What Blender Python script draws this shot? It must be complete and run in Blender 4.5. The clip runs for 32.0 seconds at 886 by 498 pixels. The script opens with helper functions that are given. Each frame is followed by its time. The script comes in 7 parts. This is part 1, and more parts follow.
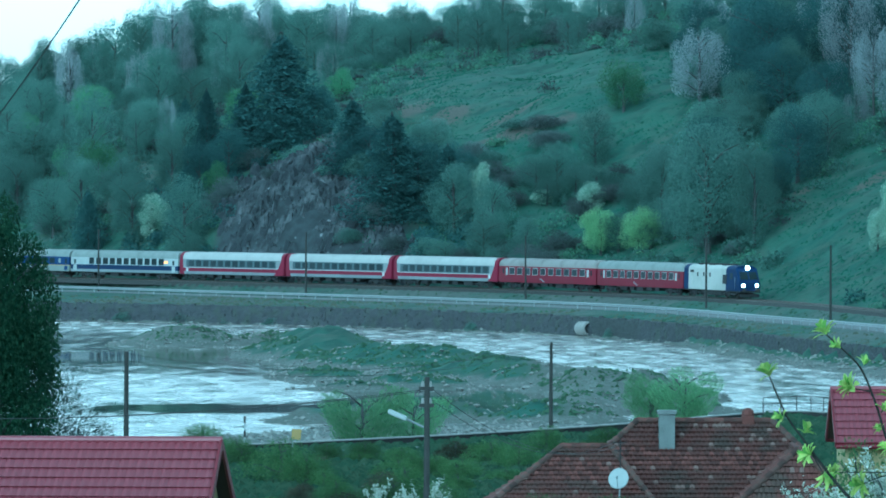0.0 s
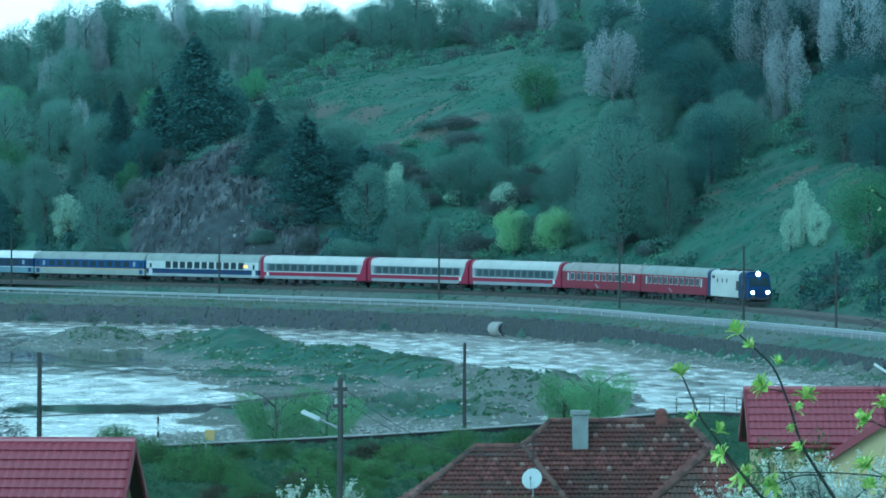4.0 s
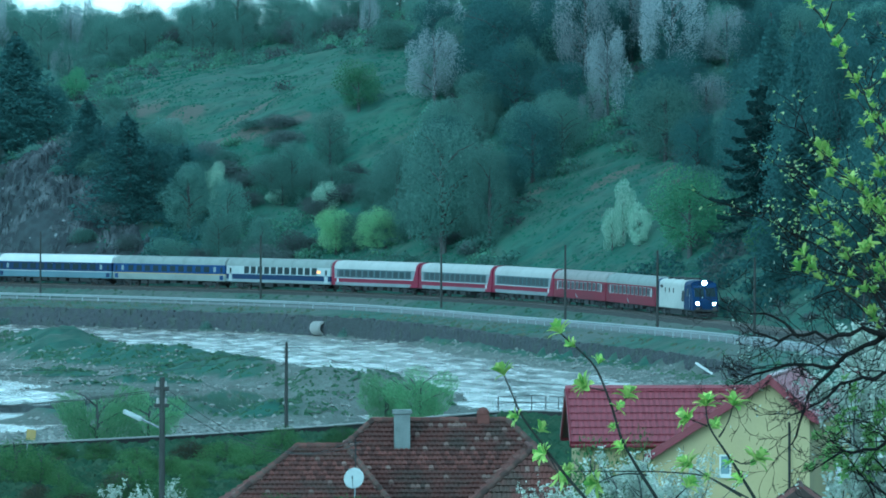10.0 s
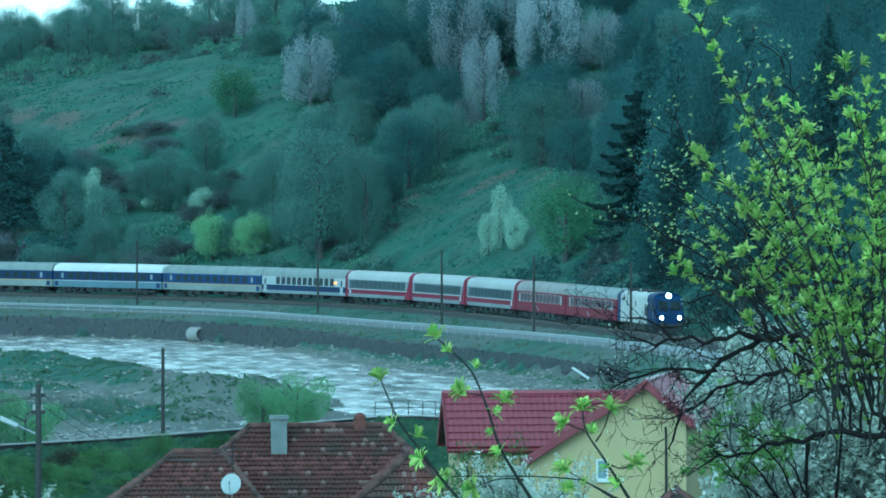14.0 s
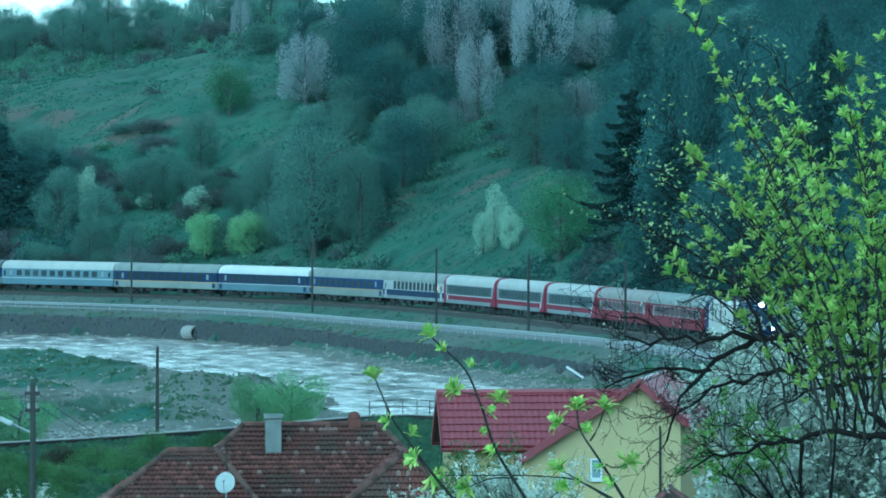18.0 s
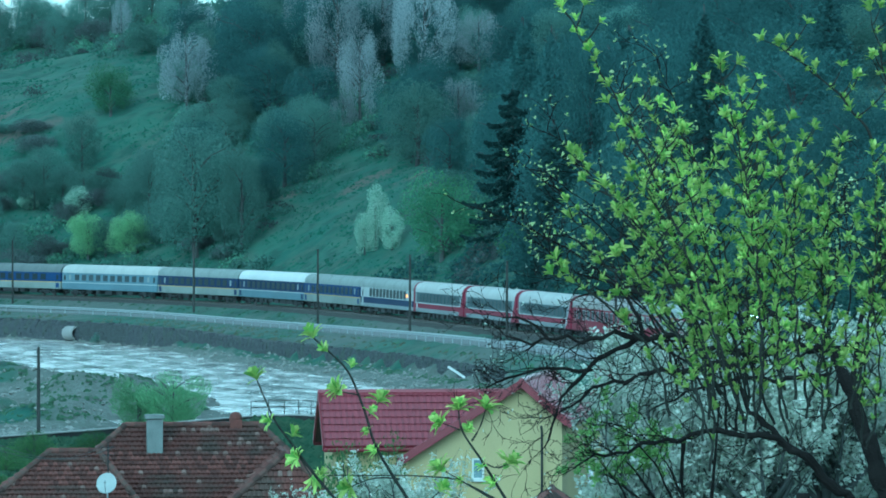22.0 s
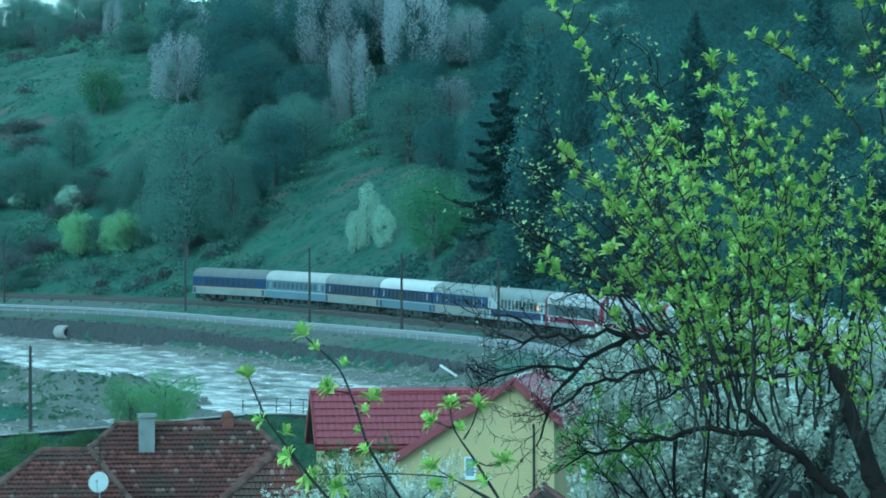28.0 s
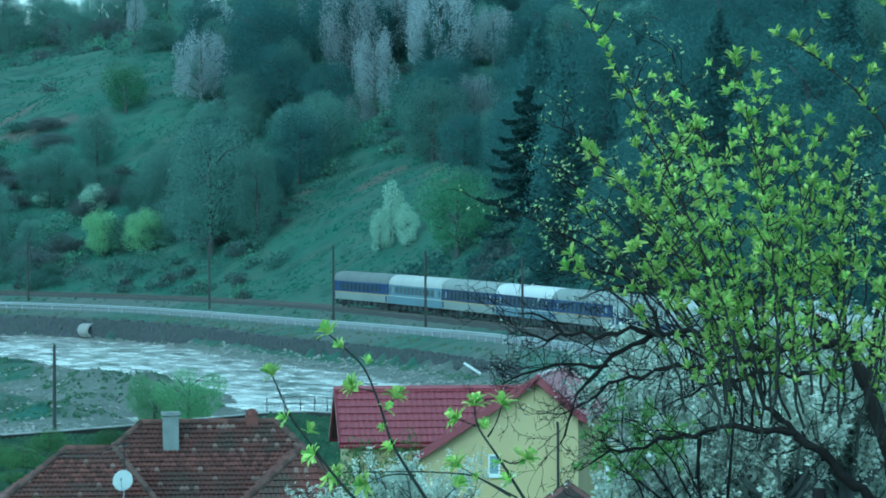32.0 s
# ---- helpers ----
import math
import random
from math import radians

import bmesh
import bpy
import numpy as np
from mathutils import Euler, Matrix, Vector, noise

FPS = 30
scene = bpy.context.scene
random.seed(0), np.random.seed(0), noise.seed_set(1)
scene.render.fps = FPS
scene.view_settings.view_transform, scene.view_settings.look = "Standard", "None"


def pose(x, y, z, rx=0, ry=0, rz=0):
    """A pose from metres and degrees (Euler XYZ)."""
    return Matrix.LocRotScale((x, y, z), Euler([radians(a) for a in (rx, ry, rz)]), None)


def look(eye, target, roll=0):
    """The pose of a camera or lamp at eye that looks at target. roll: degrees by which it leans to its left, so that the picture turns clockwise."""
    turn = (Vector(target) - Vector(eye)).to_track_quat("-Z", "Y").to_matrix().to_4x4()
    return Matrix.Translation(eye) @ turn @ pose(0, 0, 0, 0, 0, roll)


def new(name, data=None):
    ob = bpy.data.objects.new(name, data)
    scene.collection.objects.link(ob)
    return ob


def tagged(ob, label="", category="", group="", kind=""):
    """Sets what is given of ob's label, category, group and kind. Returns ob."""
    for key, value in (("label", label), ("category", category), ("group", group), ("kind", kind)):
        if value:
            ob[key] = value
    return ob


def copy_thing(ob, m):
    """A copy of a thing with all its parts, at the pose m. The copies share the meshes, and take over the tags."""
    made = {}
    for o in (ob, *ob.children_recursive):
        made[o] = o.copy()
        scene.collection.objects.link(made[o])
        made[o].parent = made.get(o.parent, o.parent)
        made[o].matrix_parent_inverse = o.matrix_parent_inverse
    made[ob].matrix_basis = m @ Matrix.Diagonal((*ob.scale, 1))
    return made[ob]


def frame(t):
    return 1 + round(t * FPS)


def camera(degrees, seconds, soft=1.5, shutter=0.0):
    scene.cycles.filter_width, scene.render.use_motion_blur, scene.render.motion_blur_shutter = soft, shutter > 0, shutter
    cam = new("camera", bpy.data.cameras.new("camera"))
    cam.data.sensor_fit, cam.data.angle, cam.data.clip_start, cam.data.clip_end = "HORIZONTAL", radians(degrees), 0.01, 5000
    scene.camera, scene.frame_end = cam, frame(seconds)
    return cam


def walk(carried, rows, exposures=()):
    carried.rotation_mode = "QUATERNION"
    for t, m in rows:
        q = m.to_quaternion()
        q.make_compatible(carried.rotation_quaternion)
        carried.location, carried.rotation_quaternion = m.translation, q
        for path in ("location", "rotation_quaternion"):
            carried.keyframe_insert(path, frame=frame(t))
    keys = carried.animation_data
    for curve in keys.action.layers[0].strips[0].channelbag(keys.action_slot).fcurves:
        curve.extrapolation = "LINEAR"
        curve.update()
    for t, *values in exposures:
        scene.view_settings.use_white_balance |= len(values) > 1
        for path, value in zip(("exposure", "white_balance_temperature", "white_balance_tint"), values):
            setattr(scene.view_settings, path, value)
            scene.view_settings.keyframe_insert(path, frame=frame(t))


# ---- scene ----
# The camera stands on a slope above the village, 20 m over the river, and pans with the train.
cam = camera(9.0, 32.0, soft=1.75)
STATION = (0.0, 0.0, 20.2)
PAN = [
    (0, 0.000, -0.776, 0.000), (0.5, -0.073, -0.769, -0.020), (1, -0.164, -0.767, -0.006), (1.5, -0.263, -0.769, -0.013),
    (2, -0.367, -0.768, -0.022), (2.5, -0.473, -0.771, -0.018), (3, -0.595, -0.774, 0.015), (3.5, -0.729, -0.772, 0.020),
    (5.5, -1.395, -0.775, -0.004), (6, -1.569, -0.777, 0.022), (6.5, -1.759, -0.771, -0.005), (7, -1.914, -0.778, 0.003),
    (7.5, -2.061, -0.785, 0.076), (8, -2.204, -0.780, 0.039), (8.5, -2.346, -0.771, 0.013), (9, -2.466, -0.773, 0.060),
    (9.5, -2.574, -0.786, 0.082), (10, -2.696, -0.779, 0.026), (10.5, -2.831, -0.770, 0.031), (11, -2.968, -0.766, 0.038),
    (11.5, -3.377, -0.713, 0.169), (12, -3.471, -0.714, 0.135), (12.5, -3.614, -0.712, 0.113), (13, -3.765, -0.719, 0.093),
    (13.5, -3.903, -0.723, 0.097), (14, -3.956, -0.727, 0.170), (14.5, -3.912, -0.749, 0.152), (16.5, -3.901, -0.723, 0.128),
    (17, -3.901, -0.722, 0.129), (17.5, -3.928, -0.733, 0.128), (18, -4.009, -0.737, 0.061), (18.5, -4.153, -0.740, 0.087),
    (19, -4.311, -0.740, 0.059), (19.5, -4.469, -0.736, 0.033), (20, -4.596, -0.739, 0.074), (20.5, -4.745, -0.740, 0.066),
    (21, -4.906, -0.740, 0.038), (21.5, -5.063, -0.742, 0.079), (22, -5.216, -0.738, 0.100), (22.5, -5.327, -0.748, 0.182),
    (23, -5.360, -0.745, 0.157), (23.5, -5.319, -0.750, 0.172), (24, -5.314, -0.748, 0.118), (24.5, -5.312, -0.747, 0.103),
    (25, -5.312, -0.755, 0.171), (25.5, -5.312, -0.755, 0.183), (27.5, -5.312, -0.755, 0.171), (28, -5.303, -0.755, 0.218),
    (28.5, -5.273, -0.767, 0.305), (29, -5.211, -0.775, 0.230), (29.5, -5.202, -0.777, 0.262), (30, -5.212, -0.766, 0.151),
    (30.5, -5.222, -0.754, 0.187), (31, -5.176, -0.760, 0.283), (31.5, -5.106, -0.770, 0.295), (32, -5.061, -0.776, 0.281),
]
walk(cam, [(t, pose(*STATION, 90 + pitch, roll, yaw)) for t, yaw, pitch, roll in PAN], [(0.0, -0.14, 4050, -31), (32.0, -0.06, 4050, -36)])

# ---- light: an overcast evening, the sky bright and the valley dim ----
world = bpy.data.worlds.new("sky")
scene.world = world
world.use_nodes = True
wn = world.node_tree.nodes
sky = wn.new("ShaderNodeTexSky")
sky.sky_type, sky.sun_disc = "NISHITA", False
sky.sun_elevation, sky.sun_rotation = radians(32), radians(-158)
sky.air_density, sky.dust_density, sky.ozone_density = 1.0, 1.0, 1.0
wn["Background"].inputs["Strength"].default_value = 0.325
overcast = wn.new("ShaderNodeHueSaturation")
overcast.inputs["Saturation"].default_value = 0.15
world.node_tree.links.new(sky.outputs[0], overcast.inputs["Color"])
world.node_tree.links.new(overcast.outputs[0], wn["Background"].inputs[0])
sun_data = bpy.data.lights.new("sun", "SUN")
sun_data.energy, sun_data.angle, sun_data.color = 0.6, radians(35), (1.0, 0.95, 0.88)
sun = new("sun", sun_data)
sun.matrix_world = look((-200, -20, 350), (0, 500, 0))

# ---- materials ----
def mat(name, base, base2=None, rough=0.85, metal=0.0, scale=1.0, fine=12.0, bump=0.3, dist=0.05, spread=0.25, stain=None, stain_scale=0.25, stain_amount=0.4):
    """A surface of two tones mixed by coarse and fine noise, with relief, slight differences from piece to piece, and stains."""
    m = bpy.data.materials.new(name)
    m.use_nodes = True
    nt = m.node_tree
    n, l = nt.nodes, nt.links
    b = n["Principled BSDF"]
    co = n.new("ShaderNodeTexCoord")
    big, small = n.new("ShaderNodeTexNoise"), n.new("ShaderNodeTexNoise")
    big.inputs["Scale"].default_value, small.inputs["Scale"].default_value = scale, scale * fine
    big.inputs["Detail"].default_value, small.inputs["Detail"].default_value = 3, 5
    for t in (big, small):
        l.new(co.outputs["Object"], t.inputs["Vector"])
    add = n.new("ShaderNodeMath"); add.operation = "MULTIPLY_ADD"
    l.new(small.outputs[0], add.inputs[0]); add.inputs[1].default_value = 0.6
    l.new(big.outputs[0], add.inputs[2])
    ramp = n.new("ShaderNodeMapRange")
    ramp.inputs[1].default_value, ramp.inputs[2].default_value = 0.5, 1.1
    l.new(add.outputs[0], ramp.inputs[0])
    mix = n.new("ShaderNodeMix"); mix.data_type = "RGBA"
    mix.inputs[6].default_value = (*base, 1)
    mix.inputs[7].default_value = (*(base2 or [c * (1 - spread) for c in base]), 1)
    l.new(ramp.outputs[0], mix.inputs[0])
    out = mix.outputs[2]
    if stain:
        st = n.new("ShaderNodeTexNoise"); st.inputs["Scale"].default_value = stain_scale; st.inputs["Detail"].default_value = 6
        l.new(co.outputs["Object"], st.inputs["Vector"])
        sr = n.new("ShaderNodeMapRange"); sr.inputs[1].default_value, sr.inputs[2].default_value, sr.inputs[4].default_value = 0.48, 0.66, stain_amount
        l.new(st.outputs[0], sr.inputs[0])
        mx = n.new("ShaderNodeMix"); mx.data_type = "RGBA"
        mx.inputs[7].default_value = (*stain, 1)
        l.new(sr.outputs[0], mx.inputs[0]); l.new(out, mx.inputs[6])
        out = mx.outputs[2]
    info = n.new("ShaderNodeObjectInfo")
    hsv = n.new("ShaderNodeHueSaturation")
    vr = n.new("ShaderNodeMapRange"); vr.inputs[3].default_value, vr.inputs[4].default_value = 1 - spread / 2, 1 + spread / 2
    l.new(info.outputs["Random"], vr.inputs[0]); l.new(vr.outputs[0], hsv.inputs["Value"]); l.new(out, hsv.inputs["Color"])
    l.new(hsv.outputs[0], b.inputs["Base Color"])
    b.inputs["Roughness"].default_value, b.inputs["Metallic"].default_value = rough, metal
    if bump:
        bp = n.new("ShaderNodeBump"); bp.inputs["Strength"].default_value, bp.inputs["Distance"].default_value = bump, dist
        l.new(small.outputs[0], bp.inputs["Height"]); l.new(bp.outputs[0], b.inputs["Normal"])
    return m


def glow(name, colour, strength):
    m = bpy.data.materials.new(name)
    m.use_nodes = True
    b = m.node_tree.nodes["Principled BSDF"]
    b.inputs["Base Color"].default_value = (*colour, 1)
    b.inputs["Emission Color"].default_value = (*colour, 1)
    b.inputs["Emission Strength"].default_value = strength
    return m


def leaf_mat(name, a, b2, through_light=0.35, spread=.35):
    """Leaves: each clump its own tone between two greens, some light passing through."""
    m = bpy.data.materials.new(name)
    m.use_nodes = True
    nt = m.node_tree
    n, l = nt.nodes, nt.links
    n.remove(n["Principled BSDF"])
    geo, info = n.new("ShaderNodeNewGeometry"), n.new("ShaderNodeObjectInfo")
    mix = n.new("ShaderNodeMix"); mix.data_type = "RGBA"
    mix.inputs[6].default_value, mix.inputs[7].default_value = (*a, 1), (*b2, 1)
    l.new(geo.outputs["Random Per Island"], mix.inputs[0])
    hsv = n.new("ShaderNodeHueSaturation")
    vr = n.new("ShaderNodeMapRange"); vr.inputs[3].default_value, vr.inputs[4].default_value = 1 - spread, 1 + spread
    l.new(info.outputs["Random"], vr.inputs[0]); l.new(vr.outputs[0], hsv.inputs["Value"]); l.new(mix.outputs[2], hsv.inputs["Color"])
    d, t, ms = n.new("ShaderNodeBsdfDiffuse"), n.new("ShaderNodeBsdfTranslucent"), n.new("ShaderNodeMixShader")
    l.new(hsv.outputs[0], d.inputs[0]); l.new(hsv.outputs[0], t.inputs[0])
    ms.inputs[0].default_value = through_light
    l.new(d.outputs[0], ms.inputs[1]); l.new(t.outputs[0], ms.inputs[2])
    l.new(ms.outputs[0], n["Material Output"].inputs["Surface"])
    return m


# ---- small mesh helpers ----
def part(name, bm, material, parent=None, label="", smooth=False):
    """Links a bmesh as one mesh object, under a thing or a part where one is given."""
    me = bpy.data.meshes.new(name)
    if smooth:
        for f in bm.faces:
            f.smooth = True
    bm.to_mesh(me)
    bm.free()
    me.materials.append(material)
    ob = new(name, me)
    if parent:
        ob.parent = parent
    if label:
        tagged(ob, label)
    return ob


def share(name, me, parent, m):
    ob = new(name, me)
    ob.parent = parent
    ob.matrix_basis = m
    return ob


def box(bm, x0, x1, y0, y1, z0, z1, bevel=0.0, m=None):
    r = bmesh.ops.create_cube(bm, size=1.0)
    vs = r["verts"]
    for v in vs:
        v.co = Vector((x0 + (v.co.x + .5) * (x1 - x0), y0 + (v.co.y + .5) * (y1 - y0), z0 + (v.co.z + .5) * (z1 - z0)))
    if bevel:
        es = list({e for v in vs for e in v.link_edges})
        r = bmesh.ops.bevel(bm, geom=es, offset=bevel, segments=2, affect="EDGES", profile=0.6)
        vs = r["verts"]
    if m is not None:
        bmesh.ops.transform(bm, matrix=m, verts=list(vs))
    return vs


def tube(bm, points, radii, sides=8, cap=True):
    """A tapered round bar through the points."""
    rings = []
    for i, p in enumerate(points):
        p = Vector(p)
        a = Vector(points[max(i - 1, 0)]); b = Vector(points[min(i + 1, len(points) - 1)])
        d = (b - a).normalized()
        s = d.cross(Vector((0, 0, 1)) if abs(d.z) < 0.9 else Vector((1, 0, 0))).normalized()
        u = s.cross(d)
        r = radii[i] if isinstance(radii, (list, tuple)) else radii
        rings.append([bm.verts.new(p + r * (s * math.cos(k * 2 * math.pi / sides) + u * math.sin(k * 2 * math.pi / sides))) for k in range(sides)])
    for a, b in zip(rings, rings[1:]):
        for k in range(sides):
            bm.faces.new((a[k], a[(k + 1) % sides], b[(k + 1) % sides], b[k]))
    if cap:
        bm.faces.new(rings[-1]); bm.faces.new(rings[0][::-1])
    return bm


def branch(bm, points, radii, sides, root=None, cap=True):
    """A tapered round branch, joined to a vertex of the one that it grows from; gives its rings."""
    o = len(bm.verts)
    tube(bm, [tuple(p) for p in points], radii, sides, cap)
    bm.verts.ensure_lookup_table()
    rings = [bm.verts[o + k * sides] for k in range(len(points))]
    if root:
        bm.faces.new((root, bm.verts[o], bm.verts[o + 1]))
    return rings


def mesh_object(name, verts, faces, materials, parent=None, smooth=False):
    me = bpy.data.meshes.new(name)
    me.from_pydata([tuple(map(float, v)) for v in verts], [], [tuple(int(i) for i in f) for f in faces])
    for m in (materials if isinstance(materials, (list, tuple)) else [materials]):
        me.materials.append(m)
    if smooth:
        me.shade_smooth()
    ob = new(name, me)
    if parent:
        ob.parent = parent
    return ob


# ---- the plan: track, road and river wall as curves in metres ----
HEADING = [(-200, 49.1), (-100, 50.0), (-40, 50.9), (0, 53.7), (40, 61.0), (80, 70.8), (120, 79.0), (160, 82.2), (200, 83.3), (260, 84.5), (340, 85.7), (460, 86.9), (560, 87.0)]
ARC = np.arange(-320.0, 560.1, 2.0)
_a = np.interp(ARC, [s for s, _ in HEADING], [math.radians(h) for _, h in HEADING])
_a = np.convolve(np.pad(_a, 4, "edge"), np.ones(9) / 9, "valid")
TX, TY = np.cumsum(np.cos(_a)) * 2, -np.cumsum(np.sin(_a)) * 2
_i = int(np.argmin(abs(ARC)))
TX, TY = TX - TX[_i] - 3.39, TY - TY[_i] + 755.9
RAIL = 5.0


def track_at(s, side=0.0):
    """The place on the track at arc length s, side metres towards the river, and the heading there."""
    a = np.interp(s, ARC, _a)
    return np.interp(s, ARC, TX) - side * np.sin(a), np.interp(s, ARC, TY) - side * np.cos(a), -a


ROAD = [(-130, 880, 3.2), (-92, 842, 3.2), (-55.8, 812, 3.2), (-38.1, 785, 3.2), (-13.9, 753, 3.2), (15.2, 703, 3.4), (28, 670, 3.4), (35.7, 635, 3.4), (40.8, 610, 3.55), (45.2, 578, 3.85), (49.6, 549, 4.05), (53, 519, 4.3), (55.8, 480, 4.5), (59, 400, 4.6), (63, 320, 4.6), (67, 220, 4.6)]
WALL = [(-130, 815), (-85, 780), (-50, 752), (-36, 743), (-13.4, 724), (14.9, 687), (27.2, 650), (34.2, 600), (39.3, 576), (45.2, 554.5), (48.6, 532), (51, 505), (53, 465), (55.5, 400), (59.5, 320), (63.5, 220)]
NEAR = [(-140, 395), (-60, 400), (-24, 410), (-9, 438), (10, 440), (19, 425), (25, 385), (29, 330), (33, 220)]

PARAPET = [(-150, 250), (-60, 285), (-12, 322), (10.7, 347), (25.5, 378), (27, 340), (29, 260), (30, 180)]


def smooth_curve(pts, step=2.0):
    p = np.array(pts, float)
    t = np.concatenate([[0], np.cumsum(np.hypot(*np.diff(p[:, :2], axis=0).T))])
    s = np.arange(0, t[-1], step)
    q = np.stack([np.interp(s, t, p[:, k]) for k in range(p.shape[1])], 1)
    w = 21
    pad = np.concatenate([q[:1] + (q[:1] - q[1:w // 2 + 1][::-1]), q, q[-1:] + (q[-1:] - q[-w // 2:-1][::-1])])
    return np.stack([np.convolve(pad[:, k], np.ones(w) / w, "valid") for k in range(p.shape[1])], 1)


ROAD_LINE, WALL_LINE, NEAR_LINE, PARAPET_LINE = smooth_curve(ROAD), smooth_curve(WALL), smooth_curve(NEAR), smooth_curve(PARAPET)
TRACK_LINE = np.stack([TX, TY], 1)


def side_of(line, x, y):
    """Signed distance to a line that runs away to the right (positive on its left as one goes along it), and the index of the nearest point."""
    q = line[:, :2]
    d2 = np.full(x.shape, 1e18); idx = np.zeros(x.shape, int)
    for k in range(0, len(q), 3):
        d = (x - q[k, 0]) ** 2 + (y - q[k, 1]) ** 2
        near = d < d2
        d2[near], idx[near] = d[near], k
    for o in (-2, -1, 1, 2):
        k = np.clip(idx + o, 0, len(q) - 1)
        d = (x - q[k, 0]) ** 2 + (y - q[k, 1]) ** 2
        near = d < d2
        d2, idx = np.where(near, d, d2), np.where(near, k, idx)
    i = np.clip(idx, 1, len(q) - 2)
    tx, ty = (q[i + 1] - q[i - 1]).T if x.ndim == 1 else np.moveaxis(q[i + 1] - q[i - 1], -1, 0)
    n = np.hypot(tx, ty)
    return (tx * (y - q[i, 1]) - ty * (x - q[i, 0])) / n, idx


_lattice = np.random.RandomState(11).uniform(-1, 1, (64, 64))


def bumps(x, y, wave, seed=0.0):
    """A field of smooth random bumps between about -1 and 1, two octaves."""
    v = np.zeros_like(x)
    for k, amp in ((1.0, 0.75), (2.13, 0.4)):
        c, s = math.cos(0.5 + seed + k), math.sin(0.5 + seed + k)
        px, py = (x * c + y * s) / wave * 2 * k + 17.3 * seed + 900, (y * c - x * s) / wave * 2 * k + 7.1 * seed + 900
        ix, iy = np.floor(px).astype(int), np.floor(py).astype(int)
        fx, fy = px - ix, py - iy
        fx, fy = fx * fx * (3 - 2 * fx), fy * fy * (3 - 2 * fy)
        g = lambda i, j: _lattice[(ix + i) % 64, (iy + j) % 64]
        v += amp * ((g(0, 0) * (1 - fx) + g(1, 0) * fx) * (1 - fy) + (g(0, 1) * (1 - fx) + g(1, 1) * fx) * fy)
    return v


WATER = 0.5
# gravel and grass bars in the river: x, y, half width, half length, turn in degrees, height
BARS = [(-13, 600, 8, 24, 12, 2.9), (-3, 566, 8, 24, 30, 2.3), (6, 532, 8, 24, 30, 2.0), (15, 498, 7, 18, 20, 2.2), (-29, 646, 9, 9, 60, 1.7), (-20, 650, 7, 6, 60, 1.4), (-11, 535, 6, 26, 10, 0.85), (14, 463, 7, 12, 80, 1.7), (-7, 445, 9, 7, 0, 1.0), (-2, 517, 6, 9, 20, 1.0), (9, 442, 7, 6, 0, 1.6), (-7, 508, 4, 9, 60, 0.75), (0.4, 446, 5, 6, 10, 1.5), (12.5, 494, 5, 8, 10, 2.6)]


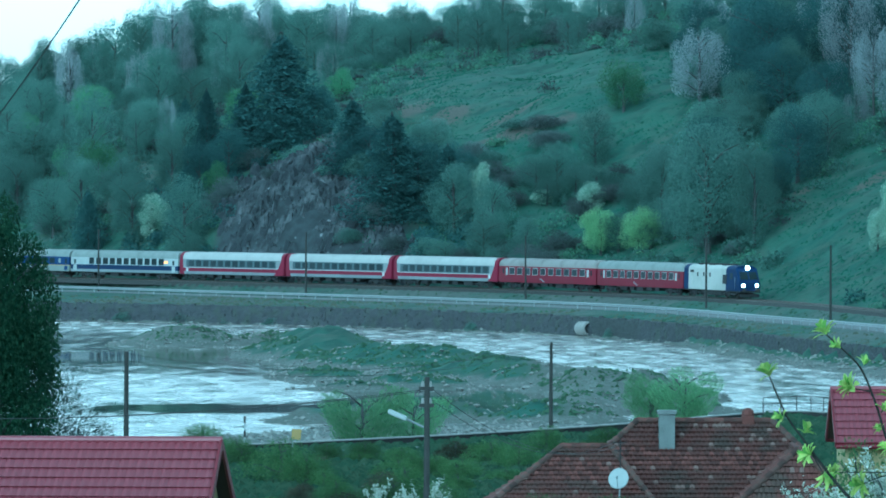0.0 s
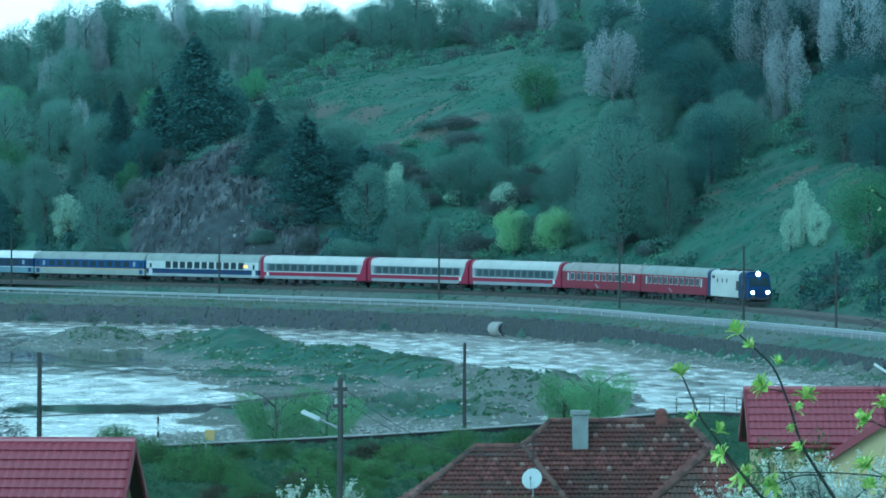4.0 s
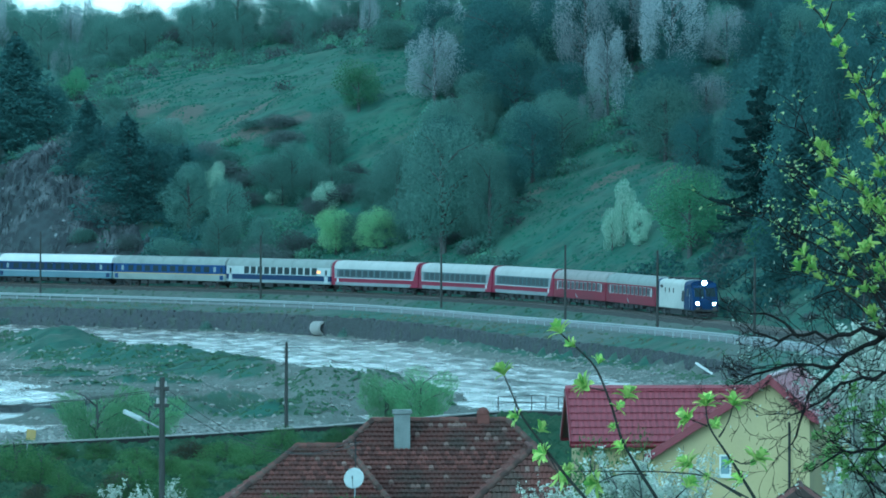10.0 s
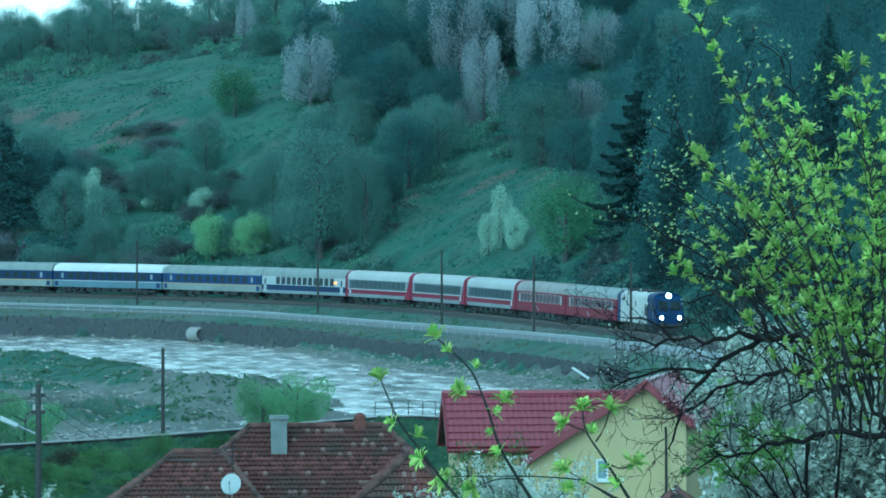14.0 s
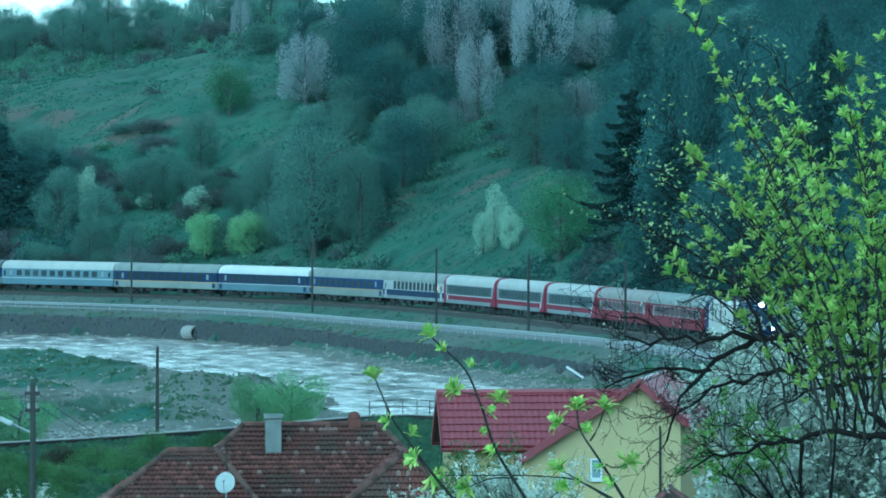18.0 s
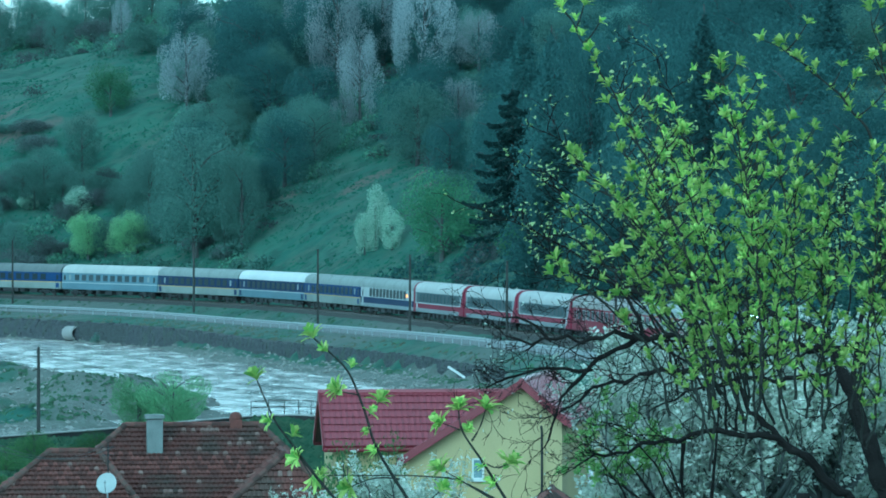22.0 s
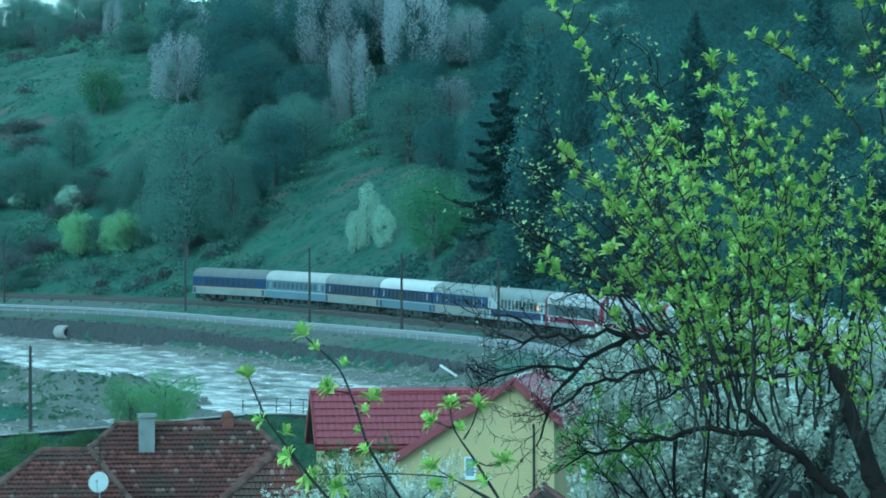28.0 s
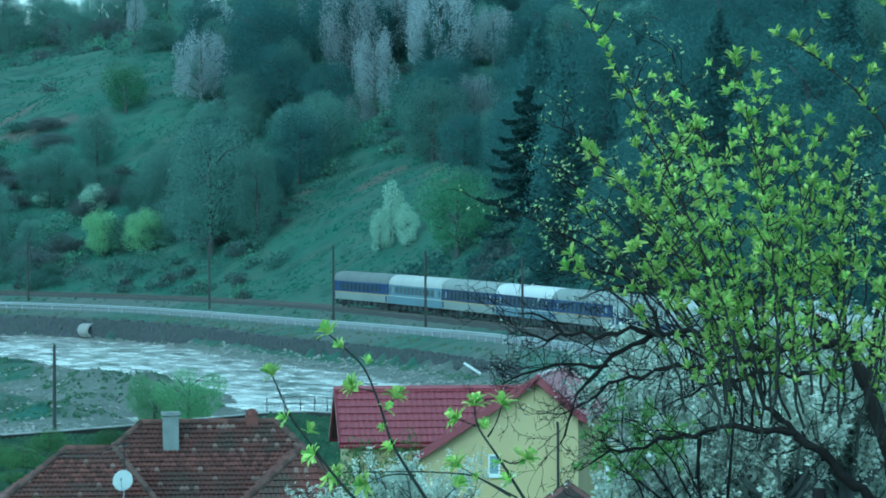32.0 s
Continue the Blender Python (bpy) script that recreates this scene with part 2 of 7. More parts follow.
def ground_height(x, y):
    x, y = np.asarray(x, float), np.asarray(y, float)
    dt, _ = side_of(TRACK_LINE, x, y)          # positive on the hill's side
    dr, ir = side_of(ROAD_LINE, x, y)
    dw, _ = side_of(WALL_LINE, x, y)
    dn, _ = side_of(NEAR_LINE, x, y)           # positive on the river's side
    rz = ROAD_LINE[np.clip(ir, 0, len(ROAD_LINE) - 1), 2]
    # the far shelf: from the top of the river wall up to the road, across it and up to the track bed
    z = np.where(dr < 0, np.interp(dw / np.maximum(dw - dr, 0.5), [0, 0.2, 0.85, 1], [0, 0.15, 0.8, 1]) * (rz - 2.75) + 2.7, rz - 0.05)
    up = np.clip((dr - 5.5) / np.maximum(dr - dt - 5.5 - 2.9, 0.4), 0, 1)
    z = np.where(dr > 5.5, rz - 0.05 + (RAIL - 0.45 - rz) * up, z)
    # the hill behind the track
    e = np.maximum(dt - 4.5, 0)
    rough = bumps(x, y, 46, 1.0) * 2.0 + bumps(x, y, 17, 4.0) * 0.6 + bumps(x, y, 7, 2.0) * 0.25
    steep = np.exp(-((x + 22) / 17) ** 2) * np.exp(-((y - 800) / 40) ** 2)
    crest = np.clip(36 + 0.085 * (x + 60) + 2 * np.sin(x / 26), 33, 60)
    climb = 0.56 * e + steep * 9 * (1 - np.exp(-e / 5.0)) - 2.5 * np.sin(np.clip(e / 42, 0, 2) * math.pi) * np.exp(-((x - 28) / 30) ** 2)
    hill = crest * (1 - np.exp(-climb / crest * 1.25)) + steep * (1.6 * bumps(x, y, 8, 3.3) + 0.8 * bumps(x, y, 3.5, 5.1)) * np.clip(e / 4, 0, 1) + rough * np.clip(e / 14, 0, 1)
    z = np.where(dt > 3.2, RAIL - 0.45 + np.where(dt < 4.5, -0.25 * (dt - 3.2), -0.3 + hill), z)
    # the river bed with its bars
    bed = -0.35 + 0.25 * bumps(x, y, 30, 7.0)
    for bx, by, rx, ry, turn, h in BARS:
        c, s = math.cos(radians(turn)), math.sin(radians(turn))
        px, py = (x - bx) * c + (y - by) * s, -(x - bx) * s + (y - by) * c
        r = np.sqrt((px / rx) ** 2 + (py / ry) ** 2) + 0.16 * bumps(x, y, 13, bx)
        bed = np.maximum(bed, (h + 0.75) * np.clip(1.25 - r, 0, 1) ** 0.8 - 0.35 + (0.6 * bumps(x, y, 6.5, by) + 0.5 * bumps(x, y, 3.1, bx)) * np.clip(1.3 - r, 0, 1))
    bed -= 2.6 * np.exp(-((x - 2.5) / 7) ** 4 - ((y - 482) / 20) ** 4)
    bank = np.clip(1 - (-dw) / np.interp(y, [400, 500, 570, 610, 640, 660], [16, 16, 10, 6, 3.5, 2.0]), 0, 1) ** 1.3 * (1 + .25 * bumps(x, y, 7, 8.0))
    bed = np.maximum(bed, -0.35 + bank * np.where(y < 640, 2.0, 1.3))
    # the village side: a terrace behind a parapet, a drop beyond it, then the low near bank
    flat = np.interp(y, [-60, 0, 8, 30, 70, 120, 170, 225, 300, 420], [19.5, 18.5, 17.6, 15.4, 12.2, 9.6, 7.2, 5.2, 4.4, 4.2])
    near = flat + 0.25 * bumps(x, y, 19, 3.0) * np.clip((y - 20) / 60, 0, 1)
    dp, _ = side_of(PARAPET_LINE, x, y)
    low = np.interp(dp, [0.6, 3, 10, 40, 90], [4.2, 2.6, 1.3, 0.9, 0.6]) + 0.25 * bumps(x, y, 9, 6.0)
    bank2 = np.where(dp < 0.6, near, np.minimum(low, near))
    bank2 = np.where(dp < 0.6, bank2, np.minimum(bank2, -0.35 + 1.2 * np.clip((x + 14) / 6, 0, 1) * np.clip((20 - x) / 4, 0, 1) + 0.2 * bumps(x, y, 6, 2.0) + np.clip(-dn, 0, 60) * 0.22))
    river = np.where(dn < 0, np.maximum(bank2, np.where(-dn < 3, bed, -9)), bed)
    return np.where(dw > np.where(y > 585, 1.6, 0.0), z, river)

# ---- palette ----
# ballast tone includes the shade below the coaches, put into its colour
M_ballast = mat("ballast_stone_shaded", (0.05, 0.048, 0.046), (0.03, 0.03, 0.028), 0.95, scale=1.5, fine=14, bump=0.8)
M_rail = mat("rail_steel", (0.1, 0.085, 0.075), rough=0.5, metal=0.8, scale=3)
M_sleeper = mat("sleeper_concrete", (0.12, 0.115, 0.11), rough=0.9, scale=4)
M_asphalt = mat("asphalt", (0.22, 0.225, 0.23), (0.17, 0.175, 0.18), 0.85, scale=0.5, fine=30, bump=0.2)
M_concrete = mat("concrete", (0.33, 0.32, 0.31), (0.24, 0.235, 0.225), 0.85, scale=0.8, fine=18, stain=(0.16, 0.16, 0.15))
M_galv = mat("galvanised_steel", (0.38, 0.4, 0.41), (0.3, 0.32, 0.33), 0.5, 0.3, scale=2)
M_stone = mat("wall_stone", (0.064, 0.068, 0.076), (0.042, 0.045, 0.052), 0.9, scale=1.2, fine=8, bump=0.6, spread=0.35, stain=(0.06, 0.08, 0.05), stain_scale=0.7)
M_mortar = mat("mortar", (0.05, 0.052, 0.056), rough=0.95, scale=2)
M_wood_pole = mat("weathered_pole", (0.045, 0.045, 0.043), (0.028, 0.028, 0.027), 0.9, scale=3)
M_black = mat("underframe_black", (0.025, 0.025, 0.027), rough=0.7, scale=2)
M_wheel = mat("wheel_steel", (0.09, 0.08, 0.075), rough=0.5, metal=0.6, scale=3)
M_glass = mat("coach_glass", (0.02, 0.028, 0.032), rough=0.3, scale=1, bump=0, spread=0.1)
M_glass.node_tree.nodes["Principled BSDF"].inputs["Specular IOR Level"].default_value = 0.1


def paint(name, c, dirty=0.35):
    m = mat(name, c, [k * 0.86 for k in c], 0.6, scale=0.35, fine=20, bump=0.05, dist=0.01, spread=0.06, stain=[k * 0.55 + 0.02 for k in c], stain_scale=0.5, stain_amount=dirty)
    m.node_tree.nodes["Principled BSDF"].inputs["Specular IOR Level"].default_value = 0.2
    return m


P_red = paint("coach_red", (0.15, 0.016, 0.036))
P_crimson = paint("band_crimson", (0.165, 0.014, 0.042))
P_white = paint("coach_white", (0.41, 0.43, 0.43))
P_pale = paint("pale_grey", (0.25, 0.275, 0.285))
P_roof_white = paint("roof_white", (0.43, 0.43, 0.42), 0.3)
P_roof_bright = paint("roof_bright_white", (0.58, 0.58, 0.58), 0.1)
P_roof_grey = paint("roof_grey", (0.26, 0.28, 0.27), 0.6)
P_roof_dark = paint("roof_sooty_grey", (0.16, 0.17, 0.17), 0.6)
P_roof_patch = paint("roof_patched_grey", (0.29, 0.27, 0.26), 0.8)
P_strip = paint("window_band_grey", (0.1, 0.128, 0.14))
# paler panes than M_glass: reflected light is put into their base colour
M_glass_pale = mat("painted_reflection_glass", (0.03, 0.04, 0.05), (0.055, 0.07, 0.08), 0.3, scale=0.5, bump=0, spread=0.5)
M_glass_dim = mat("dim_reflection_glass", (0.022, 0.032, 0.038), (0.05, 0.065, 0.075), 0.3, scale=0.5, bump=0, spread=0.4)
for pane in (M_glass_pale, M_glass_dim):
    pane.node_tree.nodes["Principled BSDF"].inputs["Specular IOR Level"].default_value = 0.1
P_navy = paint("navy_blue", (0.016, 0.03, 0.085))
P_blue = paint("coach_blue", (0.021, 0.044, 0.135))
P_sky = paint("light_blue", (0.145, 0.2, 0.245))
P_cream = paint("cream_grey", (0.25, 0.27, 0.255), 0.5)
P_yellow = paint("stripe_yellow", (0.4, 0.3, 0.12))
P_loco_blue = paint("loco_blue", (0.012, 0.029, 0.095))
P_loco_white = paint("loco_white", (0.5, 0.5, 0.47), 0.4)
G_head = glow("headlight_glow", (1.0, 0.93, 0.8), 60.0)
G_cab = glow("lit_window", (1.0, 0.3, 0.06), 2.0)


# ---- the ground: one sheet ----
def ground_material():
    m = bpy.data.materials.new("ground")
    m.use_nodes = True
    nt = m.node_tree
    n, l = nt.nodes, nt.links
    b = n["Principled BSDF"]
    b.inputs["Roughness"].default_value = 0.95
    co = n.new("ShaderNodeTexCoord")
    attr = n.new("ShaderNodeAttribute"); attr.attribute_name = "cover"
    sep = n.new("ShaderNodeSeparateColor"); l.new(attr.outputs["Color"], sep.inputs[0])

    def noise_tex(scale, detail=5):
        t = n.new("ShaderNodeTexNoise"); t.inputs["Scale"].default_value = scale; t.inputs["Detail"].default_value = detail
        l.new(co.outputs["Object"], t.inputs["Vector"])
        return t.outputs[0]

    def mix(fac, a, c):
        x = n.new("ShaderNodeMix"); x.data_type = "RGBA"
        l.new(fac, x.inputs[0])
        for k, v in ((6, a), (7, c)):
            if isinstance(v, tuple):
                x.inputs[k].default_value = (*v, 1)
            else:
                l.new(v, x.inputs[k])
        return x.outputs[2]

    def step(v, lo, hi):
        r = n.new("ShaderNodeMapRange"); r.inputs[1].default_value, r.inputs[2].default_value = lo, hi
        l.new(v, r.inputs[0])
        return r.outputs[0]

    def edge(mask, ragged):
        a = n.new("ShaderNodeMath"); a.operation = "MULTIPLY_ADD"
        l.new(ragged, a.inputs[0]); a.inputs[1].default_value = 0.8
        l.new(mask, a.inputs[2])
        return step(a.outputs[0], 0.72, 1.02)

    n1, n2, n3 = noise_tex(0.09), noise_tex(0.6), noise_tex(5.0)
    soil = mix(step(n2, 0.35, 0.65), (0.1, 0.115, 0.1), (0.075, 0.09, 0.08))
    grass = mix(step(n1, 0.38, 0.62), (0.032, 0.084, 0.06), (0.05, 0.104, 0.072))
    grass = mix(step(noise_tex(0.22, 6), 0.45, 0.7), grass, (0.062, 0.085, 0.064))
    grass = mix(step(n2, 0.45, 0.85), grass, (0.062, 0.11, 0.074))
    grass = mix(step(noise_tex(0.34, 9), 0.5, 0.64), grass, (0.026, 0.062, 0.044))
    gravel = mix(step(n2, 0.3, 0.7), (0.15, 0.165, 0.15), (0.09, 0.105, 0.09))
    gravel = mix(step(n3, 0.45, 0.65), gravel, (0.085, 0.085, 0.078))
    rock = mix(step(n2, 0.4, 0.62), (0.042, 0.05, 0.056), (0.026, 0.032, 0.036))
    rock = mix(step(noise_tex(0.8, 8), 0.65, 0.7), rock, (0.2, 0.21, 0.22))
    c = mix(edge(sep.outputs[0], n2), soil, grass)
    c = mix(edge(attr.outputs["Alpha"], n2), c, mix(step(n3, 0.4, 0.65), (0.1, 0.092, 0.078), (0.07, 0.075, 0.062)))
    c = mix(edge(sep.outputs[1], n2), c, gravel)
    c = mix(edge(sep.outputs[2], noise_tex(0.25)), c, rock)
    l.new(c, b.inputs["Base Color"])
    bp = n.new("ShaderNodeBump"); bp.inputs["Strength"].default_value, bp.inputs["Distance"].default_value = 0.4, 0.2
    l.new(noise_tex(1.6, 8), bp.inputs["Height"]); l.new(bp.outputs[0], b.inputs["Normal"])
    return m


# bare brown earth on the hill: x, y and half widths
BARE = [(12, 812, 9, 6), (-45, 977, 9, 14), (-5, 858, 5, 9), (1.2, 846, 4, 6), (56, 723, 5, 2.5), (60.2, 712, 5, 2.5), (64.4, 703, 5, 2.5), (47, 732, 2, 2.5), (-39, 1030, 8, 12), (10, 830, 7, 4)]


def build_ground():
    xs = np.concatenate([np.arange(-1500, -160, 60), np.arange(-160, -75, 3.5), np.arange(-75, 110, 1.1), np.arange(110, 200, 4), np.arange(200, 1501, 65)])
    ys = np.concatenate([np.arange(-600, -30, 45), np.arange(-30, 380, 3.0), np.arange(380, 860, 1.5), np.arange(860, 1000, 3.5), np.arange(1000, 3001, 100)])
    gx, gy = np.meshgrid(xs, ys)
    z = ground_height(gx, gy)
    fade = np.clip((np.maximum(abs(gx) - 160, gy - 1000)) / 700, 0, 1)
    z = z * (1 - fade) + fade * 42
    nx, ny = len(xs), len(ys)
    verts = np.stack([gx.ravel(), gy.ravel(), z.ravel()], 1)
    i = np.arange(nx * ny).reshape(ny, nx)
    quads = np.stack([i[:-1, :-1].ravel(), i[:-1, 1:].ravel(), i[1:, 1:].ravel(), i[1:, :-1].ravel()], 1)
    me = bpy.data.meshes.new("ground")
    me.vertices.add(len(verts)); me.vertices.foreach_set("co", verts.ravel())
    me.loops.add(quads.size); me.loops.foreach_set("vertex_index", quads.ravel())
    me.polygons.add(len(quads)); me.polygons.foreach_set("loop_start", np.arange(0, quads.size, 4))
    me.update(calc_edges=True)
    me.shade_smooth()
    # what covers the ground: grass, gravel or bare rock
    dt, _ = side_of(TRACK_LINE, gx, gy); dw, _ = side_of(WALL_LINE, gx, gy); dr, _ = side_of(ROAD_LINE, gx, gy); dn, _ = side_of(NEAR_LINE, gx, gy)
    grass = 0.45 + 0.35 * bumps(gx, gy, 40, 9.0)
    hill = dt > 4.5
    meadow = np.exp(-((gx - 8) / 34) ** 2) + np.exp(-((gx - 55) / 20) ** 2)
    grass = np.where(hill, 0.55 + 0.6 * np.clip(meadow, 0, 1) + 0.2 * bumps(gx, gy, 25, 2.0), grass)
    in_river = (dw <= 0) & (side_of(PARAPET_LINE, gx, gy)[0] > 1.5)
    stony = 1 - 0.85 * np.clip((gx - 5) / 8, 0, 1) * np.clip((560 - gy) / 40, 0, 1) - 0.8 * np.clip((-17 - gx) / 4, 0, 1) * np.clip((gy - 625) / 10, 0, 1)
    green = stony * np.clip((z - 0.8) / 0.35, 0, 1) * np.clip(0.95 + 0.4 * bumps(gx, gy, 16, 5.0), 0, 1)
    grass = np.where(in_river, green, grass)
    gravel = np.where(in_river, 1 - 0.95 * stony * np.clip((z - 0.85) / 0.35, 0, 1) * np.clip(1.0 + 0.5 * bumps(gx, gy, 16, 5.0), 0, 1), 0)
    shelf = (dw > 0) & (dr < 0)
    gravel = np.where(shelf, 0.12 + 0.35 * bumps(gx, gy, 14, 1.0), gravel)
    gravel = np.where((abs(dt) < 3.4) | ((dr > 5.3) & (dt < -2)), 0.02 + 0.15 * bumps(gx, gy, 10, 3.0), gravel)
    rock = np.exp(-((gx + 19) / 17) ** 4) * np.exp(-(np.maximum(dt - 27, 0) / 8) ** 2) * hill
    rock = rock * (0.75 + 0.6 * bumps(gx, gy, 11, 6.6))
    bare = np.zeros_like(gx)
    for bx, by, rx, ry in BARE:
        bare = np.maximum(bare, 1.15 - ((gx - bx) / rx) ** 2 - ((gy - by) / ry) ** 2)
    bare = np.clip(bare * (0.8 + 0.6 * bumps(gx, gy, 8, 3.1)), 0, 1)
    cover = np.stack([np.clip(grass, 0, 1), np.clip(gravel, 0, 1), np.clip(rock * 1.3, 0, 1), bare], -1).reshape(-1, 4)
    col = me.color_attributes.new("cover", "FLOAT_COLOR", "POINT")
    col.data.foreach_set("color", cover.astype(np.float32).ravel())
    me.materials.append(ground_material())
    return tagged(new("ground", me), "grassy hillside, gravelly river bed and village slope", "ground", kind="structure")


build_ground()


def build_water():
    """The river: calm water mirrors hill and sky, the shallows run broken and white with foam and painted sky glare."""
    m = bpy.data.materials.new("river_water")
    m.use_nodes = True
    n, l = m.node_tree.nodes, m.node_tree.links
    b = n["Principled BSDF"]
    b.inputs["Roughness"].default_value, b.inputs["IOR"].default_value = 0.08, 1.33
    co, mp = n.new("ShaderNodeTexCoord"), n.new("ShaderNodeMapping")
    mp.inputs["Rotation"].default_value = (0, 0, radians(6))
    mp.inputs["Scale"].default_value = (0.85, 0.24, 1.0)
    l.new(co.outputs["Object"], mp.inputs["Vector"])
    attr = n.new("ShaderNodeAttribute"); attr.attribute_name = "riffle"
    streak, fine = n.new("ShaderNodeTexNoise"), n.new("ShaderNodeTexNoise")
    streak.inputs["Scale"].default_value, fine.inputs["Scale"].default_value = 0.55, 3.2
    streak.inputs["Detail"].default_value, fine.inputs["Detail"].default_value = 7, 6
    for t in (streak, fine):
        l.new(mp.outputs[0], t.inputs["Vector"])
    amp = n.new("ShaderNodeMapRange"); amp.inputs[3].default_value, amp.inputs[4].default_value = 0.03, 1.0
    l.new(attr.outputs["Fac"], amp.inputs[0])
    bp = n.new("ShaderNodeBump"); bp.inputs["Distance"].default_value = 0.1
    patch, still = n.new("ShaderNodeTexNoise"), n.new("ShaderNodeMapRange")
    patch.inputs["Scale"].default_value, patch.inputs["Detail"].default_value = 0.13, 6
    l.new(mp.outputs[0], patch.inputs["Vector"]); l.new(patch.outputs[0], still.inputs[0])
    still.inputs[1].default_value, still.inputs[2].default_value, still.inputs[3].default_value = 0.32, 0.56, 0.3
    lively = n.new("ShaderNodeMath"); lively.operation = "MULTIPLY"
    l.new(amp.outputs[0], lively.inputs[0]); l.new(still.outputs[0], lively.inputs[1])
    l.new(lively.outputs[0], bp.inputs["Strength"]); l.new(fine.outputs[0], bp.inputs["Height"]); l.new(bp.outputs[0], b.inputs["Normal"])
    add = n.new("ShaderNodeMath"); add.operation = "MULTIPLY_ADD"
    l.new(attr.outputs["Fac"], add.inputs[0]); add.inputs[1].default_value = 0.42
    l.new(streak.outputs[0], add.inputs[2])
    foam_glare = n.new("ShaderNodeMapRange"); foam_glare.inputs[1].default_value, foam_glare.inputs[2].default_value = 0.62, 1.3
    l.new(add.outputs[0], foam_glare.inputs[0])
    # the pale tone is foam and, on the left, sky reflection put into colour
    mix = n.new("ShaderNodeMix"); mix.data_type = "RGBA"
    mix.inputs[6].default_value, mix.inputs[7].default_value = (0.05, 0.05, 0.042, 1), (0.66, 0.62, 0.58, 1)
    l.new(foam_glare.outputs[0], mix.inputs[0]); l.new(mix.outputs[2], b.inputs["Base Color"])
    rg = n.new("ShaderNodeMapRange"); rg.inputs[3].default_value, rg.inputs[4].default_value = 0.05, 0.45
    l.new(foam_glare.outputs[0], rg.inputs[0]); l.new(rg.outputs[0], b.inputs["Roughness"])
    xs = np.linspace(-140, 70, 106)
    ys = np.linspace(215, 830, 206)
    gx, gy = np.meshgrid(xs, ys)
    v = np.stack([gx.ravel(), gy.ravel(), np.full(gx.size, WATER)], 1)
    i = np.arange(gx.size).reshape(gx.shape)
    q = np.stack([i[:-1, :-1].ravel(), i[:-1, 1:].ravel(), i[1:, 1:].ravel(), i[1:, :-1].ravel()], 1)
    # only where the river runs: between the near bank and the far wall
    cx, cy = v[q].mean(1)[:, 0], v[q].mean(1)[:, 1]
    keep = (side_of(WALL_LINE, cx, cy)[0] < 12) & (side_of(NEAR_LINE, cx, cy)[0] > -22)
    ob = mesh_object("water", v, q[keep], m)
    dw, _ = side_of(WALL_LINE, gx, gy)
    fast = np.clip((gx - 2) / 14, 0, 1) * np.clip((gy - 440) / 20, 0, 1) + 0.75 * np.exp(-((dw + 22) / 20) ** 2)
    calm = np.exp(-((gx + 30) / 12) ** 2 - ((gy - 604) / 13) ** 2) + 2 * np.exp(-((gx - 2.5) / 9) ** 4 - ((gy - 485) / 30) ** 4)
    calm += np.exp(-((gx + 18) / 12) ** 4 - ((gy - 471) / 9) ** 2) + .8 * np.exp(-((gx - 3) / 9) ** 2 - ((gy - 606) / 4) ** 2)
    fast = np.clip(fast + 0.5 + .45 * np.clip((-6 - gx) / 6, 0, 1) * np.clip((560 - gy) / 20, 0, 1) + 0.25 * bumps(gx, gy, 30, 8.0) - 1.5 * calm, 0, 1)
    me = ob.data
    at = me.attributes.new("riffle", "FLOAT", "POINT")
    at.data.foreach_set("value", fast.astype(np.float32).ravel())
    tagged(ob, "shallow grey river, calm in parts, broken with foam and painted sky glare", "river", kind="structure")


build_water()


def ribbon(name, line, offsets, material, zfun, label, category, parent=None):
    """A strip with a cross-section: offsets are (metres to the hill's side, height)."""
    d = np.gradient(line[:, :2], axis=0)
    d /= np.hypot(*d.T)[:, None]
    nrm = np.stack([-d[:, 1], d[:, 0]], 1)
    k = len(offsets)
    v = np.concatenate([np.stack([line[:, 0] + nrm[:, 0] * o, line[:, 1] + nrm[:, 1] * o, zfun + h], 1)[:, None] for o, h in offsets], 1).reshape(-1, 3)
    i = np.arange(len(v)).reshape(len(line), k)
    q = np.stack([i[:-1, :-1].ravel(), i[1:, :-1].ravel(), i[1:, 1:].ravel(), i[:-1, 1:].ravel()], 1)
    ob = mesh_object(name, v, q, material, parent)
    return tagged(ob, label, category, kind="structure") if not parent else ob


TZ = np.full(len(TX), RAIL)
ribbon("track_ballast", TRACK_LINE, [(-2.7, -0.75), (-1.75, -0.18), (1.75, -0.18), (2.9, -0.85)], M_ballast, TZ, "grey ballast bed of the railway, coloured darker for the shade under the train", "railway")
for s in (-0.75, 0.75):
    ribbon("rail", TRACK_LINE, [(s - .06, -0.16), (s - .035, -0.02), (s - .03, 0), (s + .03, 0), (s + .035, -0.02), (s + .06, -0.16)], M_rail, TZ, "worn steel running rail on sleepers", "rail")


def build_sleepers():
    v, q = [], []
    for s in np.arange(-110, 380, 0.65):
        x, y, a = track_at(s)
        m = Matrix.Translation((x, y, RAIL - 0.23)) @ Matrix.Rotation(a, 4, "Z")
        o = len(v)
        v += [m @ Vector((i * .12, j * 1.3, k * .08)) for k in (-1, 1) for i, j in ((-1, -1), (1, -1), (1, 1), (-1, 1))]
        q += [(o + 4, o + 5, o + 6, o + 7), (o, o + 1, o + 5, o + 4), (o + 1, o + 2, o + 6, o + 5), (o + 2, o + 3, o + 7, o + 6), (o + 3, o, o + 4, o + 7)]
    tagged(mesh_object("sleepers", v, q, M_sleeper), "concrete sleepers under the rails", "sleeper", kind="stuff")


build_sleepers()
RZ = ROAD_LINE[:, 2]
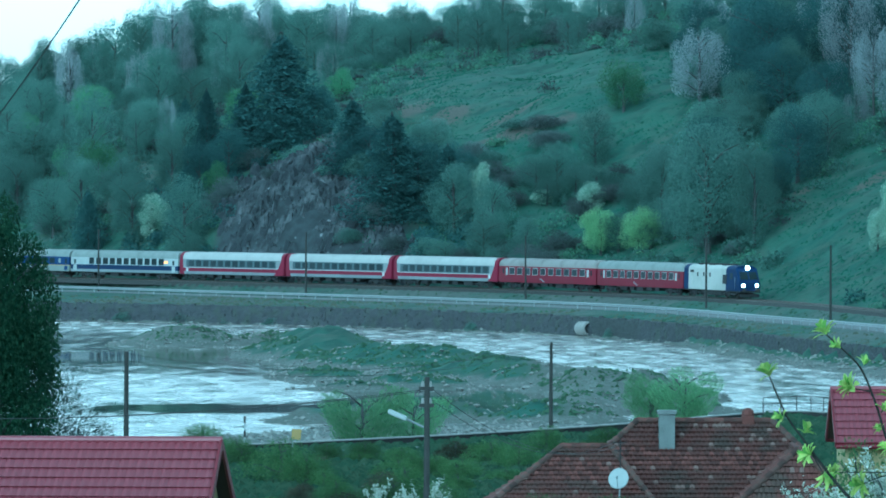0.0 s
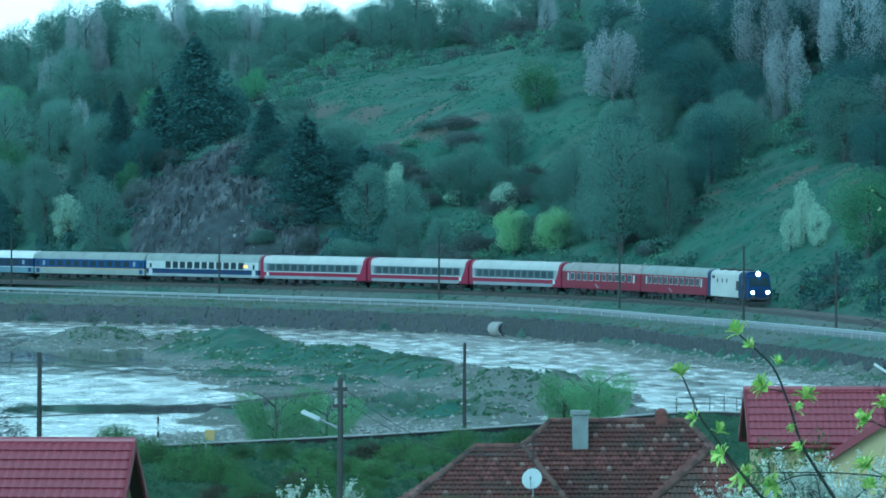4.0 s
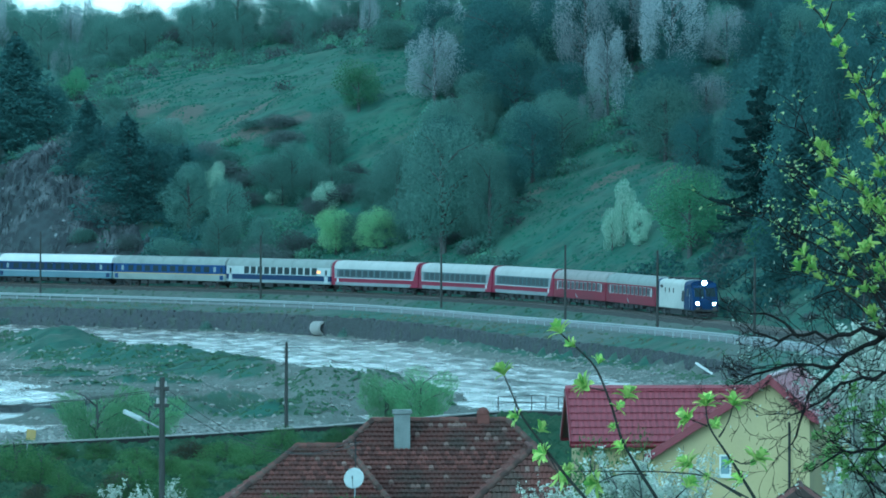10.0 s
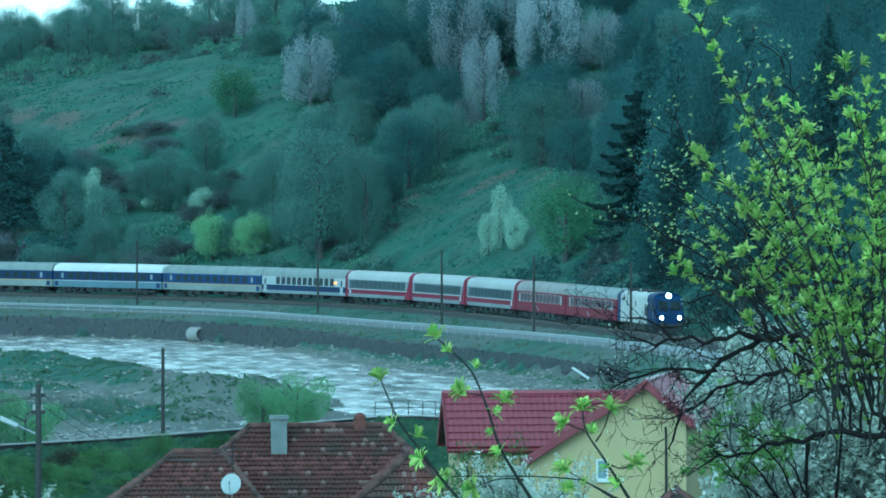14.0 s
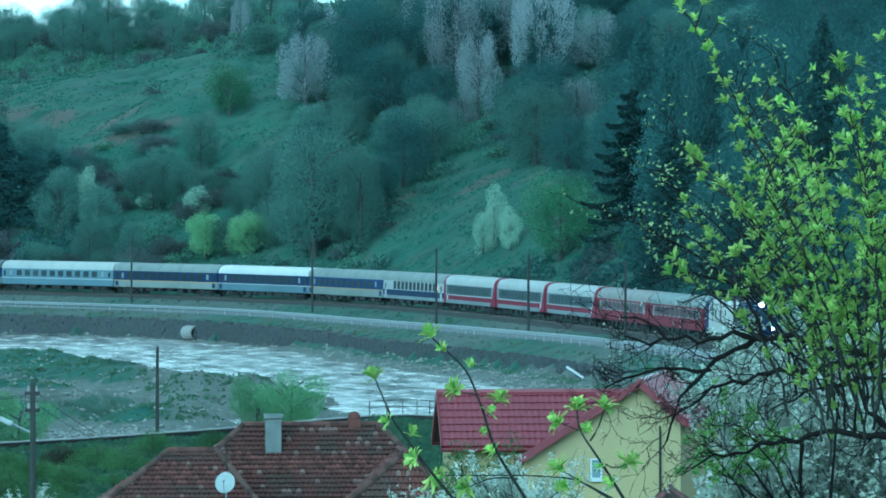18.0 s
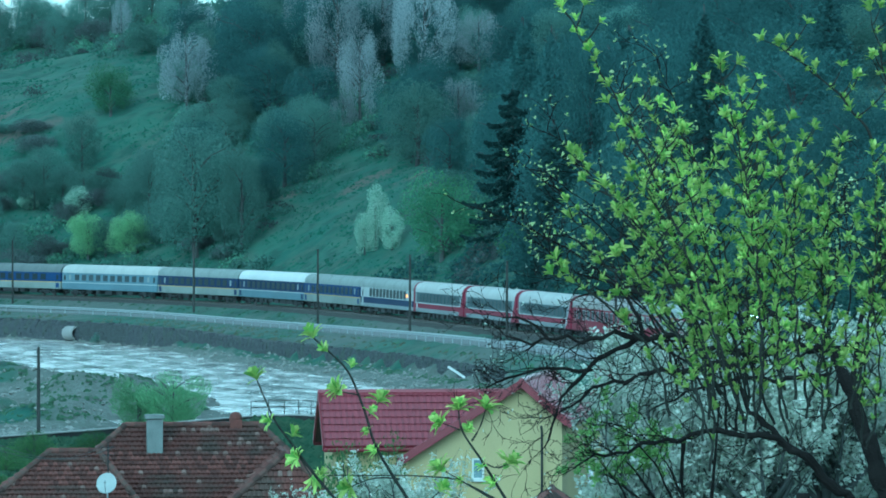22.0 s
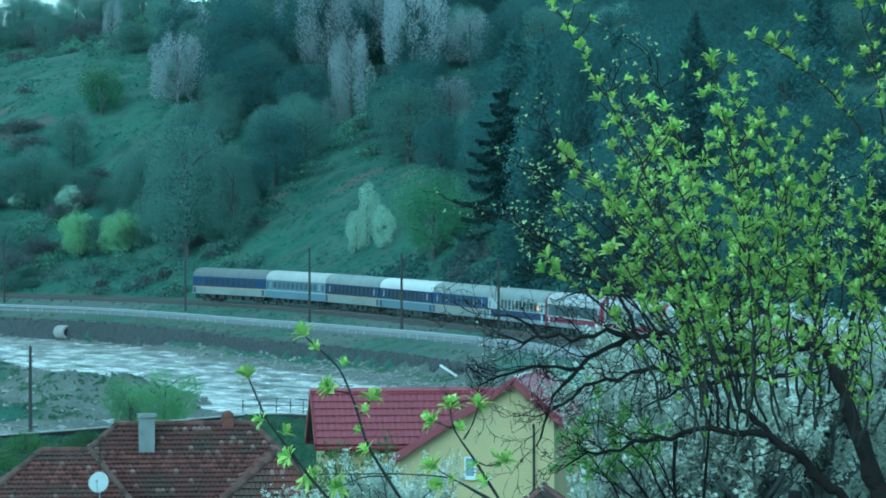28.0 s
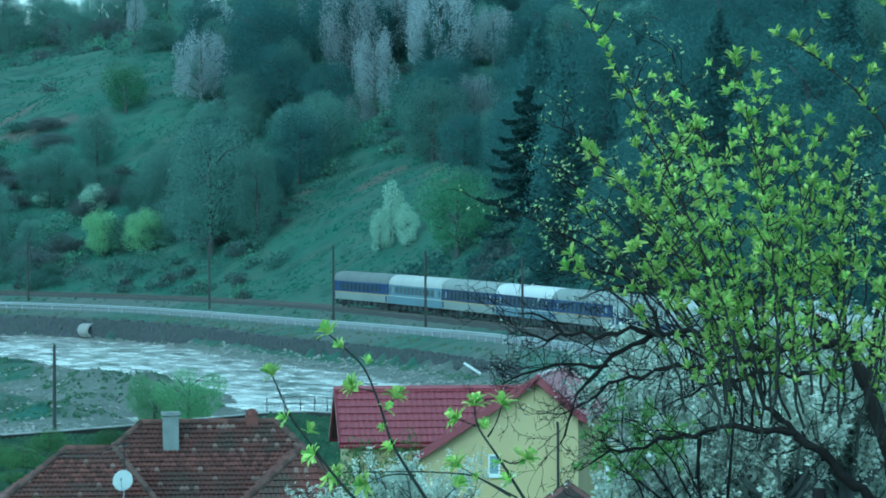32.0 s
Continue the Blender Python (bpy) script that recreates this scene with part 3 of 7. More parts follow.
ribbon("road", ROAD_LINE, [(0.2, -0.3), (0.25, 0.03), (2.8, 0.06), (5.3, 0.03), (5.4, -0.3)], M_asphalt, RZ, "pale grey asphalt road along the river", "road")


def build_guardrail():
    d = np.gradient(ROAD_LINE[:, :2], axis=0)
    thing = tagged(new("guardrail"), "galvanised steel guardrail on posts beside the road", "guardrail")
    ribbon("beam", ROAD_LINE[:330], [(0.10, 0.42), (0.02, 0.45), (0.08, 0.52), (0.08, 0.58), (0.02, 0.65), (0.08, 0.72), (0.10, 0.76)], M_galv, RZ[:330], "", "", thing)
    bm = bmesh.new(); box(bm, -.06, .06, -.05, .05, -0.4, 0.72); me_ob = part("post", bm, M_galv, thing)
    me = me_ob.data
    first = True
    for k in range(18, 330, 2):
        x, y, z = ROAD_LINE[k]
        m = Matrix.Translation((x, y, z)) @ Matrix.Rotation(math.atan2(d[k, 1], d[k, 0]), 4, "Z") @ Matrix.Translation((0, 0.17, 0))
        if first:
            me_ob.matrix_basis = m; first = False
        else:
            share("post", me, thing, m)


build_guardrail()

# ---- the river wall of rough stone blocks ----
def build_river_wall():
    rnd = random.Random(5)
    line = WALL_LINE
    seg = np.concatenate([[0], np.cumsum(np.hypot(*np.diff(line[:, :2], axis=0).T))])
    length = min(seg[-1], 385)
    thing = tagged(new("river_wall"), "long retaining wall of dark rough stone along the river", "wall", kind="structure")

    def place(s):
        x, y = np.interp(s, seg, line[:, 0]), np.interp(s, seg, line[:, 1])
        x2, y2 = np.interp(s + 1, seg, line[:, 0]), np.interp(s + 1, seg, line[:, 1])
        return x, y, math.atan2(y2 - y, x2 - x)
    v, q = [], []
    for s in np.arange(20, length, 3.0):
        x, y, a = place(s)
        m = Matrix.Translation((x, y, 0)) @ Matrix.Rotation(a, 4, "Z")
        o = len(v)
        top = 2.75
        v += [m @ Vector(p) for p in ((0, -.25, -0.8), (3.05, -.25, -0.8), (3.05, 0.05, top), (0, 0.05, top), (3.05, 3.4, top), (0, 3.4, top))]
        q += [(o, o + 1, o + 2, o + 3), (o + 3, o + 2, o + 4, o + 5)]
    mesh_object("backing", v, q, M_mortar, thing)
    # stones: a few shapes shared; the nearest as pieces of their own, the rest joined
    shapes = []
    for k in range(7):
        bm = bmesh.new()
        box(bm, -.5, .5, -.16, .12, -.5, .5, 0.09)
        for w in bm.verts:
            w.co += Vector((rnd.uniform(-.04, .04), rnd.uniform(-.05, .02), rnd.uniform(-.06, .06)))
        ob = part("stone", bm, M_stone, thing)
        shapes.append(ob)
    V, Q, used, n = [], [], [False] * 7, 0
    rough = [Vector((x * .48, y, z * .48)) for y in (-.2, .1) for x, z in ((-1, -1), (1, -1), (1, 1), (-1, 1))]
    faces = [(0, 1, 2, 3), (1, 5, 6, 2), (3, 2, 6, 7), (4, 0, 3, 7), (0, 4, 5, 1)]
    for s in np.arange(20, length, 0.55):
        z = -0.3
        while z < 2.65:
            h, k = rnd.uniform(.2, .42), rnd.randrange(7)
            x, y, a = place(s + rnd.uniform(-.2, .2))
            m = Matrix.Translation((x, y, z + h / 2)) @ Matrix.Rotation(a, 4, "Z") @ Matrix.Translation((0, -.22 + .09 * z, 0)) @ Matrix.Diagonal((rnd.uniform(.55, .95), 1, h * 1.02, 1))
            if 205 < s < 222 and n < 290:
                n += 1
                if not used[k]:
                    shapes[k].matrix_basis = m; used[k] = True
                else:
                    share("stone", shapes[k].data, thing, m)
            else:
                o = len(V)
                V += [m @ (c + Vector((rnd.uniform(-.08, .08), rnd.uniform(-.12, .03), rnd.uniform(-.1, .1)))) for c in rough]
                Q += [[o + i for i in f] for f in faces]
            z += h
    tagged(mesh_object("far_stones", V, Q, M_stone, thing), kind="stuff")


# ---- rolling stock ----
def half_width(z):
    return 1.41 - 0.05 * max(0.0, (z - 1.8) / 1.2)


def band(name, x0, x1, z0, z1, material, parent, label="", proud=0.0):
    bm = bmesh.new()
    w0, w1 = half_width(z0) + proud, half_width(z1) + proud
    vs = [bm.verts.new((x, y, z)) for x in (x0, x1) for y, z in ((-w0, z0), (w0, z0), (w1, z1), (-w1, z1))]
    for f in ((0, 1, 2, 3), (7, 6, 5, 4), (0, 4, 5, 1), (1, 5, 6, 2), (2, 6, 7, 3), (3, 7, 4, 0)):
        bm.faces.new([vs[i] for i in f])
    bmesh.ops.recalc_face_normals(bm, faces=bm.faces)
    return part(name, bm, material, parent, label)


def roof_shell(name, x0, x1, material, parent, z0=3.0, top=4.05, proud=0.0, round_ends=False, label=""):
    bm = bmesh.new()
    w = half_width(z0) + proud
    prof = [(w * math.cos(a) ** 0.62 if math.cos(a) > 0 else 0, z0 + (top + proud - z0) * math.sin(a) ** 0.9) for a in [k * math.pi / 2 / 7 for k in range(8)]]
    prof = prof + [(-y, z) for y, z in prof[-2::-1]]
    stations = [(x0, 1.0), (x1, 1.0)]
    if round_ends:
        stations = [(x0, 0.86), (x0 + 0.15, 0.95), (x0 + 0.5, 1.0), (x1 - 0.5, 1.0), (x1 - 0.15, 0.95), (x1, 0.86)]
    rings = [[bm.verts.new((x, y, z0 + (z - z0) * k)) for y, z in prof] for x, k in stations]
    for a, b in zip(rings, rings[1:]):
        for i in range(len(prof) - 1):
            bm.faces.new((a[i], a[i + 1], b[i + 1], b[i]))
    bm.faces.new(rings[0]); bm.faces.new(rings[-1])
    for a, b in zip(rings, rings[1:]):
        bm.faces.new((a[0], b[0], b[-1], a[-1]))
    bmesh.ops.recalc_face_normals(bm, faces=bm.faces)
    return part(name, bm, material, parent, label, smooth=False)


def side_box(name, x0, x1, z0, z1, material, parent, proud, both=True, label="", sides=None):
    """A panel, frame or pane on the coach's sides, standing proud of them."""
    out = None
    for s in (sides or ((-1, 1) if both else (-1,))):
        bm = bmesh.new()
        ya, yb = half_width(z0), half_width(z1)
        vs = []
        for x in (x0, x1):
            for y, z in ((ya + proud, z0), (yb + proud, z1), (yb - 0.06, z1), (ya - 0.06, z0)):
                vs.append(bm.verts.new((x, y * s, z)))
        for f in ((0, 1, 2, 3), (7, 6, 5, 4), (0, 4, 5, 1), (1, 5, 6, 2), (2, 6, 7, 3), (3, 7, 4, 0)):
            bm.faces.new([vs[i] for i in f])
        bmesh.ops.recalc_face_normals(bm, faces=bm.faces)
        out = part(name, bm, material, parent, label)
    return out


def bogie(parent, x, wheelbase=2.5, r=0.46):
    bm = bmesh.new()
    for s in (-1, 1):
        box(bm, x - wheelbase / 2 - .55, x + wheelbase / 2 + .55, s * 1.05 - .09, s * 1.05 + .09, 0.42, 0.68, 0.04)
        for k in (-1, 1):
            box(bm, x + k * wheelbase / 2 - .2, x + k * wheelbase / 2 + .2, s * 1.1 - .14, s * 1.1 + .14, 0.3, 0.62, 0.03)
        box(bm, x - .35, x + .35, s * 1.05 - .16, s * 1.05 + .16, 0.25, 0.75, 0.03)
    box(bm, x - .25, x + .25, -1.1, 1.1, 0.5, 0.85)
    b = part("bogie", bm, M_black, parent)
    for k in (-1, 1):
        bm = bmesh.new()
        for s in (-1, 1):
            tube(bm, [(x + k * wheelbase / 2, s * .72, r), (x + k * wheelbase / 2, s * .85, r)], r, 18)
        tube(bm, [(x + k * wheelbase / 2, -.8, r), (x + k * wheelbase / 2, .8, r)], .08, 8)
        part("wheelset", bm, M_wheel, b)


def underframe(parent, length, rnd):
    bm = bmesh.new()
    box(bm, -length / 2 + .3, length / 2 - .3, -1.2, 1.2, 0.82, 0.98)
    part("underframe", bm, M_black, parent)
    x = -length / 2 + 6.5
    while x < length / 2 - 7:
        w = rnd.uniform(.8, 2.2)
        bm = bmesh.new()
        box(bm, x, x + w, -1.25, 1.25, rnd.uniform(.32, .5), 0.85, 0.04)
        part("equipment_box", bm, M_black, parent)
        x += w + rnd.uniform(.3, 1.4)
    for e in (-1, 1):
        for s in (-1, 1):
            bm = bmesh.new()
            tube(bm, [(e * (length / 2 - .25), s * .87, 1.05), (e * (length / 2 - .04), s * .87, 1.05)], .09, 10)
            tube(bm, [(e * (length / 2 - .05), s * .87, 1.05), (e * (length / 2 - .01), s * .87, 1.05)], .25, 14)
            part("buffer", bm, M_black, parent)


def slanted_end(x_out, x_foot, x_top, material, parent):
    """The coloured end of a coach side, wider at the sill than under the roof."""
    bm = bmesh.new()
    prof = [(0.92, x_foot), (1.4, x_foot + (x_top - x_foot) * .35), (2.0, x_foot + (x_top - x_foot) * .68), (3.0, x_top)]
    rows = []
    for z, xi in prof:
        w = half_width(z) + .014
        rows.append([bm.verts.new(c) for c in ((xi, -w, z), (x_out, -w, z), (x_out, w, z), (xi, w, z))])
    for a, b in zip(rows, rows[1:]):
        for i in range(4):
            bm.faces.new((a[i], a[(i + 1) % 4], b[(i + 1) % 4], b[i]))
    bm.faces.new(rows[0]); bm.faces.new(rows[-1])
    bmesh.ops.recalc_face_normals(bm, faces=bm.faces)
    return part("end_section", bm, material, parent, "crimson slanted end section")


def coach(label, length, bands, roof, windows, window_z, end_paint=None, end_len=0.5, frames=None, strip=None, lights=(), doors=None, vents=2, logo=None, glass=None, seed=0):
    """A passenger coach, x forward, z from the rail. bands: (z0, z1, paint) from the sill up; windows: (first, last, count, width)."""
    rnd = random.Random(seed)
    c = tagged(new("passenger_coach"), label, "railway coach", "coaches of the train")
    L = length - 0.5
    h = L / 2
    e = end_len if end_paint else 0.0
    for z0, z1, p in bands:
        band("side_band", -h + e * .2, h - e * .2, z0, z1, p, c)
    if end_paint:
        for s in (-1, 1):
            x0, x1 = sorted((s * h, s * (h - e)))
            slanted_end(s * h, s * (h - (2.3 if s > 0 else 1.1)), s * (h - e), end_paint, c)
            roof_shell("end_roof", x0, x1, end_paint, c, proud=0.012)
    roof_shell("roof", -h + e, h - e, roof, c, round_ends=not end_paint)
    # gangways between the coaches
    for s in (-1, 1):
        bm = bmesh.new()
        x0, x1 = sorted((s * h, s * (h + .24)))
        box(bm, x0, x1, -.75, .75, 1.1, 3.35, 0.05)
        part("gangway", bm, M_black, c, "black rubber gangway")
    z0, z1 = window_z
    if strip:
        side_box("window_strip", strip[0], strip[1], z0 - .1, z1 + .1, strip[2], c, 0.006)
    a, b, n, w = windows
    for k in range(n):
        x = a + (b - a) * k / (n - 1)
        if frames:
            side_box("window_frame", x - w / 2 - .06, x + w / 2 + .06, z0 - .06, z1 + .06, frames, c, 0.012)
        side_box("window_pane", x - w / 2, x + w / 2, z0, z1, glass or M_glass, c, 0.02)
    for x0, x1, p in doors or ():
        side_box("door", x0, x1, 1.05, 2.85, p, c, 0.015)
        side_box("door_window", x0 + .18, x1 - .18, 2.05, 2.7, M_glass, c, 0.022)
    for x0, x1, za, zb, p, name, text in lights:
        side_box(name, x0, x1, za, zb, p, c, 0.026, sides=(-1,), label=text)
    if logo:
        bm = bmesh.new()
        for k, (dx, dz) in enumerate(((-.5, .15), (-.15, 0), (.2, -.15))):
            box(bm, logo[0] + dx, logo[0] + dx + .42, -half_width(1.4) - .02, -half_width(1.4) + .03, logo[1] + dz, logo[1] + dz + .16)
        part("emblem", bm, logo[2], c, "pale painted emblem of three bars")
    for k in range(vents):
        x = (-1 if k == 0 else 1) * L * (0.46 if vents == 2 else 0.1)
        bm = bmesh.new()
        box(bm, x - .25, x + .25, -.75, -.35, 3.6, 4.02, 0.05)
        part("roof_vent", bm, M_black, c)
    for x in (-h + 1.2, h - 1.2):
        bm = bmesh.new()
        box(bm, x - .4, x + .4, -1.3, -1.1, 0.35, 0.42); box(bm, x - .4, x + .4, -1.3, -1.1, 0.62, 0.68); box(bm, x - .42, x - .38, -1.28, -1.12, 0.36, 0.95); box(bm, x + .38, x + .42, -1.28, -1.12, 0.36, 0.95)
        part("step", bm, M_black, c)
    underframe(c, length, rnd)
    for s in (-1, 1):
        bogie(c, s * (length / 2 - 3.9))
    return c


def build_train():
    """The vehicles from the front, each with its length over buffers."""
    lights_end = lambda L: [(-L / 2 + .85, -L / 2 + 1.3, 1.75, 2.85, P_white), (L / 2 - 1.3, L / 2 - .85, 1.75, 2.85, P_white)]
    out = [(locomotive(18.5), 18.5)]
    R = 24.7
    for k in range(2):
        c = coach("dark red day coach with ten small windows and grey roof", R, [(0.92, 1.35, P_red), (1.35, 3.0, P_red)], P_roof_patch if k else P_roof_grey, (-8.8, 8.8, 10, 1.2), (1.98, 2.78), frames=P_white, vents=2, logo=(-1.2, 1.2, P_pale), glass=M_glass_dim, seed=k,
                  doors=[(-R / 2 + 1.0, -R / 2 + 1.75, P_red), (R / 2 - 1.75, R / 2 - 1.0, P_red)],
                  lights=[(-R / 2 + 2.0, -R / 2 + 2.45, 1.85, 2.8, P_white, "frosted_window", "narrow white frosted window"), (R / 2 - 2.45, R / 2 - 2.0, 1.85, 2.8, P_white, "frosted_window", "narrow white frosted window")])
        out.append((c, R))
    W = 24.8
    for k in range(3):
        c = coach("white-roofed coach with pale window band and crimson stripe and ends", W, [(0.92, 1.32, P_pale), (1.32, 1.8, P_crimson), (1.8, 1.94, P_white), (1.94, 3.0, P_pale)], P_roof_white, (-9.4, 9.4, 12, 1.2), (2.02, 2.84), end_paint=P_crimson, end_len=.7, strip=(-10.6, 10.3, P_strip), glass=M_glass_dim, vents=2, logo=(0.4, 1.05, P_pale), seed=10 + k,
                  lights=[(h0, h0 + .5, 1.3, 1.75, P_roof_bright, "white_plate", "square white plate") for h0 in ((-10.6,) if k == 2 else (10.1,))])
        out.append((c, W))
    B = 26.4
    c = coach("white and navy coach with eleven dark windows, one lamp lit", B, [(0.92, 1.3, P_pale), (1.3, 1.95, P_navy), (1.95, 2.05, P_white), (2.05, 3.0, P_white)], P_roof_grey, (-7.8, 9.0, 11, 1.18), (2.06, 2.94), frames=P_pale, vents=0, seed=20,
              lights=[(9.7, 10.5, 2.3, 2.6, G_cab, "lit_lamp", "small orange lit lamp behind the glass")], doors=[(-12.3, -11.5, P_white), (11.5, 12.3, P_white)])
    out.append((c, B))
    spec = [("faded blue sleeping coach with grey roof and cream lower side", P_cream, P_yellow, P_blue, P_roof_grey, 1), ("dark blue coach with bright white roof and pale lower side", P_sky, P_white, P_navy, P_roof_bright, 0), ("navy coach with cream lower side and yellow line", P_cream, P_yellow, P_navy, P_roof_grey, 1),
            ("light blue coach with pale roof and white line", P_sky, P_white, P_sky, P_roof_white, 0), ("last coach, faded blue with sooty grey roof", P_cream, P_yellow, P_blue, P_roof_dark, 0)]
    for k, (text, low, line, high, roof, vents) in enumerate(spec):
        c = coach(text, B, [(0.92, 1.72, low), (1.72, 1.82, line), (1.82, 3.0, high)], roof, (-8.8, 8.8, 10, 1.2), (2.05, 2.8), vents=vents, glass=M_glass_pale if k == 3 else None, seed=30 + k,
                  lights=[(x, x + .5, 2.1, 2.75, P_pale, "frosted_window", "narrow pale frosted window") for x in ((-11.0, 10.4) if k != 4 else ())],
                  doors=[(-12.6, -11.8, high), (11.8, 12.6, high)])
        out.append((c, B))
    return out


def locomotive(length):
    c = tagged(new("diesel_locomotive"), "white and blue diesel locomotive with three bright headlights", "locomotive")
    h = length / 2 - .3
    def block(name, x0, x1, p, label=""):
        band(name, x0, x1, 0.95, 3.35, p, c, label)
        roof_shell(name + "_roof", x0, x1, p, c, z0=3.35, top=4.0)
    block("rear_cab", -h, -h + 1.5, P_loco_blue, "blue rear end")
    block("engine_room", -h + 1.5, h - 4.2, P_loco_white, "white engine room")
    block("front_cab", h - 4.2, h - 1.1, P_loco_blue, "blue cab")
    bm = bmesh.new()
    # nose: leans back above the waist
    prof = [(h - 1.1, .95), (h, .95), (h + .05, 1.9), (h - .1, 2.2), (h - .75, 3.35), (h - 1.1, 3.7)]
    rings = []
    for y in (-1.36, -1.2, 1.2, 1.36):
        k = 0.12 if abs(y) > 1.3 else 0
        rings.append([bm.verts.new((x - (k if x > h - 1 else 0), y, z)) for x, z in prof])
    for a, b in zip(rings, rings[1:]):
        for i in range(len(prof)):
            j = (i + 1) % len(prof)
            bm.faces.new((a[i], a[j], b[j], b[i]))
    bm.faces.new(rings[0]); bm.faces.new(rings[-1][::-1])
    bmesh.ops.recalc_face_normals(bm, faces=bm.faces)
    part("nose", bm, P_loco_blue, c)
    for s in (-1, 1):
        bm = bmesh.new()
        vs = [bm.verts.new(p) for p in ((h - .17, s * .1, 2.32), (h - .17, s * 1.12, 2.32), (h - .66, s * 1.06, 3.2), (h - .66, s * .1, 3.2))]
        bm.faces.new(vs)
        r = bmesh.ops.extrude_face_region(bm, geom=list(bm.faces))
        bmesh.ops.translate(bm, vec=(.05, 0, .03), verts=[g for g in r["geom"] if isinstance(g, bmesh.types.BMVert)])
        bmesh.ops.recalc_face_normals(bm, faces=bm.faces)
        part("windscreen", bm, M_glass, c)
        bm = bmesh.new()
        tube(bm, [(h - .02, s * .88, 1.62), (h + .14, s * .88, 1.62)], .2, 16)
        lamp = part("headlight", bm, M_galv, c)
        bm = bmesh.new()
        tube(bm, [(h + .14, s * .88, 1.62), (h + .17, s * .88, 1.62)], .17, 16)
        part("lens", bm, G_head, lamp)
    bm = bmesh.new(); tube(bm, [(h - .95, 0, 3.72), (h - .68, 0, 3.72)], .27, 18)
    lamp = part("headlight", bm, M_galv, c)
    bm = bmesh.new(); tube(bm, [(h - .68, 0, 3.72), (h - .64, 0, 3.72)], .24, 18)
    part("lens", bm, G_head, lamp)
    side_box("side_grille", h - 5.2, h - 3.9, 1.75, 2.85, M_black, c, 0.02)
    side_box("cab_window", h - 2.9, h - 2.0, 2.35, 3.1, M_glass, c, 0.02)
    side_box("cab_door", h - 1.95, h - 1.25, 1.05, 3.05, P_loco_blue, c, 0.015)
    for x in (-4.6, -2.6, -.6):
        side_box("porthole", x, x + .38, 2.55, 3.05, M_black, c, 0.02)
    side_box("louvre", -h + 2.1, -h + 3.3, 3.0, 3.3, M_black, c, 0.02)
    for x, w in ((-5.6, 1.2), (-2.2, 1.8), (2.0, 1.3)):
        bm = bmesh.new(); box(bm, x, x + w, -.8, .8, 3.85, 4.15, 0.06)
        part("roof_housing", bm, M_black, c)
    bm = bmesh.new()
    box(bm, -h, h, -1.3, 1.3, 0.8, 0.97)
    box(bm, -3.0, 3.0, -1.2, 1.2, 0.3, 0.82, 0.08)
    part("underframe", bm, M_black, c)
    bm = bmesh.new()
    box(bm, h - .1, h + .12, -1.3, 1.3, 0.75, 1.0, 0.02)
    box(bm, h - .2, h + .05, -1.25, 1.25, 0.2, 0.6, 0.03)
    part("buffer_beam", bm, M_black, c)
    for s in (-1, 1):
        bm = bmesh.new()
        tube(bm, [(h + .1, s * .87, 1.05), (h + .4, s * .87, 1.05)], .09, 10); tube(bm, [(h + .4, s * .87, 1.05), (h + .45, s * .87, 1.05)], .24, 14)
        part("buffer", bm, M_wheel, c)
        bm = bmesh.new()
        tube(bm, [(h - 1.15, s * 1.46, 1.1), (h - 1.15, s * 1.46, 2.6)], .02, 6)
        part("handrail", bm, M_galv, c)
    for s in (-1, 1):
        bogie(c, s * 5.4, 3.4, 0.5)
    return c


TRAIN = build_train()


def train_front(t):
    """Arc length of the locomotive's buffers at t seconds: 35 km/h, gathering speed."""
    return 88.75 + 9.6 * t + 0.029 * t * t


def motions():
    behind = 0.0
    for thing, length in TRAIN:
        rows = []
        for t in np.arange(0, 32.01, 1.0):
            s = train_front(t) - behind - length / 2
            xa, ya, _ = track_at(s + length * .34)
            xb, yb, _ = track_at(s - length * .34)
            rows.append((float(t), Matrix.Translation(((xa + xb) / 2, (ya + yb) / 2, RAIL)) @ Matrix.Rotation(math.atan2(ya - yb, xa - xb), 4, "Z")))
        walk(thing, rows)
        behind += length

# ---- trees and shrubs ----
# hillside greens are greyer and paler: distance haze is put into the colours
L_leafy = leaf_mat("leaves_green_hazed", (0.145, 0.22, 0.19), (0.18, 0.26, 0.22), .5, .25)
L_bright = leaf_mat("leaves_fresh_green", (0.15, 0.27, 0.16), (0.2, 0.32, 0.18), .5)
# conifer needles; also broad leaves whose colour stands in for woodland shade
L_pine = leaf_mat("needles_and_shade_dark", (0.078, 0.132, 0.132), (0.096, 0.154, 0.148), 0.45, .2)
L_blossom = leaf_mat("blossom_white_green", (0.66, 0.76, 0.66), (0.2, 0.33, 0.22), .45, .12)
L_silver = leaf_mat("buds_silver_grey", (0.29, 0.325, 0.34), (0.42, 0.45, 0.465), .5)
L_shrub = leaf_mat("shrub_twigs", (0.135, 0.14, 0.155), (0.135, 0.175, 0.155), .5)
L_willow = leaf_mat("willow_leaves", (0.19, 0.31, 0.16), (0.28, 0.4, 0.22), .45, .15)
M_bark = mat("bark", (0.075, 0.08, 0.08), (0.045, 0.048, 0.048), 0.95, scale=3, fine=10, bump=0.8)

rng = np.random.RandomState(7)


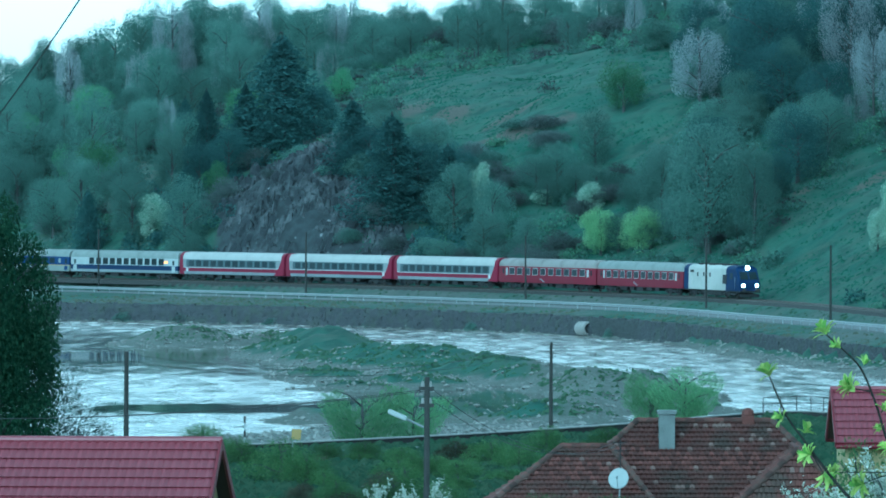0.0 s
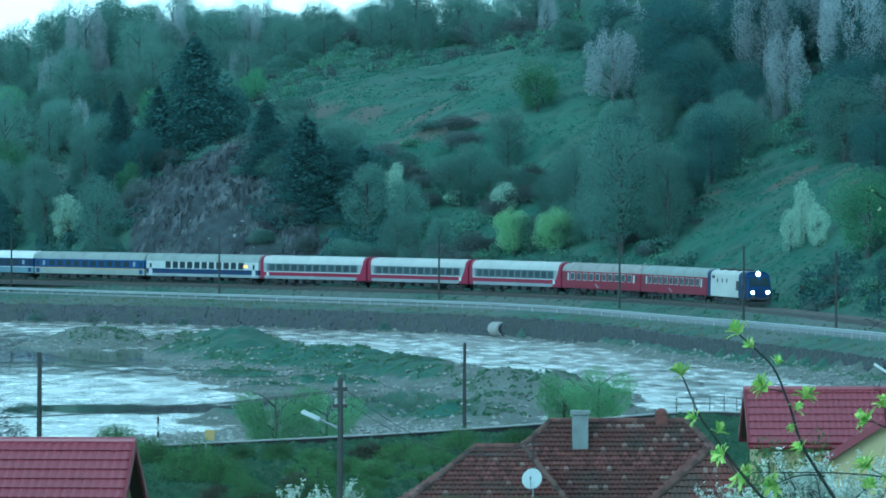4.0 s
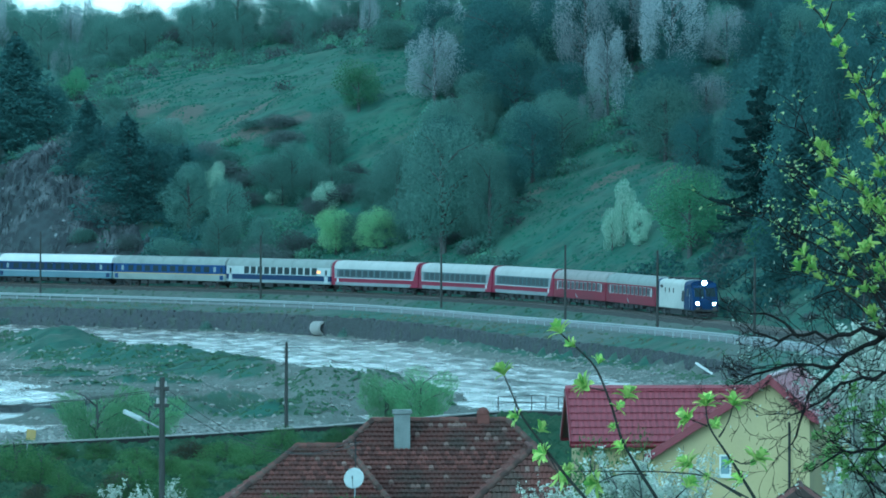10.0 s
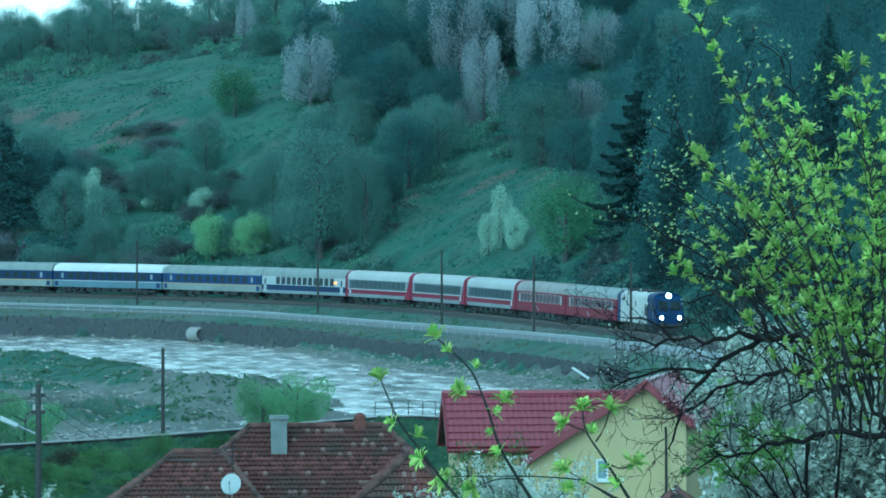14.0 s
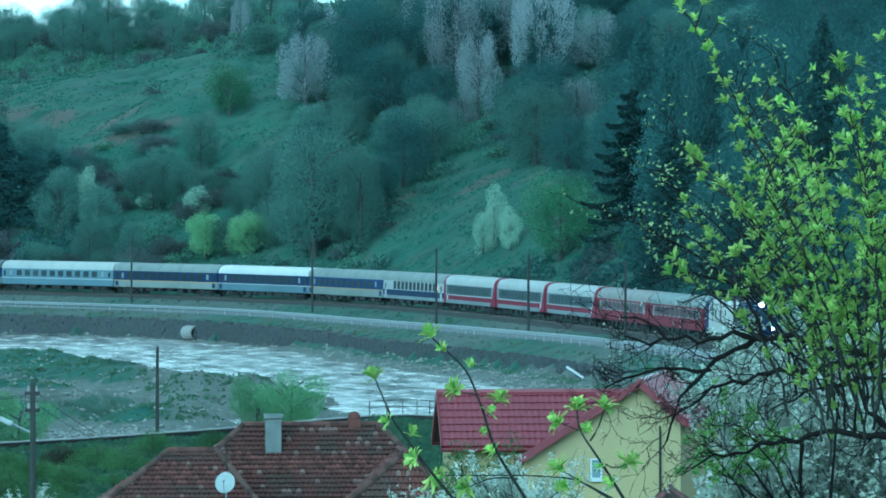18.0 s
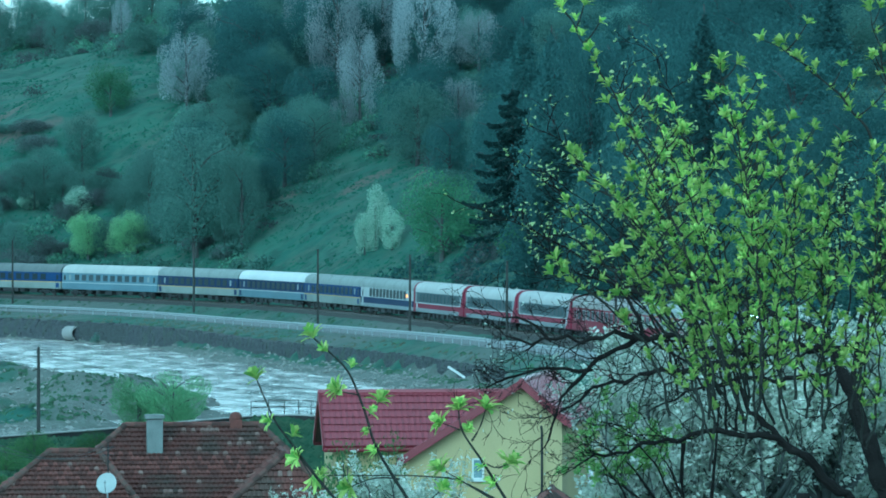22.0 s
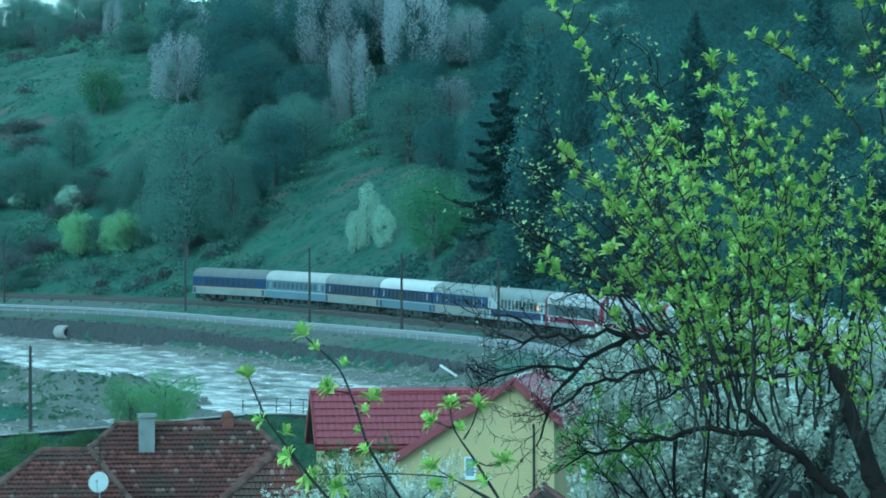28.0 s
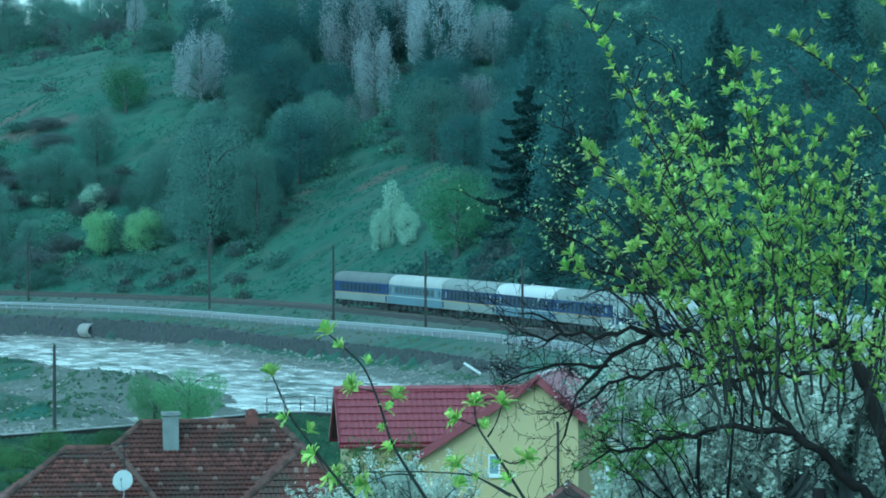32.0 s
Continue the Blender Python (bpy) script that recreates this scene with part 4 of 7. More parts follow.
def leaf_cloud(points, size, flat=0.0, grow=False):
    """Many small folded leaf pieces at the points, each turned at random: vertices and faces."""
    n = len(points)
    a = rng.normal(size=(n, 3)); a /= np.linalg.norm(a, axis=1)[:, None]
    b = rng.normal(size=(n, 3)); b -= (b * a).sum(1)[:, None] * a; b /= np.linalg.norm(b, axis=1)[:, None]
    if flat:
        a[:, 2] *= 1 - flat; b[:, 2] *= 1 - flat
    wide = .55
    if grow:
        # twigs reach up and outwards
        a = points * np.array([1.6, 1.6, 0.0]) + np.array([0, 0, .55]) + rng.normal(0, .22, (n, 3))
        a /= np.linalg.norm(a, axis=1)[:, None]
        b -= (b * a).sum(1)[:, None] * a; b /= np.linalg.norm(b, axis=1)[:, None]
        wide = .28 if n > 6000 else .14
    c = np.cross(a, b)
    s = size * rng.uniform(0.6, 1.35, (n, 1))
    v = np.stack([points - a * s, points + b * s * wide + c * s * .15, points + a * s, points - b * s * wide + c * s * .15], 1).reshape(-1, 3)
    f = np.arange(4 * n).reshape(n, 4)
    return v, np.concatenate([f[:, [0, 1, 2]], f[:, [0, 2, 3]]])


def crown_points(kind, n):
    """Points of a crown one metre high and one metre wide, base of the tree at 0."""
    if kind == "pine":
        # whorls of boughs that droop and lift again at their tips
        tiers, spokes = 23, 13
        tier = np.minimum((rng.uniform(0, 1, n) ** 1.45 * tiers).astype(int), tiers - 1)
        spoke = rng.randint(0, spokes, n)
        z = 0.07 + 0.93 * (tier + .5 * np.sin(spoke * 2.7 + tier)) / tiers
        reach = .62 * np.clip(1.0 - z, .02, 1) ** .66 * (.78 + .3 * np.sin(spoke * 4.3 + tier * 1.9))
        s = rng.uniform(0.04, 1, n) ** .7
        a = spoke / spokes * 2 * math.pi + tier * 2.4 + rng.normal(0, .3, n) * (1.1 - s * .6)
        r = reach * s
        return np.stack([r * np.cos(a), r * np.sin(a), z - reach * .36 * s * (1.25 - .55 * s) + rng.normal(0, .014, n) - abs(rng.normal(0, .016, n)) * s], 1)
    blobs = {"round": 22, "oval": 24, "airy": 22, "fan": 14, "shrub": 11}[kind]
    c = []
    for k in range(blobs):
        a, t = k * 2.4 + rng.uniform(-.4, .4), (k + .5) / blobs
        if kind == "shrub":
            c.append((0.3 * math.cos(a) * math.sqrt(t), 0.3 * math.sin(a) * math.sqrt(t), 0.16 + .5 * (1 - t) * rng.uniform(.7, 1), .26))
        elif kind == "fan":
            c.append(((.1 + .26 * t) * math.cos(a), (.1 + .26 * t) * math.sin(a), 0.12 + 0.66 * t ** .8 * rng.uniform(.75, 1), .14 + .03 * rng.uniform()))
        elif kind == "round":
            c.append((0.28 * math.cos(a) * math.sin(math.pi * (0.2 + .7 * t)), 0.28 * math.sin(a) * math.sin(math.pi * (.2 + .7 * t)), 0.17 + 0.63 * t, .21 + .05 * rng.uniform()))
        elif kind == "oval":
            c.append((0.26 * math.cos(a) * math.sin(math.pi * (.15 + .75 * t)), 0.26 * math.sin(a) * math.sin(math.pi * (.15 + .75 * t)), 0.15 + 0.72 * t, .17 + .05 * rng.uniform()))
        else:
            w = 0.36 * math.sin(math.pi * (.16 + .7 * t)) ** .8
            c.append((w * math.cos(a), w * math.sin(a), 0.2 + 0.66 * t, .15 + .04 * rng.uniform()))
    c = np.array(c)
    if kind in ("round", "oval", "airy"):
        # boughs of unequal size, so that the outline is ragged and the light finds gaps
        c[:, :3] += rng.normal(0, .035, (blobs, 3))
        c[:, 3] *= rng.uniform(.45 if kind != "airy" else .6, 1.05, blobs)
    k = rng.choice(blobs, n, p=c[:, 3] ** 2 / (c[:, 3] ** 2).sum())
    d = rng.normal(size=(n, 3)); d /= np.linalg.norm(d, axis=1)[:, None]
    rad = c[k, 3] * rng.uniform(0.25, 1.12, n) ** 0.55
    p = c[k, :3] + d * rad[:, None] * np.array([1, 1, 0.85] if kind != "airy" else [.78, .78, 1.22])
    return p


def make_tree(name, kind, leaf, n, size, label, category, group, trunk=True):
    """A tree of unit height and width with a tapered trunk, limbs and a crown of many leaf pieces."""
    t = tagged(new(name), label, category, group)
    pts = crown_points(kind, n)
    if trunk:
        bm = bmesh.new()
        top = 0.9 if kind in ("pine", "airy") else 0.7
        lean = rng.uniform(-.03, .03, 2)
        tube(bm, [(0, 0, -0.04), (lean[0] * .5, lean[1] * .5, .3 * top), (lean[0], lean[1], .65 * top), (lean[0] * .6, lean[1] * 1.4, top)], [.032, .024, .015, .004], 7)
        for k in range(9 if kind != "pine" else 12):
            z = 0.16 + (top - .2) * k / 9
            p = pts[rng.randint(0, n)]
            far = pts[np.argmin(abs(pts[:, 2] - z - .16) + abs(np.arctan2(pts[:, 1], pts[:, 0]) - rng.uniform(-3.1, 3.1)) * .12)]
            mid = (np.array([0, 0, z]) + far) / 2 + np.array([0, 0, .03])
            o = len(bm.verts)
            tube(bm, [(0, 0, z), tuple(mid), tuple(far)], [.011, .007, .002], 5, False)
            bm.verts.ensure_lookup_table()
            bm.faces.new((bm.verts[o], bm.verts[o + 1], bm.verts[7 + k % 7]))
        part("trunk", bm, M_bark, t)
    v, f = leaf_cloud(pts, size, 0.5 if kind == "pine" else 0.0, kind in ("airy", "fan"))
    me = bpy.data.meshes.new("crown")
    me.from_pydata(v.tolist(), [], f.tolist())
    me.materials.append(leaf)
    new("crown", me).parent = t
    return t


class Nursery:
    """Keeps a few models of one kind; the first of each is itself planted, the rest are copies."""

    def __init__(self, models):
        self.models, self.used, self.k = models, set(), 0

    def plant(self, x, y, height, width, sink=0.1):
        ob = self.models[self.k % len(self.models)]
        self.k += 1
        z = float(ground_height(np.array([x]), np.array([y]))[0]) - sink
        m = Matrix.Translation((x, y, z)) @ Matrix.Rotation(self.k * 2.1, 4, "Z") @ Matrix.Diagonal((width, width, height, 1))
        if ob.name in self.used:
            copy_thing(ob, m).matrix_basis = m
        else:
            self.used.add(ob.name)
            ob.matrix_basis = m


def kinds(count, *args):
    return Nursery([make_tree(*args) for _ in range(count)])


pines = kinds(3, "conifer", "pine", L_pine, 15000, 0.02, "dark green conifer with drooping layered boughs on the hillside", "conifer", "conifers on the hill")
leafies = kinds(4, "leafy_tree", "round", L_leafy, 14000, 0.0098, "dark green leafy tree among woods on the hillside", "tree", "leafy trees on the hill")
ovals = kinds(3, "tall_tree", "oval", L_leafy, 14000, 0.009, "tall dark green tree with oval crown on the hillside", "tree", "tall trees on the hill")
brights = kinds(3, "fresh_green_tree", "round", L_bright, 7500, 0.0145, "fresh yellow-green tree in young spring leaf", "tree", "fresh green trees")
light_trees = kinds(1, "light_green_tree", "round", leaf_mat("pale_green_leaves", (0.28, 0.42, 0.22), (0.36, 0.5, 0.28), .5, .08), 15000, 0.0115, "dome-shaped tree in pale green young leaf on the slope", "tree", "fresh green trees")
blossoms = kinds(2, "blossoming_tree", "oval", L_blossom, 9000, 0.014, "small fruit tree in white blossom on the hillside", "tree", "blossoming trees")
silvers = kinds(3, "budding_tree", "airy", L_silver, 11000, 0.0125, "tall silvery-grey tree in bud, still nearly bare", "tree", "budding trees")
# same crowns as leafies, with the wood's shade put into the leaf colour
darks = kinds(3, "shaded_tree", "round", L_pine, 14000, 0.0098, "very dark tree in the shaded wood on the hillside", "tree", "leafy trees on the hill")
shrubs = kinds(3, "shrub", "shrub", L_shrub, 4000, 0.021, "low dull green-brown shrub on the slope", "shrub", "shrubs on the slope", False)
green_shrubs = kinds(3, "green_shrub", "shrub", L_leafy, 4000, 0.021, "low dark green bush on the slope", "shrub", "green bushes on the slope", False)

# planted trees and shrubs: x, y, height, width
PINE = [(-24.1, 846, 18.0, 20), (-35.6, 848, 11.9, 8), (-7.1, 788, 13.8, 15), (-12.9, 806, 10.2, 11), (-29.7, 847, 11.9, 9.3), (69.5, 640, 16, 9.5), (67.6, 610, 23.3, 10.4), (70.4, 597, 24.6, 10.2), (71.5, 676, 19.7, 10.9), (74.1, 578, 24.4, 11), (78, 564, 22.6, 10.8), (0.7, 786, 9.5, 10.2), (-37.2, 822, 9.1, 7.4), (84, 560, 20, 11.2), (90, 560, 18.2, 12.4)]
LEAFY = [(-66.1, 1062, 8.5, 11.7), (-41, 1048, 6.8, 11.6), (-17.5, 914, 8.3, 8.3), (34.2, 725, 20.2, 15.3), (39.6, 717, 14.4, 7.9), (29.2, 747, 13.5, 9), (1.5, 778, 10.7, 9.4), (6.9, 772, 9.8, 7.7), (21.4, 790, 8.3, 7.1), (-9.3, 843, 6.6, 7.6), (-40.5, 840, 10.1, 7.6), (-48.1, 841, 10.1, 9.3), (-54, 841, 11.8, 10.1), (30.5, 741, 6.7, 7.1), (-53.9, 867, 15.4, 10.4), (-45.5, 899, 15.1, 9.9), (-36.4, 944, 14.1, 11.4), (-46.8, 1027, 14.3, 11.3), (-32.5, 1032, 14.3, 11.4), (-63.9, 879, 12.2, 11.5)]
BRIGHT = [(21, 750, 7.1, 6.6), (26.5, 743, 6.9, 6.2), (25.9, 807, 7.7, 8.2), (-16.1, 890, 5.8, 5.4), (-58.5, 940, 5.2, 8.5), (59.3, 651, 10.6, 10.8), (63.6, 616, 4.9, 3.7)]
BLOSSOM = [(53.9, 680, 8.2, 3.6), (55.6, 677, 5.6, 3.4), (52.6, 681, 5.2, 3.4), (20.4, 770, 4.4, 5.2), (13.7, 782, 2.4, 4.4), (5.3, 786, 7.1, 4.2), (-42.8, 827, 6.6, 6.2)]
SILVER = [(36.4, 798, 11.2, 9.4), (41.3, 868, 6.5, 8.3), (56.4, 778, 14.8, 11), (64.1, 795, 12.8, 10), (68, 771, 13.9, 11), (57.8, 756, 11.8, 7.5), (69, 733, 7, 7.5), (55.5, 755, 4.5, 4.5), (54.9, 826, 10, 7.5), (75.3, 770, 8.5, 7.7), (-65.8, 1068, 10.1, 4.3), (-16.8, 1020, 10.8, 5.1)]
SHRUB = [(11.1, 759, 4, 6.9), (15.6, 755, 4.5, 6.1), (17.9, 755, 3, 4.5), (-1.9, 772, 3.4, 5.4), (7.4, 765, 3.3, 5.4), (-6.6, 777, 3, 5.5), (-18.6, 1008, 5.6, 9.1), (-8.5, 1011, 5.4, 9.1), (1.5, 950, 5.1, 9.5), (11, 941, 5.2, 9.4), (20, 923, 5.7, 9.3), (27.5, 927, 5.5, 8.4), (33, 874, 6.9, 7.9), (-12.4, 994, 5, 6), (14.6, 808, 2.6, 8), (11, 814, 2, 6), (15.2, 801, 3.4, 7)]

SINGLE = BRIGHT + BLOSSOM + SILVER[:10] + PINE[:3]
for k, row in enumerate(PINE):
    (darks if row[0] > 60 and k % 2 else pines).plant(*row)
for k, row in enumerate(LEAFY):
    (leafies if k % 2 else ovals).plant(*row)
for row in BRIGHT:
    (light_trees if row[1] in (650, 750, 743) else brights).plant(*row)
for row in BLOSSOM:
    blossoms.plant(*row)
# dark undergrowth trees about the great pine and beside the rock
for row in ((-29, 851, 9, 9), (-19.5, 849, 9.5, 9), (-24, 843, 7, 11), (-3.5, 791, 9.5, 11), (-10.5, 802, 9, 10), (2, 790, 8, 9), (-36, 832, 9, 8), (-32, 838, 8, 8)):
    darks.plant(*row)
for row in SILVER:
    silvers.plant(*row)
for k, row in enumerate(SHRUB):
    (shrubs if k % 3 else green_shrubs).plant(*row)



def weeping_spruce(x, y, height, reach, label):
    """A conifer whose long boughs sag from the trunk and lift at their tips, hung with combs of twigs."""
    t = tagged(new("weeping_spruce"), label, "conifer", "conifers on the hill")
    g = float(ground_height(np.array([x]), np.array([y]))[0]) - .2
    t.matrix_basis = Matrix.Translation((x, y, g))
    r = random.Random(12)
    bm = bmesh.new()
    tube(bm, [(0, 0, 0), (.1, 0, height * .4), (0, .05, height * .75), (.05, 0, height)], [.32, .22, .1, .02], 9)
    part("trunk", bm, M_bark, t)
    needles = leaf_mat("spruce_needles", (0.032, 0.056, 0.056), (0.048, 0.076, 0.072), .25, .1)
    n = 40
    for k in range(n):
        q = k / n
        z = height * (.12 + .86 * q ** .9)
        L = reach * (1.05 - q) ** .75 * r.uniform(.75, 1.1)
        # more of the long boughs reach out over the slope
        a = math.pi + (k * 2.4 % 6.283 - math.pi) * .85
        way = Vector((math.cos(a), math.sin(a), 0))
        pts = [Vector((0, 0, z)) + way * L * u + Vector((0, 0, L * (-.62 * u + .42 * u ** 2.4))) for u in [i / 9 for i in range(10)]]
        p = []
        for u in range(420):
            w = r.random() ** .75 * 9
            i = min(int(w), 8)
            c = pts[i].lerp(pts[i + 1], w - i)
            side = Vector((-way.y, way.x, 0)) * r.gauss(0, .11 * L * (1.1 - w / 9))
            p.append(c + side - Vector((0, 0, abs(r.gauss(0, .42)) * (1.25 - w / 10))))
        v, f = leaf_cloud(np.array([tuple(c) for c in p]), .24, .2)
        bm = bmesh.new()
        tube(bm, [tuple(c) for c in pts], [.07 * (1 - .09 * i) for i in range(10)], 5)
        b = part("bough", bm, M_bark, t)
        tagged(mesh_object("needles", v, f, needles, b), kind="stuff")


weeping_spruce(65.4, 630, 18.5, 6.8, "dark spruce with long drooping boughs above the railway")

# the wood along the crest of the hill: x, y, height
CREST = [(-77.1, 979, 9.2), (-72.1, 958, 9.9), (-69.4, 966, 10.2), (-64.2, 962, 10.8), (-59.0, 958, 12.8), (-55.7, 956, 15.8), (-52.9, 986, 14.6), (-50.9, 991, 14.8), (-46.0, 959, 17.4), (-44.6, 965, 18.4), (-41.5, 969, 15.7), (-38.7, 981, 15.5), (-35.9, 987, 14.2), (-31.4, 962, 14.3), (-28.6, 981, 13.0), (-26.5, 965, 13.1), (-23.1, 958, 14.0), (-20.5, 991, 12.0), (-18.2, 962, 11.0), (-14.9, 957, 7.7), (-11.8, 970, 7.0), (-6.7, 958, 7.0), (-3.5, 973, 7.4), (1.5, 988, 8.0), (6.5, 982, 6.5), (11.6, 987, 6.3), (16.1, 956, 5.3)]
for k, (x, y, h) in enumerate(CREST):
    (ovals, leafies, ovals, silvers, leafies)[k % 5].plant(x, y, h, h * (.62, .75, .55, .5, .7)[k % 5])
    (leafies, ovals)[k % 2].plant(x + 1.6, y + 12, h * .9, h * .62)
# scrub at the edges of the rock
for k, (x, y, h, w) in enumerate([(-11.5, 800, 5, 6), (-9.5, 786, 4.5, 6.5), (-13, 783, 3, 4.5), (-31.5, 818, 5, 6), (-35, 812, 4, 5), (-28, 838, 4, 6), (-21, 832, 3.5, 6), (-15.5, 822, 4, 6), (-17, 806, 2.4, 3.5), (-25, 812, 2, 3), (-38, 812, 5, 6), (-12, 812, 5.5, 6.5)]):
    (shrubs if k % 2 else green_shrubs).plant(x, y, h, w)


def wood(count, x0, x1, y0, y1, min_up, mix, seed, gap=3.5):
    """Fills a stretch of the hill with trees of mixed kinds, at least min_up metres up from the track."""
    r = random.Random(seed)
    done = []
    for _ in range(count * 12):
        if len(done) >= count:
            break
        x, y = r.uniform(x0, x1), r.uniform(y0, y1)
        d = float(side_of(TRACK_LINE, np.array([x]), np.array([y]))[0][0])
        if d < min_up or any((x - a) ** 2 + (y - b) ** 2 < gap * gap for a, b in done):
            continue
        # the two meadows and the bare rock stay open
        if (-7 < x < 36 and 35 < d < 100) or ((x - 51) / 14) ** 2 + ((y - 690) / 48) ** 2 < 1 or (abs(x + 19) < 13 and d < 32):
            continue
        if 56 < x < 71 and 612 < y < 645:
            continue
        # the fine single trees stand free on their downhill side
        if any(abs(x - hx) < hw * .5 + 2 and hy - 20 < y < hy - 1 for hx, hy, _, hw in SINGLE):
            continue
        done.append((x, y))
        nursery, h0, h1, wide = r.choices([m[:4] for m in mix], [m[4] for m in mix])[0]
        h = r.uniform(h0, h1)
        nursery.plant(x, y, h, h * wide * r.uniform(.85, 1.2))


wood(120, -110, -30, 805, 980, 7, [(leafies, 6, 11, .85, 3), (ovals, 8, 13, .7, 3), (brights, 5, 8, .9, 1), (pines, 7, 11, .75, .5), (silvers, 7, 11, .5, 1), (shrubs, 2, 4, 1.5, 2)], 1)
wood(40, -30, 40, 905, 1010, 30, [(leafies, 5, 8, .9, 3), (ovals, 6, 9, .7, 2), (silvers, 6, 9, .5, 1), (green_shrubs, 2.5, 4, 1.5, 3)], 2)
wood(70, -34, 45, 925, 1010, 30, [(leafies, 6, 10, .95, 3), (ovals, 7, 11, .8, 3), (silvers, 6, 9, .6, 1), (green_shrubs, 3, 5, 1.5, 2)], 22, 2.4)
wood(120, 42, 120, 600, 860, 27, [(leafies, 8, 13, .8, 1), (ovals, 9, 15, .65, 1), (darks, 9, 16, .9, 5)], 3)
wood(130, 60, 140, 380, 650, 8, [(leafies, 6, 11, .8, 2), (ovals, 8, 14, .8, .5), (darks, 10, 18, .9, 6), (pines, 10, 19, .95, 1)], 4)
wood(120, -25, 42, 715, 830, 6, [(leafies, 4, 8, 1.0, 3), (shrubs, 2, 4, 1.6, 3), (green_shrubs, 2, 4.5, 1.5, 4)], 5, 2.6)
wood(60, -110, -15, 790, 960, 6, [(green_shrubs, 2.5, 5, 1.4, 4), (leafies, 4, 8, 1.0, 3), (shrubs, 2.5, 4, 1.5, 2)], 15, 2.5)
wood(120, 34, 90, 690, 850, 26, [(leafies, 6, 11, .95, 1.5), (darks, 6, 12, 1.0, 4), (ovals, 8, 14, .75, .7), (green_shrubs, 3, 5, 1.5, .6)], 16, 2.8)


def undergrowth(name, leaf, lumps, seed, label, area=(-80, 80, 610, 990)):
    """Brambles and saplings between the trees: low heaps of leaves and twigs, more than one could count."""
    r = np.random.RandomState(seed)
    x, y = r.uniform(area[0], area[1], lumps * 3), r.uniform(area[2], area[3], lumps * 3)
    d = side_of(TRACK_LINE, x, y)[0]
    open_a = np.where((x > -6) & (x < 35) & (d > 36) & (d < 98), 0.0, 2.0)
    open_b = ((x - 52) / 13) ** 2 + ((y - 690) / 42) ** 2
    rock = (abs(x + 19) < 13 + 3 * bumps(x, y, 9, 2.0)) & (d < 31)
    ok = (d > 5.5) & (open_a + .7 * bumps(x, y, 9, 3.0) > .62) & (open_b + .4 * bumps(x, y, 12, 5.0) > .8) & ~rock & (bumps(x, y, 20, seed * 1.7) > -.45)
    x, y = x[ok][:lumps], y[ok][:lumps]
    z = ground_height(x, y)
    n, k = len(x), 130
    wide, high = r.uniform(1.0, 2.8, n), r.uniform(.7, 2.4, n)
    q = r.normal(size=(n, k, 3)); q /= np.linalg.norm(q, axis=2)[:, :, None]
    q *= r.uniform(.35, 1.08, (n, k, 1)) ** .6
    q[:, :, 2] = abs(q[:, :, 2])
    p = q * np.stack([wide, wide, high], 1)[:, None] + np.stack([x, y, z - .15], 1)[:, None]
    v, f = leaf_cloud(p.reshape(-1, 3), 0.24)
    me = bpy.data.meshes.new(name)
    me.vertices.add(len(v)); me.vertices.foreach_set("co", v.ravel())
    me.loops.add(f.size); me.loops.foreach_set("vertex_index", f.ravel())
    me.polygons.add(len(f)); me.polygons.foreach_set("loop_start", np.arange(0, f.size, 3))
    me.update(calc_edges=True)
    me.materials.append(leaf)
    tagged(new(name, me), label, "undergrowth", kind="stuff")


undergrowth("dark_undergrowth", L_leafy, 700, 31, "dense dark green undergrowth between the hillside trees")
# shade under the conifers is put into these bushes' dark colour
undergrowth("shaded_undergrowth", L_pine, 420, 34, "bushes under the conifers beside the railway, coloured dark for the shade there", (48, 100, 430, 665))
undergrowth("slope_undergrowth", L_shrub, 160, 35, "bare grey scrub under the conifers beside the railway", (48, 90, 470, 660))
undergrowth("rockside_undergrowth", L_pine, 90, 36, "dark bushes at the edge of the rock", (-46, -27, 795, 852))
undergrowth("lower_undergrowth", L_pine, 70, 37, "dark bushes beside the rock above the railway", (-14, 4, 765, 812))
undergrowth("fresh_undergrowth", leaf_mat("sapling_leaves", (0.13, 0.21, 0.15), (0.17, 0.26, 0.18), .5), 420, 32, "fresher green saplings and brambles on the hillside")
undergrowth("bare_undergrowth", L_shrub, 420, 33, "bare brownish-grey scrub on the hillside")


def scatter_tufts(name, count, x0, x1, y0, y1, size, leaf, keep, seed, label):
    """Tufts of grass and weeds, too many to count, as one object."""
    r = np.random.RandomState(seed)
    x, y = r.uniform(x0, x1, count), r.uniform(y0, y1, count)
    z = ground_height(x, y)
    ok = keep(x, y, z)
    x, y, z = x[ok], y[ok], z[ok]
    n = len(x)
    h = size * r.uniform(.5, 1.5, n); a = r.uniform(0, 2 * math.pi, n)
    w = h * r.uniform(1.4, 3.0, n)
    tip = np.stack([x + r.normal(0, .25, n) * h, y + r.normal(0, .25, n) * h, z + h], 1)
    v = [np.stack([x + np.cos(a + o) * w, y + np.sin(a + o) * w, z - .1], 1) for o in (0, 2.1, 4.2)] + [tip]
    v = np.stack(v, 1).reshape(-1, 3)
    i = np.arange(n)[:, None] * 4
    f = np.concatenate([i + [0, 1, 3], i + [1, 2, 3], i + [2, 0, 3]])
    tagged(mesh_object(name, v, f, leaf), label, "grass", kind="stuff")


